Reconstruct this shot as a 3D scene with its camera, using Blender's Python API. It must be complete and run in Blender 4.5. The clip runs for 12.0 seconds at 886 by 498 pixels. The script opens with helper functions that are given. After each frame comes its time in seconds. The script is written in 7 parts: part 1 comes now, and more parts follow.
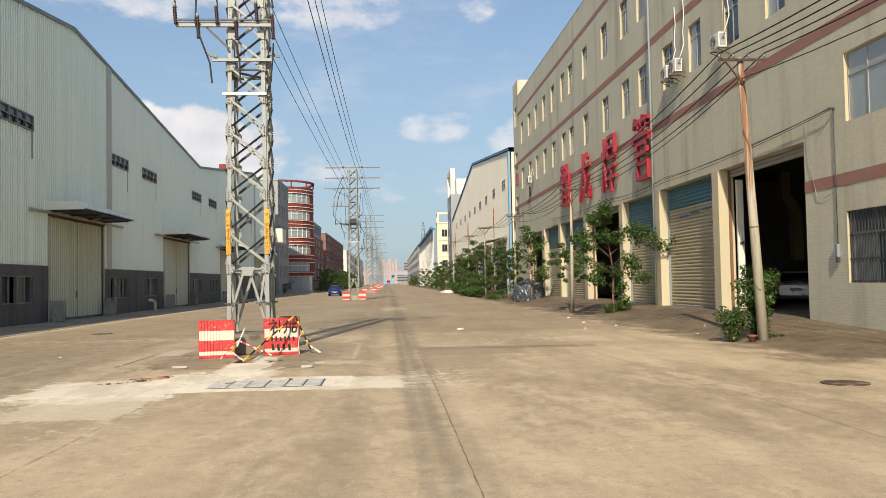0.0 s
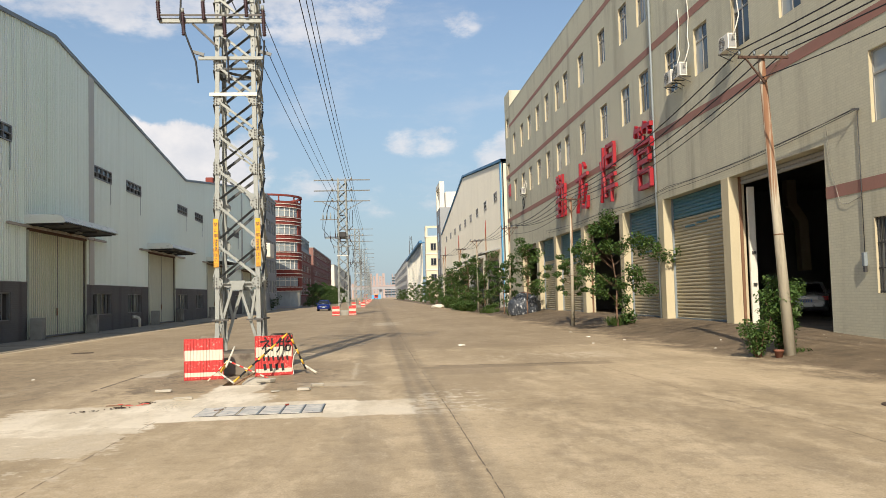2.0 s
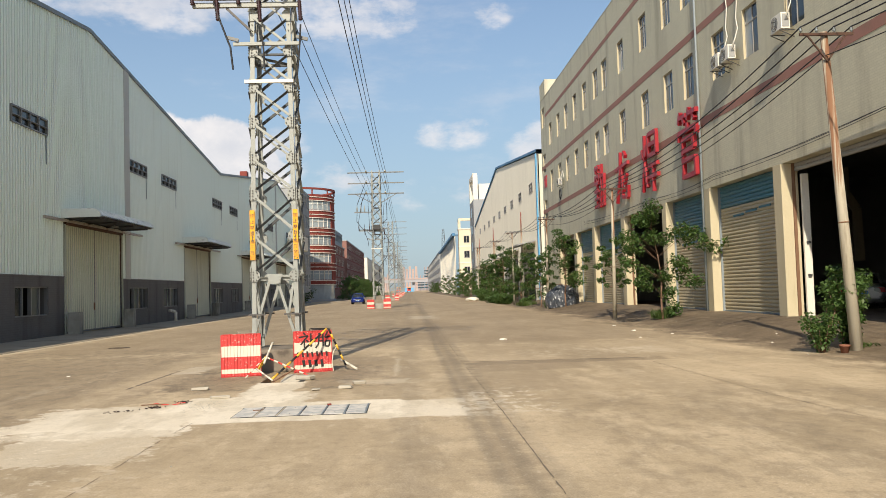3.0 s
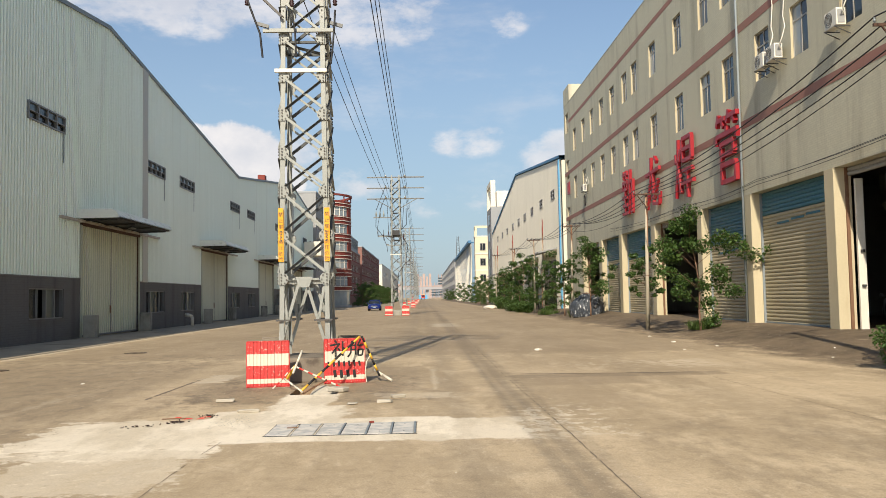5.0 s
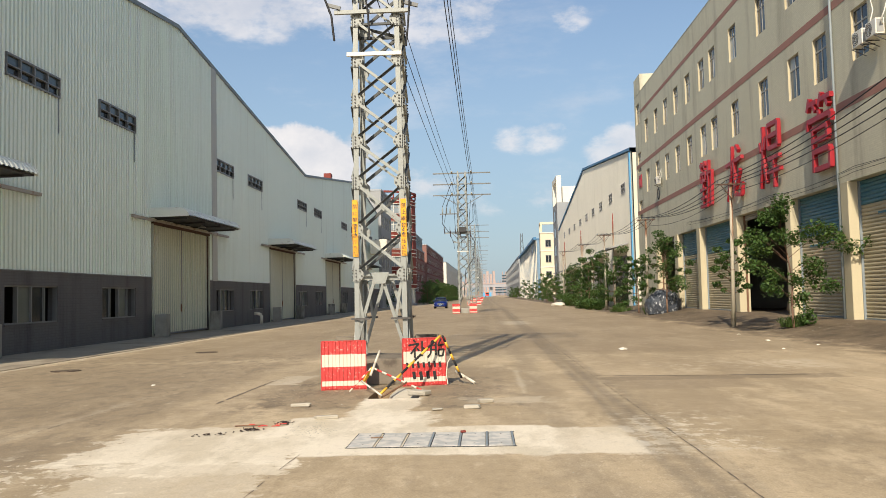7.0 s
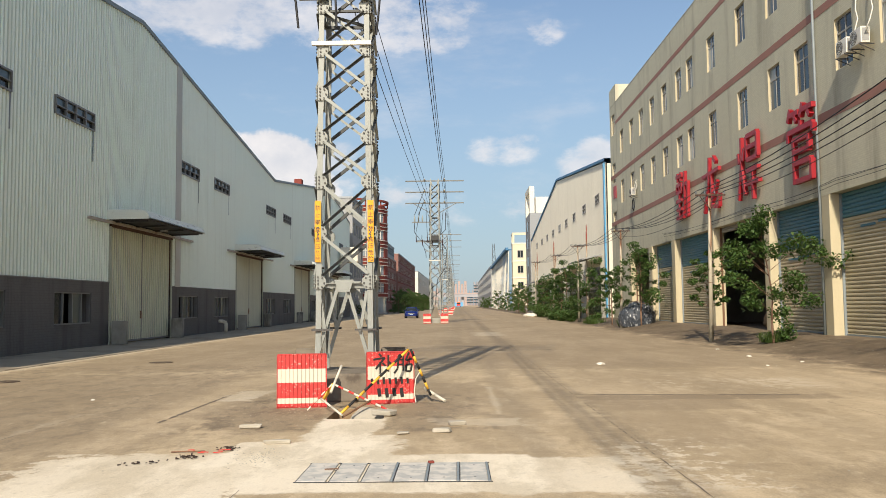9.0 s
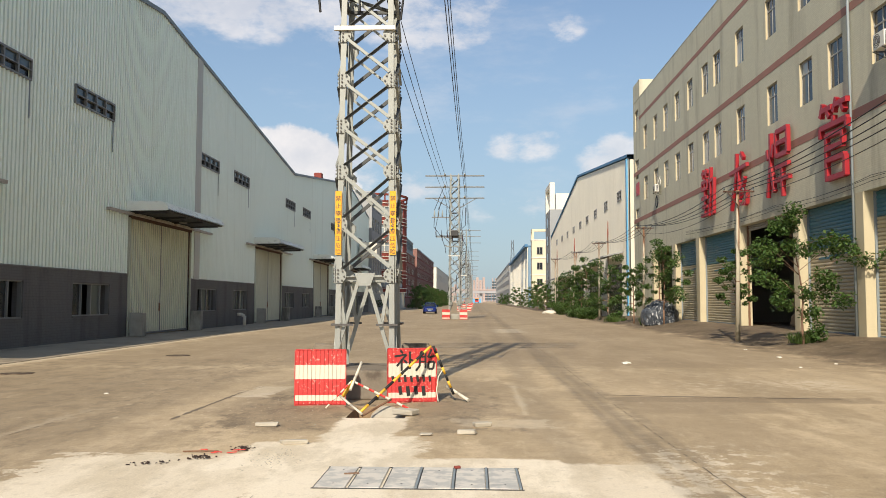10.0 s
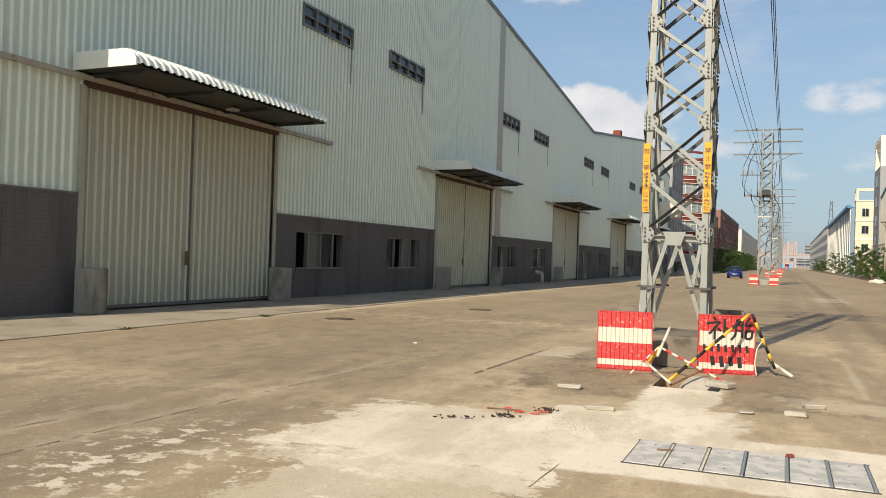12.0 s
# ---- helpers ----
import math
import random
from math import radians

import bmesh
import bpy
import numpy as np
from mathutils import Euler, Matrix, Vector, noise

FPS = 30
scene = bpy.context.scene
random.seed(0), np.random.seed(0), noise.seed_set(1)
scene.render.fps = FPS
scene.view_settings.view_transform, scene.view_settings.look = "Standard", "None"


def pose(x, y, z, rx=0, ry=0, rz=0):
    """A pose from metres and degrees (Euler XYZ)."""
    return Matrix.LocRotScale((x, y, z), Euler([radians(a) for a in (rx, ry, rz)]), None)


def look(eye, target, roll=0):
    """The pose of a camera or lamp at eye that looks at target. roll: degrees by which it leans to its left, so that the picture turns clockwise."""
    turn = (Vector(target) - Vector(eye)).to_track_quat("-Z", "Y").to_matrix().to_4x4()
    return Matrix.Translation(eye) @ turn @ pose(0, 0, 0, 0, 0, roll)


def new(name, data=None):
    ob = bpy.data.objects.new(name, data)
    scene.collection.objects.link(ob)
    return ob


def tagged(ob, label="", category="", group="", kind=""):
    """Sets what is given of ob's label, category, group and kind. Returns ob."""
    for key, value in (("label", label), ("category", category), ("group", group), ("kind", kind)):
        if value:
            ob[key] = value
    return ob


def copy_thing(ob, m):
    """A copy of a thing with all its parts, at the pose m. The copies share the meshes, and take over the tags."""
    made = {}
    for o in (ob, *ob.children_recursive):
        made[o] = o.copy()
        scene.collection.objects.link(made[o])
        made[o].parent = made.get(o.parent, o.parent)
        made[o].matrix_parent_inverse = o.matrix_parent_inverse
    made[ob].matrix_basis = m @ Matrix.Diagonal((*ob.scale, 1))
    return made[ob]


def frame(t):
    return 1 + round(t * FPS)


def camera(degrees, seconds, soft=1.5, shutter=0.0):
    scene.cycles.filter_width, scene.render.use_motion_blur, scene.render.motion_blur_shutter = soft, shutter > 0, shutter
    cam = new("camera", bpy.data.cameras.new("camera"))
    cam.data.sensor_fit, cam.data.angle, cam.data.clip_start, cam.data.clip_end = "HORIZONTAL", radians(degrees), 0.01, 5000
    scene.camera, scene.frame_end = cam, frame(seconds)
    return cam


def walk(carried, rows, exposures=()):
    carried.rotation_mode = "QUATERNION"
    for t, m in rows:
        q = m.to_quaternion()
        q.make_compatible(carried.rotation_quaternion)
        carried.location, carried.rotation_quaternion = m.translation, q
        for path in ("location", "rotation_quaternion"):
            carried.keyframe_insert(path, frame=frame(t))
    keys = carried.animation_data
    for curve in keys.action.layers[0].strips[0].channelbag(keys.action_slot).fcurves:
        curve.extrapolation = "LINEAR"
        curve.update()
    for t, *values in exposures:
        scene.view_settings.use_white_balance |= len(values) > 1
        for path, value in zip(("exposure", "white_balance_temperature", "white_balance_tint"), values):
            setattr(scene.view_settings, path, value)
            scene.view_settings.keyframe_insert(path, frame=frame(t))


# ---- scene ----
# Camera and its way
cam = camera(56.45, 12.0, soft=0.5)
walk(cam, [
    (0, look((-0.113, -0.228, 1.708), (0.551, 9.742, 2.099), -1.12)),
    (0.5, look((-0.198, 0.112, 1.699), (0.556, 10.076, 2.078), -1.82)),
    (1, look((-0.299, 0.449, 1.683), (0.802, 10.383, 2.004), -3.04)),
    (1.5, look((-0.315, 0.935, 1.709), (0.607, 10.881, 2.182), -2.21)),
    (2, look((-0.424, 1.225, 1.699), (0.397, 11.176, 2.257), -1.52)),
    (2.5, look((-0.564, 1.616, 1.698), (0.187, 11.580, 2.084), -2.33)),
    (3, look((-0.630, 2.037, 1.714), (-0.200, 12.016, 2.195), -1.74)),
    (3.5, look((-0.808, 2.452, 1.715), (-0.439, 12.428, 2.289), -1.22)),
    (3.7, look((-0.859, 2.575, 1.712), (-0.532, 12.556, 2.237), -1.29)),
    (5.3, look((-1.263, 3.560, 1.687), (-1.042, 13.540, 2.285), -0.83)),
    (5.5, look((-1.313, 3.683, 1.684), (-1.211, 13.664, 2.292), -0.67)),
    (6, look((-1.320, 4.007, 1.688), (-1.668, 13.983, 2.279), -0.30)),
    (6.5, look((-1.469, 4.277, 1.680), (-1.863, 14.253, 2.252), -1.25)),
    (7, look((-1.559, 4.523, 1.674), (-2.057, 14.494, 2.239), -1.33)),
    (7.2, look((-1.561, 4.645, 1.676), (-2.135, 14.613, 2.225), -0.80)),
    (8.8, look((-1.579, 5.625, 1.687), (-1.718, 15.601, 2.361), -0.86)),
    (9, look((-1.581, 5.747, 1.689), (-1.739, 15.723, 2.363), -0.59)),
    (9.5, look((-1.615, 6.016, 1.670), (-1.581, 15.993, 2.347), -0.39)),
    (10, look((-1.697, 6.295, 1.680), (-2.080, 16.268, 2.306), 0.12)),
    (10.5, look((-1.709, 6.561, 1.686), (-3.013, 16.464, 2.145), 1.50)),
    (11, look((-1.815, 6.733, 1.671), (-3.805, 16.527, 2.011), 2.11)),
    (11.5, look((-1.910, 6.820, 1.652), (-4.489, 16.478, 1.893), 2.12)),
    (12, look((-1.962, 6.872, 1.659), (-5.784, 16.113, 1.738), 1.81)),
], exposures=[(0.0, 0.45), (10.3, 0.45), (12.0, 0.39)])

# World, sun
SUN_ELEVATION, SUN_AZIMUTH = radians(35.8), radians(10.3)   # shadows run ahead and a little to the right
sun = new("sun", bpy.data.lights.new("sun", "SUN"))
sun.data.energy, sun.data.angle, sun.data.color = 3.95, radians(0.55), (1.0, 0.88, 0.71)
sun.matrix_world = look((0, 0, 60), (math.sin(SUN_AZIMUTH) * math.cos(SUN_ELEVATION), math.cos(SUN_AZIMUTH) * math.cos(SUN_ELEVATION), 60 - math.sin(SUN_ELEVATION)))


def node(tree, kind, **inputs):
    n = tree.nodes.new(kind)
    for key, value in inputs.items():
        if hasattr(n, key) and key not in ("inputs",):
            setattr(n, key, value)
    return n


def link(tree, a, b):
    tree.links.new(a, b)


def math_node(tree, op, a, b=None, clamp=False):
    n = tree.nodes.new("ShaderNodeMath")
    n.operation, n.use_clamp = op, clamp
    for i, v in enumerate((a, b)):
        if v is None:
            continue
        if isinstance(v, (int, float)):
            n.inputs[i].default_value = v
        else:
            tree.links.new(v, n.inputs[i])
    return n.outputs[0]


def ramp(tree, value, lo, hi):
    n = tree.nodes.new("ShaderNodeMapRange")
    n.interpolation_type = "SMOOTHSTEP"
    n.inputs["From Min"].default_value, n.inputs["From Max"].default_value = lo, hi
    tree.links.new(value, n.inputs["Value"])
    return n.outputs[0]


def noise_node(tree, vector, scale, detail=4.0, rough=0.55):
    n = tree.nodes.new("ShaderNodeTexNoise")
    n.inputs["Scale"].default_value, n.inputs["Detail"].default_value, n.inputs["Roughness"].default_value = scale, detail, rough
    tree.links.new(vector, n.inputs["Vector"])
    return n.outputs["Fac"]


def stretched(tree, vector, sx, sy, sz):
    n = tree.nodes.new("ShaderNodeVectorMath")
    n.operation = "MULTIPLY"
    n.inputs[1].default_value = (sx, sy, sz)
    tree.links.new(vector, n.inputs[0])
    return n.outputs[0]


def mix_node(tree, fac, a, b, blend="MIX"):
    n = tree.nodes.new("ShaderNodeMix")
    n.data_type, n.blend_type = "RGBA", blend
    for socket, v in ((n.inputs[0], fac), (n.inputs[6], a), (n.inputs[7], b)):
        if isinstance(v, (int, float)):
            socket.default_value = v
        elif isinstance(v, tuple):
            socket.default_value = (*v, 1.0) if len(v) == 3 else v
        else:
            tree.links.new(v, socket)
    return n.outputs[2]


def build_world():
    world = bpy.data.worlds.new("sky")
    scene.world = world
    world.use_nodes = True
    t = world.node_tree
    t.nodes.clear()
    out, back = t.nodes.new("ShaderNodeOutputWorld"), t.nodes.new("ShaderNodeBackground")
    sky = t.nodes.new("ShaderNodeTexSky")
    sky.sky_type, sky.sun_disc = "NISHITA", False
    sky.sun_elevation, sky.sun_rotation = SUN_ELEVATION, math.pi + SUN_AZIMUTH
    sky.air_density, sky.dust_density, sky.ozone_density = 1.0, 0.9, 1.6
    way = t.nodes.new("ShaderNodeTexCoord").outputs["Generated"]
    split = t.nodes.new("ShaderNodeSeparateXYZ")
    t.links.new(way, split.inputs[0])
    x, y, z = split.outputs
    # azimuth to the right of +y and elevation, in degrees
    az = math_node(t, "MULTIPLY", math_node(t, "ARCTAN2", x, y), 57.2958)
    el = math_node(t, "MULTIPLY", math_node(t, "ARCSINE", z), 57.2958)
    billow = noise_node(t, stretched(t, way, 1, 1, 1.3), 13.0, 8.0, 0.58)
    wisps = noise_node(t, stretched(t, way, 1, 1, 3.0), 5.0, 6.0, 0.62)
    cover = bank = None
    # cumulus heaps and thinner banks: azimuth, elevation, half width, half height, weight
    for a, e, w, h, k in CLOUDS:
        da = math_node(t, "DIVIDE", math_node(t, "SUBTRACT", az, a), w)
        de = math_node(t, "DIVIDE", math_node(t, "SUBTRACT", el, e), h)
        r2 = math_node(t, "ADD", math_node(t, "MULTIPLY", da, da), math_node(t, "MULTIPLY", de, de))
        blob = math_node(t, "MULTIPLY", ramp(t, r2, 1.6, 0.0), k)
        if k > 0.8:
            cover = blob if cover is None else math_node(t, "MAXIMUM", cover, blob)
        else:
            bank = blob if bank is None else math_node(t, "MAXIMUM", bank, blob)
    heap = math_node(t, "ADD", cover, math_node(t, "MULTIPLY", math_node(t, "SUBTRACT", billow, 0.5), 1.7))
    fray = noise_node(t, stretched(t, way, 1, 1, 2.0), 17.0, 9.0, 0.62)
    veil = math_node(t, "ADD", math_node(t, "MULTIPLY", bank, 1.1), math_node(t, "MULTIPLY", math_node(t, "SUBTRACT", fray, 0.5), 2.6))
    puff = math_node(t, "MULTIPLY", ramp(t, heap, 0.50, 0.74), ramp(t, cover, 0.02, 0.35))
    haze_bank = math_node(t, "MULTIPLY", math_node(t, "MULTIPLY", ramp(t, veil, 0.22, 1.05), ramp(t, bank, 0.0, 0.45)), 0.78)
    puff = math_node(t, "MAXIMUM", puff, haze_bank)
    thin = math_node(t, "MULTIPLY", ramp(t, wisps, 0.52, 0.80), 0.35)
    thin = math_node(t, "MULTIPLY", thin, ramp(t, el, 1.0, 9.0))
    amount = math_node(t, "MAXIMUM", puff, thin, True)
    shade = mix_node(t, ramp(t, billow, 0.35, 0.7), (5.7, 5.6, 5.8), (7.6, 7.1, 6.8))
    # haze, brighter towards the sun
    toward = t.nodes.new("ShaderNodeVectorMath")
    toward.operation = "DOT_PRODUCT"
    t.links.new(way, toward.inputs[0])
    toward.inputs[1].default_value = (-math.sin(SUN_AZIMUTH) * math.cos(SUN_ELEVATION), -math.cos(SUN_AZIMUTH) * math.cos(SUN_ELEVATION), math.sin(SUN_ELEVATION))
    glare = math_node(t, "POWER", math_node(t, "MAXIMUM", toward.outputs["Value"], 0.0), 3.0)
    haze = mix_node(t, glare, (2.52, 3.42, 4.18), (14.0, 13.2, 11.8))
    base = mix_node(t, math_node(t, "MULTIPLY", ramp(t, el, 30.0, -2.0), 0.80), sky.outputs[0], haze)
    t.links.new(mix_node(t, math_node(t, "MULTIPLY", amount, 0.85), base, shade), back.inputs["Color"])
    back.inputs["Strength"].default_value = 0.10
    t.links.new(back.outputs[0], out.inputs[0])


CLOUDS = [(-12.6, 8.2, 4.8, 4.0, 1.3), (-13.0, 4.5, 6.0, 3.5, 1.1), (-16.5, 9.5, 3.5, 3.0, 0.9), (-8.4, 9.2, 2.4, 2.2, 0.72), (-15.5, 19.6, 11.0, 2.6, 0.80), (-3.5, 19.3, 6.5, 2.6, 0.66), (3.4, 10.6, 3.0, 1.1, 0.66), (4.8, 11.2, 1.5, 0.7, 0.50), (9.4, 9.4, 2.4, 2.2, 0.80),
          (6.4, 18.4, 1.5, 1.2, 0.62), (-4.5, 8.0, 3.4, 1.6, 0.45), (2.0, 6.5, 4.0, 1.4, 0.42), (-34.0, 22.0, 9.0, 3.0, 0.6), (60.0, 20.0, 14.0, 5.0, 0.7),
          (-90.0, 16.0, 16.0, 5.0, 0.7), (150.0, 18.0, 18.0, 5.0, 0.6), (-140.0, 22.0, 16.0, 4.0, 0.6)]
build_world()


# Materials
def surface(name, colour, rough=0.75, metal=0.0, var=0.16, scale=0.6, fine=25.0, bump=0.25, depth=0.004, dirt=None, dirt_at=(0.52, 0.72), dirt_scale=1.3, dirt_stretch=(1, 1, 1), own=False, speckle=0.08, spread=0.0):
    """A weathered surface: broad and fine variation, dirt with a shape of its own, fine relief. own: coordinates of the object itself."""
    m = bpy.data.materials.new(name)
    m.use_nodes = True
    t = m.node_tree
    shader = t.nodes["Principled BSDF"]
    vector = t.nodes.new("ShaderNodeTexCoord").outputs["Object"] if own else t.nodes.new("ShaderNodeNewGeometry").outputs["Position"]
    broad, grain = noise_node(t, vector, scale), noise_node(t, vector, fine, 3.0, 0.6)
    tone = math_node(t, "ADD", math_node(t, "MULTIPLY", broad, 2 * var), math_node(t, "MULTIPLY", grain, 2 * speckle))
    tone = math_node(t, "ADD", tone, 1.0 - var - speckle)
    if spread:
        info = t.nodes.new("ShaderNodeObjectInfo")
        tone = math_node(t, "MULTIPLY", tone, math_node(t, "ADD", math_node(t, "MULTIPLY", info.outputs["Random"], 2 * spread), 1 - spread))
    grey = t.nodes.new("ShaderNodeCombineColor")
    for i in range(3):
        t.links.new(tone, grey.inputs[i])
    shown = mix_node(t, 1.0, colour, grey.outputs[0], "MULTIPLY")
    if dirt:
        spots = noise_node(t, stretched(t, vector, *dirt_stretch), dirt_scale, 6.0, 0.6)
        shown = mix_node(t, math_node(t, "MULTIPLY", ramp(t, spots, *dirt_at), dirt[3]), shown, dirt[:3])
    t.links.new(shown, shader.inputs["Base Color"])
    shader.inputs["Metallic"].default_value = metal
    shader.inputs["Specular IOR Level"].default_value = 0.2 if rough > 0.72 else 0.4
    t.links.new(math_node(t, "ADD", math_node(t, "MULTIPLY", broad, 0.2), rough - 0.1, True), shader.inputs["Roughness"])
    if bump:
        b = t.nodes.new("ShaderNodeBump")
        b.inputs["Strength"].default_value, b.inputs["Distance"].default_value = bump, depth
        t.links.new(grain, b.inputs["Height"])
        t.links.new(b.outputs[0], shader.inputs["Normal"])
    return m


def glass_like(name, colour, rough=0.06):
    m = surface(name, colour, rough + 0.10, var=0.3, scale=0.8, bump=0, speckle=0.02)
    m.node_tree.nodes["Principled BSDF"].inputs["Specular IOR Level"].default_value = 0.45
    return m


def area_mask(t, x, y, wobble, x0, x1, y0, y1, soft, crisp=0.0):
    """How far inside a worn rectangle of the ground a place lies, 0 to 1."""
    dx = math_node(t, "SUBTRACT", math_node(t, "ABSOLUTE", math_node(t, "SUBTRACT", x, (x0 + x1) / 2)), (x1 - x0) / 2)
    dy = math_node(t, "SUBTRACT", math_node(t, "ABSOLUTE", math_node(t, "SUBTRACT", y, (y0 + y1) / 2)), (y1 - y0) / 2)
    d = math_node(t, "ADD", math_node(t, "MAXIMUM", dx, dy), math_node(t, "MULTIPLY", math_node(t, "SUBTRACT", wobble, 0.5), soft))
    return ramp(t, d, 0.12 * soft, -0.25 * soft) if not crisp else ramp(t, d, 0.02, -crisp)


def road_surface():
    m = bpy.data.materials.new("worn_concrete_road")
    m.use_nodes = True
    t = m.node_tree
    shader = t.nodes["Principled BSDF"]
    p = t.nodes.new("ShaderNodeNewGeometry").outputs["Position"]
    split = t.nodes.new("ShaderNodeSeparateXYZ")
    t.links.new(p, split.inputs[0])
    x, y, z = split.outputs
    blotch = noise_node(t, stretched(t, p, 1, 0.6, 1), 0.22, 8.0, 0.62)
    streak = noise_node(t, stretched(t, p, 1.5, 0.05, 1), 1.0, 6.0, 0.65)
    cross = noise_node(t, stretched(t, p, 1.1, 0.42, 1), 1.0, 10.0, 0.72)
    scuff = noise_node(t, stretched(t, p, 2.0, 0.75, 1), 1.6, 10.0, 0.78)
    mid = noise_node(t, p, 1.7, 8.0, 0.68)
    stain = noise_node(t, stretched(t, p, 1.2, 0.45, 1), 0.8, 9.0, 0.68)
    grain = noise_node(t, p, 46.0, 5.0, 0.8)
    speck = noise_node(t, p, 120.0, 2.0, 0.6)
    c = mix_node(t, ramp(t, blotch, 0.36, 0.66), (0.375, 0.312, 0.216), (0.520, 0.437, 0.312))
    c = mix_node(t, math_node(t, "MULTIPLY", ramp(t, cross, 0.48, 0.63), 0.50), c, (0.625, 0.535, 0.395))
    c = mix_node(t, math_node(t, "MULTIPLY", ramp(t, stain, 0.50, 0.64), 0.26), c, (0.245, 0.203, 0.143))
    # dark rubber along the wheel tracks
    c = mix_node(t, math_node(t, "MULTIPLY", ramp(t, streak, 0.52, 0.74), 0.26), c, (0.225, 0.190, 0.140))
    for x0, x1, k in ((-1.0, -0.35, 0.34), (0.1, 0.62, 0.36), (3.3, 4.2, 0.14), (-9.3, -8.4, 0.20), (-7.3, -6.5, 0.16)):
        c = mix_node(t, math_node(t, "MULTIPLY", area_mask(t, x, y, mid, x0, x1, 2.0, 400.0, 1.2), k), c, (0.205, 0.178, 0.135))
    # grime trodden round the mast and the pit
    grime = ramp(t, noise_node(t, stretched(t, p, 1.3, 0.7, 1), 1.9, 9.0, 0.74), 0.46, 0.60)
    for x0, x1, y0, y1, k in ((-5.5, -3.5, 16.9, 21.5, 0.95), (-2.75, -1.2, 17.0, 21.6, 0.80), (-6.8, -4.4, 13.6, 18.0, 0.30), (1.2, 7.8, 8.0, 15.0, 0.25), (-13.5, -6.6, 8.0, 30.0, 0.50)):
        c = mix_node(t, math_node(t, "MULTIPLY", math_node(t, "MULTIPLY", area_mask(t, x, y, mid, x0, x1, y0, y1, 1.6), grime), k), c, (0.125, 0.108, 0.085))
    # small blemishes at every size
    blemish = noise_node(t, p, 5.0, 12.0, 0.80)
    c = mix_node(t, math_node(t, "MULTIPLY", ramp(t, blemish, 0.50, 0.36), 0.34), c, (0.200, 0.165, 0.118))
    c = mix_node(t, math_node(t, "MULTIPLY", ramp(t, blemish, 0.54, 0.66), 0.30), c, (0.64, 0.56, 0.425))
    # darker areas: further on, round the mast, to the left and beside the seams
    for x0, x1, y0, y1, soft, k in ((-13.5, 8.5, 27.0, 900.0, 5.0, 0.52), (0.7, 7.5, 20.6, 27.0, 1.6, 0.22), (-6.0, -1.0, 18.3, 24.0, 2.2, 0.50), (-5.3, -3.6, 17.0, 19.8, 1.3, 0.62), (-2.6, -1.5, 17.0, 20.2, 1.2, 0.45), (-14.5, -6.5, 15.5, 27.0, 3.5, 0.40), (-13.5, -6.2, 5.0, 14.5, 2.2, 0.62), (-14.5, -5.2, 3.0, 26.0, 4.0, 0.24), (0.62, 2.4, 15.5, 20.4, 1.6, 0.30), (0.62, 5.2, 20.3, 21.1, 0.5, 0.62), (0.62, 3.2, 18.9, 21.1, 1.1, 0.42), (-0.05, 0.62, 9.0, 90.0, 1.4, 0.36)):
        c = mix_node(t, math_node(t, "MULTIPLY", area_mask(t, x, y, mid, x0, x1, y0, y1, soft), k), c, (0.225, 0.185, 0.132))
    # the apron of the factory: oil, mud and run-off streaks
    oily = math_node(t, "ADD", math_node(t, "MULTIPLY", ramp(t, stain, 0.40, 0.62), 0.45), math_node(t, "MULTIPLY", ramp(t, noise_node(t, stretched(t, p, 0.8, 1.2, 1), 1.4, 9.0, 0.7), 0.42, 0.62), 0.40))
    for x0, x1, y0, y1 in ((8.1, 40.0, 15.0, 79.0), (8.5, 40.0, 79.0, 500.0)):
        inside = area_mask(t, x, y, cross, x0, x1, y0, y1, 4.0)
        c = mix_node(t, math_node(t, "MULTIPLY", inside, 0.90), c, (0.168, 0.134, 0.095))
        c = mix_node(t, math_node(t, "MULTIPLY", inside, oily), c, (0.085, 0.070, 0.052))
    # newer, paler concrete round the trench covers, and worn pale scraps
    patchy = ramp(t, math_node(t, "ADD", math_node(t, "MULTIPLY", noise_node(t, p, 4.2, 9.0, 0.72), 0.6), math_node(t, "MULTIPLY", blotch, 0.4)), 0.500, 0.525)
    rough_edge = noise_node(t, p, 2.4, 10.0, 0.76)
    for x0, x1, y0, y1, soft, k in ((-3.75, -0.75, 13.25, 15.25, 0.5, 0.92), (-3.62, -2.62, 14.6, 18.35, 0.55, 0.92), (-4.4, -2.3, 14.6, 16.2, 1.1, 0.85), (-6.2, -3.55, 12.9, 15.3, 1.9, 0.66), (-5.9, -3.6, 12.4, 15.4, 1.7, 0.42), (-7.4, -4.6, 10.8, 13.6, 2.2, 0.72),
                                    (-1.3, 0.2, 13.2, 15.0, 0.9, 0.72), (0.0, 1.5, 13.2, 16.2, 2.4, 0.60), (-5.95, -5.25, 20.6, 22.5, 0.9, 0.40), (-1.02, -0.86, 18.6, 22.9, 0.35, 0.30), (-7.70, -7.44, 5.0, 19.0, 0.9, 0.14), (-8.42, -8.12, 9.0, 14.0, 0.9, 0.14), (-3.5, -2.35, 14.8, 16.7, 0.6, 0.8), (2.2, 6.0, 22.0, 24.5, 2.4, 0.32),
                                    (-2.0, -0.6, 17.4, 18.2, 1.2, 0.25), (-0.7, 1.0, 50.0, 56.0, 2.0, 0.35), (-16.5, -13.6, 23.0, 60.0, 1.5, 0.3), (-5.6, -3.4, 9.0, 12.2, 3.4, 0.38), (-5.5, -3.6, 10.8, 13.2, 1.8, 0.45)):
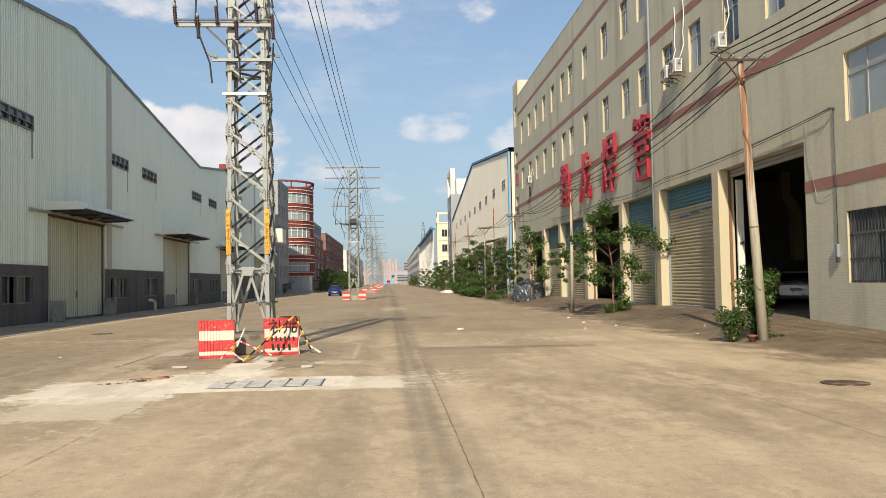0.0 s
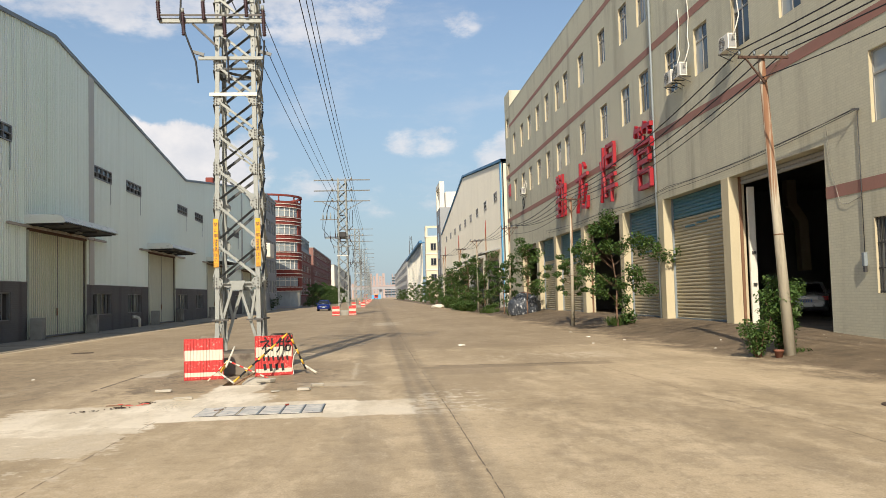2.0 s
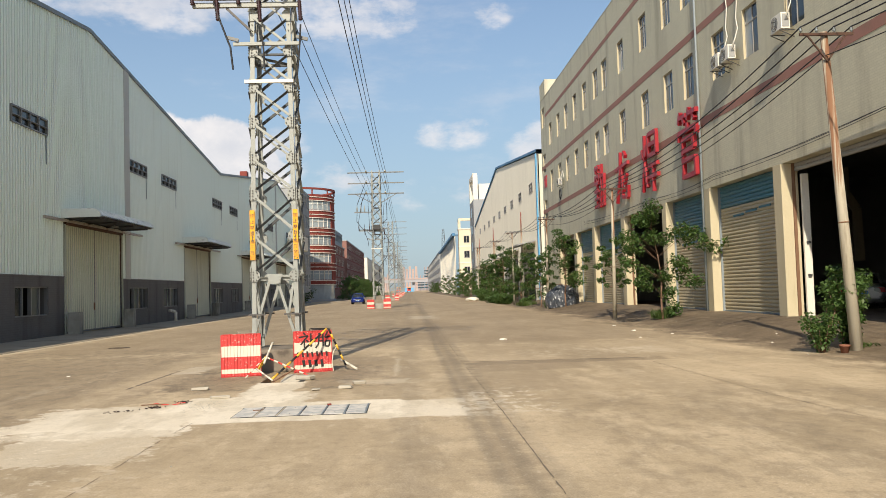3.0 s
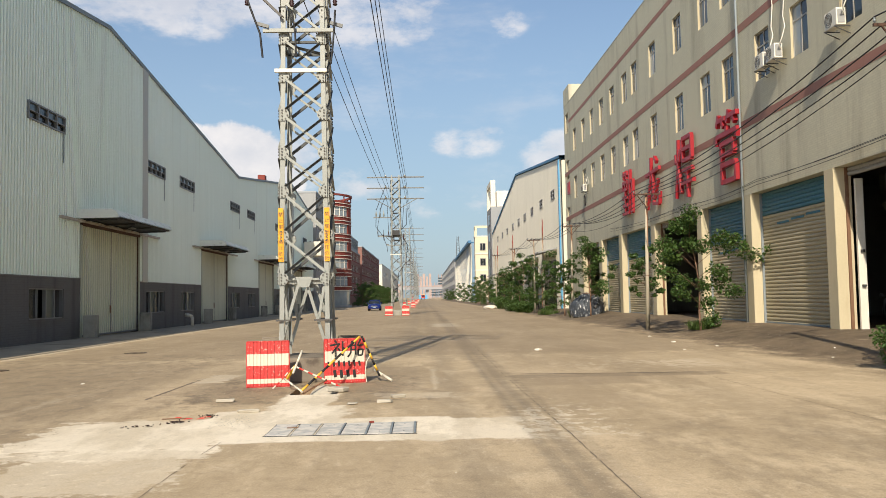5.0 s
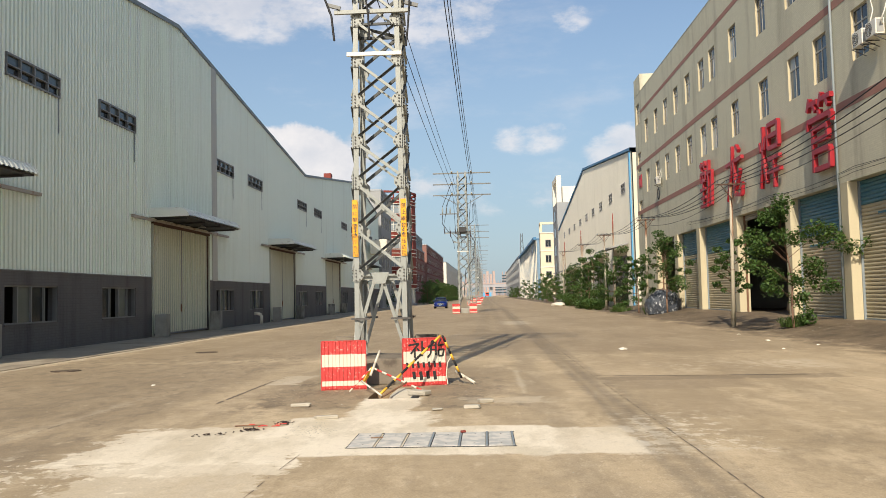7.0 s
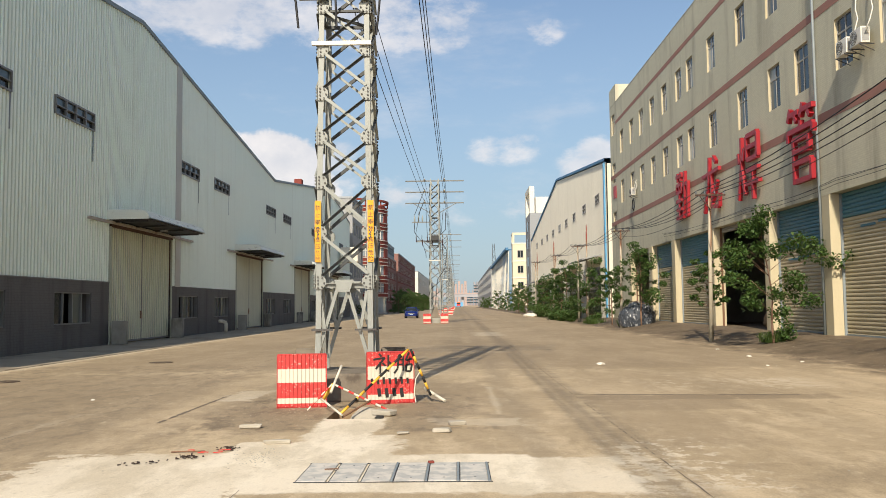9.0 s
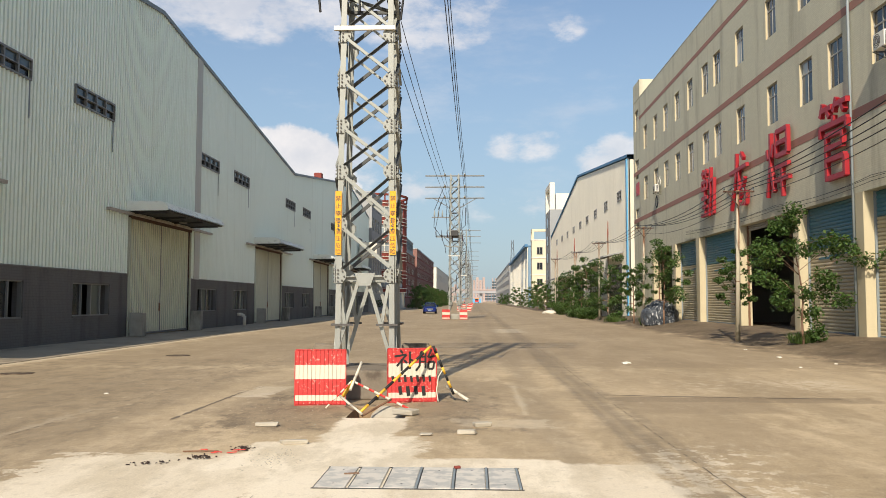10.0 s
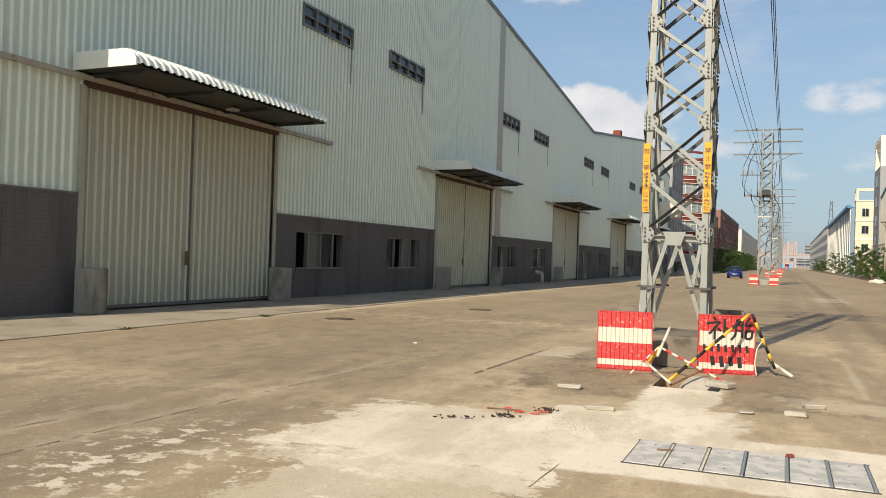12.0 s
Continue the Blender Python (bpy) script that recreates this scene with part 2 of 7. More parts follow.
        worn = area_mask(t, x, y, mid if soft < 1.2 else rough_edge, x0, x1, y0, y1, soft, 0.10 if soft < 2 else 0.0)
        if soft > 2:
            worn = math_node(t, "MULTIPLY", worn, patchy)
        c = mix_node(t, math_node(t, "MULTIPLY", worn, k), c, mix_node(t, ramp(t, cross, 0.44, 0.60), (0.76, 0.715, 0.61), (0.60, 0.555, 0.455)))
    # pale scuffs, grit and grain
    c = mix_node(t, math_node(t, "MULTIPLY", ramp(t, scuff, 0.56, 0.68), 0.34), c, (0.70, 0.62, 0.48))
    c = mix_node(t, math_node(t, "MULTIPLY", ramp(t, scuff, 0.42, 0.30), 0.25), c, (0.24, 0.20, 0.145))
    c = mix_node(t, 0.42, c, mix_node(t, ramp(t, grain, 0.34, 0.66), (0.12, 0.10, 0.075), (0.66, 0.58, 0.46)), "SOFT_LIGHT")
    c = mix_node(t, math_node(t, "MULTIPLY", ramp(t, noise_node(t, p, 8.0, 6.0, 0.75), 0.54, 0.68), 0.30), c, (0.25, 0.205, 0.15))
    c = mix_node(t, math_node(t, "MULTIPLY", ramp(t, speck, 0.64, 0.74), 0.35), c, (0.72, 0.65, 0.53))
    flaked = math_node(t, "MULTIPLY", ramp(t, noise_node(t, stretched(t, p, 1.5, 0.8, 1), 11.0, 8.0, 0.7), 0.57, 0.63), ramp(t, blotch, 0.42, 0.62))
    c = mix_node(t, math_node(t, "MULTIPLY", flaked, 0.38), c, (0.68, 0.60, 0.46))
    c = mix_node(t, 1.0, c, (1.06, 1.03, 0.995), "MULTIPLY")
    t.links.new(c, shader.inputs["Base Color"])
    shader.inputs["Specular IOR Level"].default_value = 0.3
    t.links.new(math_node(t, "ADD", math_node(t, "MULTIPLY", mid, 0.25), 0.66, True), shader.inputs["Roughness"])
    b = t.nodes.new("ShaderNodeBump")
    b.inputs["Strength"].default_value, b.inputs["Distance"].default_value = 0.22, 0.006
    t.links.new(math_node(t, "ADD", grain, math_node(t, "MULTIPLY", mid, 2.0)), b.inputs["Height"])
    t.links.new(b.outputs[0], shader.inputs["Normal"])
    return m


def tiled_wall(name, colour, width=0.24, row=0.075, mortar=0.86, shift=0.5, dirt=(0.24, 0.21, 0.16, 0.60), dirt_at=(0.48, 0.76)):
    """A wall faced with small tiles, streaked by run-off."""
    m = surface(name, colour, 0.8, var=0.10, scale=0.25, fine=9.0, bump=0, dirt=dirt, dirt_at=dirt_at, dirt_scale=1.0, dirt_stretch=(0.5, 0.9, 0.10))
    t = m.node_tree
    shader = t.nodes["Principled BSDF"]
    p = t.nodes.new("ShaderNodeNewGeometry").outputs["Position"]
    split, join = t.nodes.new("ShaderNodeSeparateXYZ"), t.nodes.new("ShaderNodeCombineXYZ")
    t.links.new(p, split.inputs[0])
    t.links.new(math_node(t, "ADD", split.outputs[1], split.outputs[0]), join.inputs[0])
    t.links.new(split.outputs[2], join.inputs[1])
    bricks = t.nodes.new("ShaderNodeTexBrick")
    bricks.inputs["Scale"].default_value = 1.0
    bricks.inputs["Mortar Size"].default_value = 0.008
    bricks.offset = shift
    bricks.inputs["Brick Width"].default_value, bricks.inputs["Row Height"].default_value = width, row
    bricks.inputs["Color1"].default_value, bricks.inputs["Color2"].default_value, bricks.inputs["Mortar"].default_value = (0.965, 0.965, 0.965, 1), (1.03, 1.03, 1.025, 1), (mortar, mortar, mortar * 0.98, 1)
    t.links.new(join.outputs[0], bricks.inputs["Vector"])
    old = shader.inputs["Base Color"].links[0].from_socket
    t.links.new(mix_node(t, 1.0, old, bricks.outputs["Color"], "MULTIPLY"), shader.inputs["Base Color"])
    b = t.nodes.new("ShaderNodeBump")
    b.inputs["Strength"].default_value, b.inputs["Distance"].default_value, b.invert = 0.25, 0.003, True
    t.links.new(bricks.outputs["Fac"], b.inputs["Height"])
    t.links.new(b.outputs[0], shader.inputs["Normal"])
    return m


def leaf_surface(name, colour):
    m = surface(name, colour, 0.5, var=0.35, scale=1.6, fine=30.0, bump=0, own=True)
    t = m.node_tree
    shader, out = t.nodes["Principled BSDF"], t.nodes["Material Output"]
    geometry = t.nodes.new("ShaderNodeNewGeometry")
    old = shader.inputs["Base Color"].links[0].from_socket
    varied = mix_node(t, math_node(t, "MULTIPLY", geometry.outputs["Random Per Island"], 0.55), old, (0.105, 0.15, 0.032))
    t.links.new(varied, shader.inputs["Base Color"])
    thin, both = t.nodes.new("ShaderNodeBsdfTranslucent"), t.nodes.new("ShaderNodeMixShader")
    t.links.new(varied, thin.inputs["Color"])
    both.inputs[0].default_value = 0.3
    t.links.new(shader.outputs[0], both.inputs[1])
    t.links.new(thin.outputs[0], both.inputs[2])
    t.links.new(both.outputs[0], out.inputs["Surface"])
    return m


ROAD = road_surface()
APRON = surface("apron_concrete", (0.37, 0.318, 0.238), 0.85, var=0.2, scale=0.5, fine=22.0, bump=0.4, dirt=(0.11, 0.09, 0.07, 0.6), dirt_at=(0.48, 0.72), dirt_scale=0.6)
JOINT = surface("joint_tar", (0.19, 0.155, 0.115), 0.9, var=0.3, scale=3.0)
# lighter copies of the two sheet colours: light on the ribs put in
CLAD_RIB_LIT = surface("lit_cladding_rib", (0.85, 0.93, 0.835), 0.36, var=0.05, scale=0.12, fine=6.0, bump=0.05, dirt=(0.55, 0.56, 0.46, 0.4), dirt_at=(0.54, 0.8), dirt_scale=0.9, dirt_stretch=(1, 5.0, 0.05), speckle=0.03)
DOOR_RIB_LIT = surface("lit_door_rib", (0.68, 0.69, 0.56), 0.45, var=0.06, scale=0.3, fine=6.0, bump=0.05, dirt=(0.36, 0.33, 0.23, 0.5), dirt_at=(0.52, 0.8), dirt_scale=0.9, dirt_stretch=(1, 4.0, 0.06), speckle=0.03)
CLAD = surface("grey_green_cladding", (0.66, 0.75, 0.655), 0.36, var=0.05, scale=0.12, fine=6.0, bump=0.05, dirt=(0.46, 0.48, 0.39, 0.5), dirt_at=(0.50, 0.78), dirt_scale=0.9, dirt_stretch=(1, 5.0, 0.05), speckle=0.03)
for m in (CLAD, CLAD_RIB_LIT):
    m.node_tree.nodes["Principled BSDF"].inputs["Specular IOR Level"].default_value = 0.75   # coil-coated sheet
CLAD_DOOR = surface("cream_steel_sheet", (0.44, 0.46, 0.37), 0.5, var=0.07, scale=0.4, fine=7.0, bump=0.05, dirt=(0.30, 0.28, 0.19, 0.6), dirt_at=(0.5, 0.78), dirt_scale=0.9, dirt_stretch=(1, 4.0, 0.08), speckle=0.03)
CANOPY_WHITE = surface("white_canopy_sheet", (0.80, 0.835, 0.74), 0.45, var=0.08, dirt=(0.25, 0.22, 0.16, 0.45), dirt_at=(0.56, 0.72), dirt_scale=2.6)
DADO = tiled_wall("grey_mosaic_plinth", (0.150, 0.146, 0.142), 0.10, 0.10, 0.84, 0.0, (0.085, 0.082, 0.078, 0.75), (0.46, 0.72))
BOLLARD = surface("stained_concrete", (0.31, 0.305, 0.265), 0.9, var=0.3, scale=3.0, fine=20.0, bump=0.5, depth=0.01, dirt=(0.12, 0.115, 0.10, 0.85), dirt_at=(0.44, 0.64), dirt_scale=1.6, dirt_stretch=(1, 1, 0.3))
FOOTING = surface("dirty_footing_concrete", (0.215, 0.185, 0.145), 0.9, var=0.25, scale=2.5, fine=22.0, bump=0.5, depth=0.012, dirt=(0.09, 0.075, 0.06, 0.8), dirt_at=(0.48, 0.7), dirt_scale=2.2)
RUSTY = surface("rusted_steel", (0.21, 0.12, 0.075), 0.8, metal=0.2, var=0.35, scale=4.0, fine=40.0)
RUST_DARK = surface("dark_rusted_steel", (0.10, 0.06, 0.045), 0.8, metal=0.2, var=0.3, scale=4.0, fine=40.0)
IRON = surface("dusty_cast_iron", (0.085, 0.062, 0.046), 0.85, metal=0.1, var=0.3, scale=5.0, fine=40.0, bump=0.6, depth=0.01, dirt=(0.28, 0.22, 0.15, 0.8), dirt_at=(0.48, 0.66), dirt_scale=4.0)
RAIL_RUST = surface("rust_stained_rail", (0.42, 0.39, 0.33), 0.65, metal=0.1, var=0.2, scale=2.0, dirt=(0.22, 0.11, 0.06, 0.8), dirt_at=(0.54, 0.68), dirt_scale=3.0)
STRIP_GREY = surface("weathered_strip", (0.50, 0.50, 0.455), 0.6, var=0.1, scale=0.5)
FRAME_GREY = surface("aluminium_frame", (0.21, 0.215, 0.21), 0.5, metal=0.3, var=0.1, scale=2.0)
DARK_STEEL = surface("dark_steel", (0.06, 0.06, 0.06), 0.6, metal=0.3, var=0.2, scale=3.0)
# darker copy of the galvanised steel: shade on the braces put into its colour
GALV_SHADED = surface("shaded_galvanised_steel", (0.065, 0.070, 0.070), 0.55, metal=0.2, var=0.15, scale=3.0, fine=30.0, bump=0.12)
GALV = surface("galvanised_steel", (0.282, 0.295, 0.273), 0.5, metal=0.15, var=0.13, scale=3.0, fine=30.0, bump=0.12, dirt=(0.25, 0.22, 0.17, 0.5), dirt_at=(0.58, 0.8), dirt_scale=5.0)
ARM_STEEL = surface("weathered_arm_steel", (0.19, 0.195, 0.19), 0.6, metal=0.2, var=0.2, scale=3.0)
BOLT = surface("bolt_steel", (0.10, 0.095, 0.09), 0.6, metal=0.4, var=0.2)
PORCELAIN = surface("brown_porcelain", (0.034, 0.012, 0.013), 0.3, var=0.2, scale=8.0, bump=0)
CABLE = surface("black_cable", (0.018, 0.018, 0.02), 0.6, var=0.1, bump=0)
RED_PAINT = surface("faded_red_paint", (0.53, 0.045, 0.042), 0.55, var=0.16, scale=3.0, fine=40.0, bump=0.12, dirt=(0.62, 0.40, 0.33, 0.8), dirt_at=(0.58, 0.65), dirt_scale=24.0)
WHITE_PAINT = surface("grubby_white_paint", (0.62, 0.585, 0.48), 0.6, var=0.08, scale=2.0, fine=40.0, dirt=(0.42, 0.36, 0.27, 0.6), dirt_at=(0.6, 0.8), dirt_scale=4.0)
BLACK_PAINT = surface("black_spray_paint", (0.02, 0.02, 0.02), 0.7, var=0.2, bump=0)
YELLOW_PLATE = surface("yellow_sign_enamel", (0.80, 0.36, 0.015), 0.5, var=0.12, scale=3.0, bump=0)
WALL_BEIGE = tiled_wall("beige_strip_tile", (0.56, 0.535, 0.41), mortar=0.90)
BAND_BROWN = surface("brown_tile_band", (0.33, 0.175, 0.14), 0.75, var=0.14, scale=0.8, fine=16.0, dirt=(0.22, 0.17, 0.12, 0.4))
PILLAR = surface("cream_yellow_paint", (0.53, 0.465, 0.315), 0.75, var=0.08, scale=0.7, fine=18.0, dirt=(0.36, 0.28, 0.17, 0.5), dirt_at=(0.55, 0.8), dirt_stretch=(1, 1, 0.2))
SHUTTER_CREAM = surface("cream_shutter", (0.42, 0.365, 0.245), 0.5, var=0.08, scale=0.6, fine=12.0, dirt=(0.33, 0.27, 0.17, 0.5), dirt_at=(0.54, 0.8), dirt_stretch=(1, 0.5, 1))
SHUTTER_BLUE = surface("blue_shutter", (0.055, 0.17, 0.225), 0.5, var=0.14, scale=0.6, fine=12.0, dirt=(0.27, 0.27, 0.22, 0.5), dirt_at=(0.56, 0.78), dirt_stretch=(1, 0.4, 1.5))
SIGN_RED = surface("red_sign_face", (0.33, 0.016, 0.025), 0.45, var=0.12, scale=1.5, bump=0)
WINDOW_WHITE = surface("white_window_frame", (0.72, 0.69, 0.60), 0.55, var=0.08, scale=1.5)
WINDOW_GREY = surface("dull_aluminium_window", (0.32, 0.315, 0.29), 0.5, var=0.1, scale=1.5)
PANE_BLUE = glass_like("blue_grey_glass", (0.06, 0.085, 0.10))
# greenish reflections are put into the colour of these panes
PANE_HAZY = glass_like("greenish_reflection_glass", (0.14, 0.16, 0.14))
PANE_DARK = glass_like("dark_glass", (0.025, 0.03, 0.035))
PANE_PALE = glass_like("pale_grey_glass", (0.30, 0.34, 0.35))
ROOM_DARK = surface("dim_hall_wall", (0.26, 0.25, 0.23), 0.9)
# near black: the hall's lack of light is put into this colour
HALL_UNLIT = surface("unlit_hall_dark", (0.05, 0.05, 0.048), 0.9)
PIPE_GREY = surface("grey_downpipe", (0.22, 0.255, 0.27), 0.55, var=0.12)
PIPE_BLUE = surface("blue_downpipe", (0.12, 0.36, 0.60), 0.5, var=0.12)
POLE_CONCRETE = surface("pole_concrete", (0.46, 0.42, 0.325), 0.85, var=0.14, scale=1.5, fine=30.0, own=True, dirt=(0.22, 0.19, 0.15, 0.7), dirt_at=(0.52, 0.72), dirt_scale=1.5, dirt_stretch=(3, 3, 0.4))
BARK = surface("bark", (0.20, 0.125, 0.085), 0.9, var=0.3, scale=4.0, fine=40.0, bump=0.5, depth=0.01, own=True)


def add_rust_runs(m, low, high):
    """Rust that has run down a pole from its iron head."""
    t = m.node_tree
    shader = t.nodes["Principled BSDF"]
    p = t.nodes.new("ShaderNodeTexCoord").outputs["Object"]
    split = t.nodes.new("ShaderNodeSeparateXYZ")
    t.links.new(p, split.inputs[0])
    runs = noise_node(t, stretched(t, p, 9.0, 9.0, 0.22), 1.0, 6.0, 0.6)
    reach = math_node(t, "ADD", runs, math_node(t, "MULTIPLY", ramp(t, split.outputs[2], low, high), 0.26))
    old = shader.inputs["Base Color"].links[0].from_socket
    t.links.new(mix_node(t, math_node(t, "MULTIPLY", ramp(t, reach, 0.57, 0.72), 0.85), old, (0.19, 0.07, 0.025)), shader.inputs["Base Color"])


add_rust_runs(POLE_CONCRETE, 2.5, 7.0)
LEAF = leaf_surface("leaf_green", (0.062, 0.128, 0.031))
LEAF_DARK = leaf_surface("leaf_dark_green", (0.030, 0.070, 0.016))
GRASS = leaf_surface("grass_green", (0.05, 0.09, 0.02))
AC_WHITE = surface("off_white_casing", (0.74, 0.71, 0.62), 0.5, var=0.08)
CAR_BLUE = surface("deep_blue_car_paint", (0.008, 0.022, 0.16), 0.28, metal=0.3, var=0.05, bump=0)
CAR_SILVER = surface("silver_car_paint", (0.45, 0.46, 0.47), 0.3, metal=0.5, var=0.05, bump=0)
TYRE = surface("tyre_rubber", (0.018, 0.018, 0.018), 0.85, var=0.2)
RIM = surface("alloy_rim", (0.5, 0.5, 0.51), 0.35, metal=0.8, bump=0)
LAMP_GLASS = glass_like("headlamp_glass", (0.62, 0.64, 0.66))
LAMP_RED = glass_like("red_lamp_glass", (0.45, 0.02, 0.02))
PLATE_BLUE = surface("blue_plate", (0.05, 0.22, 0.60), 0.5, bump=0)
# the dirt colour gives this sheet its pale specks
TARP = surface("grey_plastic_sheet", (0.055, 0.065, 0.08), 0.3, var=0.45, scale=3.0, fine=7.0, bump=1.0, depth=0.09, dirt=(0.50, 0.52, 0.54, 0.85), dirt_at=(0.57, 0.62), dirt_scale=7.0, dirt_stretch=(1, 1, 0.45))
RED_BRICK = surface("red_brick_facade", (0.215, 0.052, 0.040), 0.8, var=0.14, scale=0.4, fine=8.0)
BROWN_BRICK = surface("brown_brick_facade", (0.26, 0.14, 0.115), 0.8, var=0.12, scale=0.3, fine=8.0)
FAR_WHITE = surface("weathered_white_render", (0.73, 0.69, 0.58), 0.8, var=0.08, scale=0.2, fine=5.0, dirt=(0.42, 0.38, 0.29, 0.30), dirt_at=(0.48, 0.85), dirt_scale=0.6, dirt_stretch=(1, 1, 0.14))
FAR_CREAM = surface("cream_render", (0.68, 0.60, 0.44), 0.8, var=0.08, scale=0.2, fine=5.0)
FAR_GREY = surface("grey_render", (0.32, 0.325, 0.32), 0.8, var=0.12, scale=0.3, fine=5.0)
FAR_BLUE = surface("blue_panel_wall", (0.20, 0.31, 0.43), 0.7, var=0.1, scale=0.1, fine=4.0)
FAR_PINK = surface("pale_pink_render", (0.42, 0.33, 0.30), 0.8, var=0.08, scale=0.05)
FAR_HAZE = surface("pale_distant_render", (0.36, 0.36, 0.38), 0.9, var=0.08, scale=0.05)
ROOF_GREY = surface("roof_sheet", (0.33, 0.35, 0.36), 0.6, var=0.1, scale=0.2)
ROOF_BLUE = surface("blue_roof_sheet", (0.07, 0.20, 0.36), 0.6, var=0.1, scale=0.2)
COVER_STEEL = surface("steel_trench_cover", (0.46, 0.455, 0.42), 0.65, metal=0.1, var=0.25, scale=3.5, fine=30.0, dirt=(0.68, 0.64, 0.56, 0.85), dirt_at=(0.42, 0.58), dirt_scale=5.5)
RUBBLE = surface("broken_concrete", (0.42, 0.385, 0.315), 0.9, var=0.14, scale=5.0, fine=40.0, bump=0.6, depth=0.01)
EARTH = surface("bare_earth", (0.30, 0.21, 0.125), 0.95, var=0.3, scale=4.0, fine=40.0, bump=0.6, depth=0.02)
TAPE_RED = surface("red_tape", (0.62, 0.05, 0.04), 0.5, bump=0)
ORNAMENT = surface("faded_ornament_red", (0.28, 0.06, 0.04), 0.6, var=0.2, scale=3.0)
TAPE_YELLOW = surface("yellow_bar_paint", (0.80, 0.46, 0.05), 0.5, bump=0, var=0.1, scale=8.0)
TERRACOTTA = surface("terracotta", (0.22, 0.095, 0.06), 0.85, var=0.2, scale=6.0)
LITTER = surface("scorched_litter", (0.05, 0.035, 0.03), 0.9, var=0.4, scale=9.0)


# Building blocks
def box(bm, x0, x1, y0, y1, z0, z1):
    v = [bm.verts.new(p) for p in ((x0, y0, z0), (x1, y0, z0), (x1, y1, z0), (x0, y1, z0), (x0, y0, z1), (x1, y0, z1), (x1, y1, z1), (x0, y1, z1))]
    for f in ((0, 3, 2, 1), (4, 5, 6, 7), (0, 1, 5, 4), (1, 2, 6, 5), (2, 3, 7, 6), (3, 0, 4, 7)):
        bm.faces.new([v[i] for i in f])


def axes_along(p, q, up=(0, 0, 1)):
    w = (Vector(q) - Vector(p)).normalized()
    u = Vector(up)
    if abs(w.dot(u)) > 0.98:
        u = Vector((0, 1, 0)) if abs(w.y) < 0.9 else Vector((1, 0, 0))
    s = w.cross(u).normalized()
    return w, s, s.cross(w).normalized()


def prism(bm, p, q, outline, up=(0, 0, 1)):
    """An outline of (side, up) pairs carried from p to q."""
    w, s, u = axes_along(p, q, up)
    a = [bm.verts.new(Vector(p) + s * i + u * j) for i, j in outline]
    b = [bm.verts.new(Vector(q) + s * i + u * j) for i, j in outline]
    n = len(outline)
    for i in range(n):
        bm.faces.new((a[i], a[(i + 1) % n], b[(i + 1) % n], b[i]))
    bm.faces.new(a[::-1])
    bm.faces.new(b)


def bar(bm, p, q, w, d, up=(0, 0, 1)):
    prism(bm, p, q, ((-w / 2, -d / 2), (w / 2, -d / 2), (w / 2, d / 2), (-w / 2, d / 2)), up)


def angle_bar(bm, p, q, size, t, up=(0, 0, 1), flip=1):
    """An L-section: one flange across, one along up."""
    o = [(0, 0), (flip * size, 0), (flip * size, t), (flip * t, t), (flip * t, size), (0, size)]
    prism(bm, p, q, o if flip > 0 else o[::-1], up)


def rod(bm, p, q, r0, r1=None, n=10, up=(0, 0, 1)):
    r1 = r0 if r1 is None else r1
    w, s, u = axes_along(p, q, up)
    rings = []
    for c, r in ((p, r0), (q, r1)):
        rings.append([bm.verts.new(Vector(c) + (s * math.cos(k * math.tau / n) + u * math.sin(k * math.tau / n)) * r) for k in range(n)])
    for k in range(n):
        f = bm.faces.new((rings[0][k], rings[0][(k + 1) % n], rings[1][(k + 1) % n], rings[1][k]))
        f.smooth = True
    bm.faces.new(rings[0][::-1])
    bm.faces.new(rings[1])


def lathe(bm, p, q, profile, n=12):
    """Radii along p to q: (share of the way, radius)."""
    w, s, u = axes_along(p, q)
    rings = []
    for share, r in profile:
        c = Vector(p).lerp(Vector(q), share)
        rings.append([bm.verts.new(c + (s * math.cos(k * math.tau / n) + u * math.sin(k * math.tau / n)) * r) for k in range(n)])
    for a, b in zip(rings, rings[1:]):
        for k in range(n):
            bm.faces.new((a[k], a[(k + 1) % n], b[(k + 1) % n], b[k])).smooth = True
    bm.faces.new(rings[0][::-1])
    bm.faces.new(rings[-1])


def bevelled(bm, width, segments=2):
    bmesh.ops.bevel(bm, geom=list(bm.edges), offset=width, segments=segments, profile=0.6, affect="EDGES")
    return bm


def mesh_of(name, bm, material, weld=False):
    if weld:
        bmesh.ops.remove_doubles(bm, verts=bm.verts, dist=0.0005)
    bmesh.ops.recalc_face_normals(bm, faces=bm.faces)
    me = bpy.data.meshes.new(name)
    bm.to_mesh(me)
    bm.free()
    me.materials.append(material)
    return me


def part(name, bm, material, parent, label="", at=None):
    """One mesh object under a thing or a part. bm: a bmesh, or a mesh to share."""
    me = bm if isinstance(bm, bpy.types.Mesh) else mesh_of(name, bm, material)
    ob = new(name, me)
    ob.parent = parent
    if at is not None:
        ob.matrix_basis = at
    return tagged(ob, label)


def thing(name, label, category, at=(0, 0, 0), turn=0.0, group="", kind=""):
    ob = new(name)
    ob.empty_display_size = 0.2
    ob.matrix_basis = pose(*at, 0, 0, turn)
    return tagged(ob, label, category, group, kind)


def solid(name, bm, material, label="", category="", group="", kind="", at=None):
    ob = new(name, mesh_of(name, bm, material))
    if at is not None:
        ob.matrix_basis = at
    return tagged(ob, label, category, group, kind)


def B():
    return bmesh.new()


def boxed(*dims):
    bm = B()
    box(bm, *dims)
    return bm


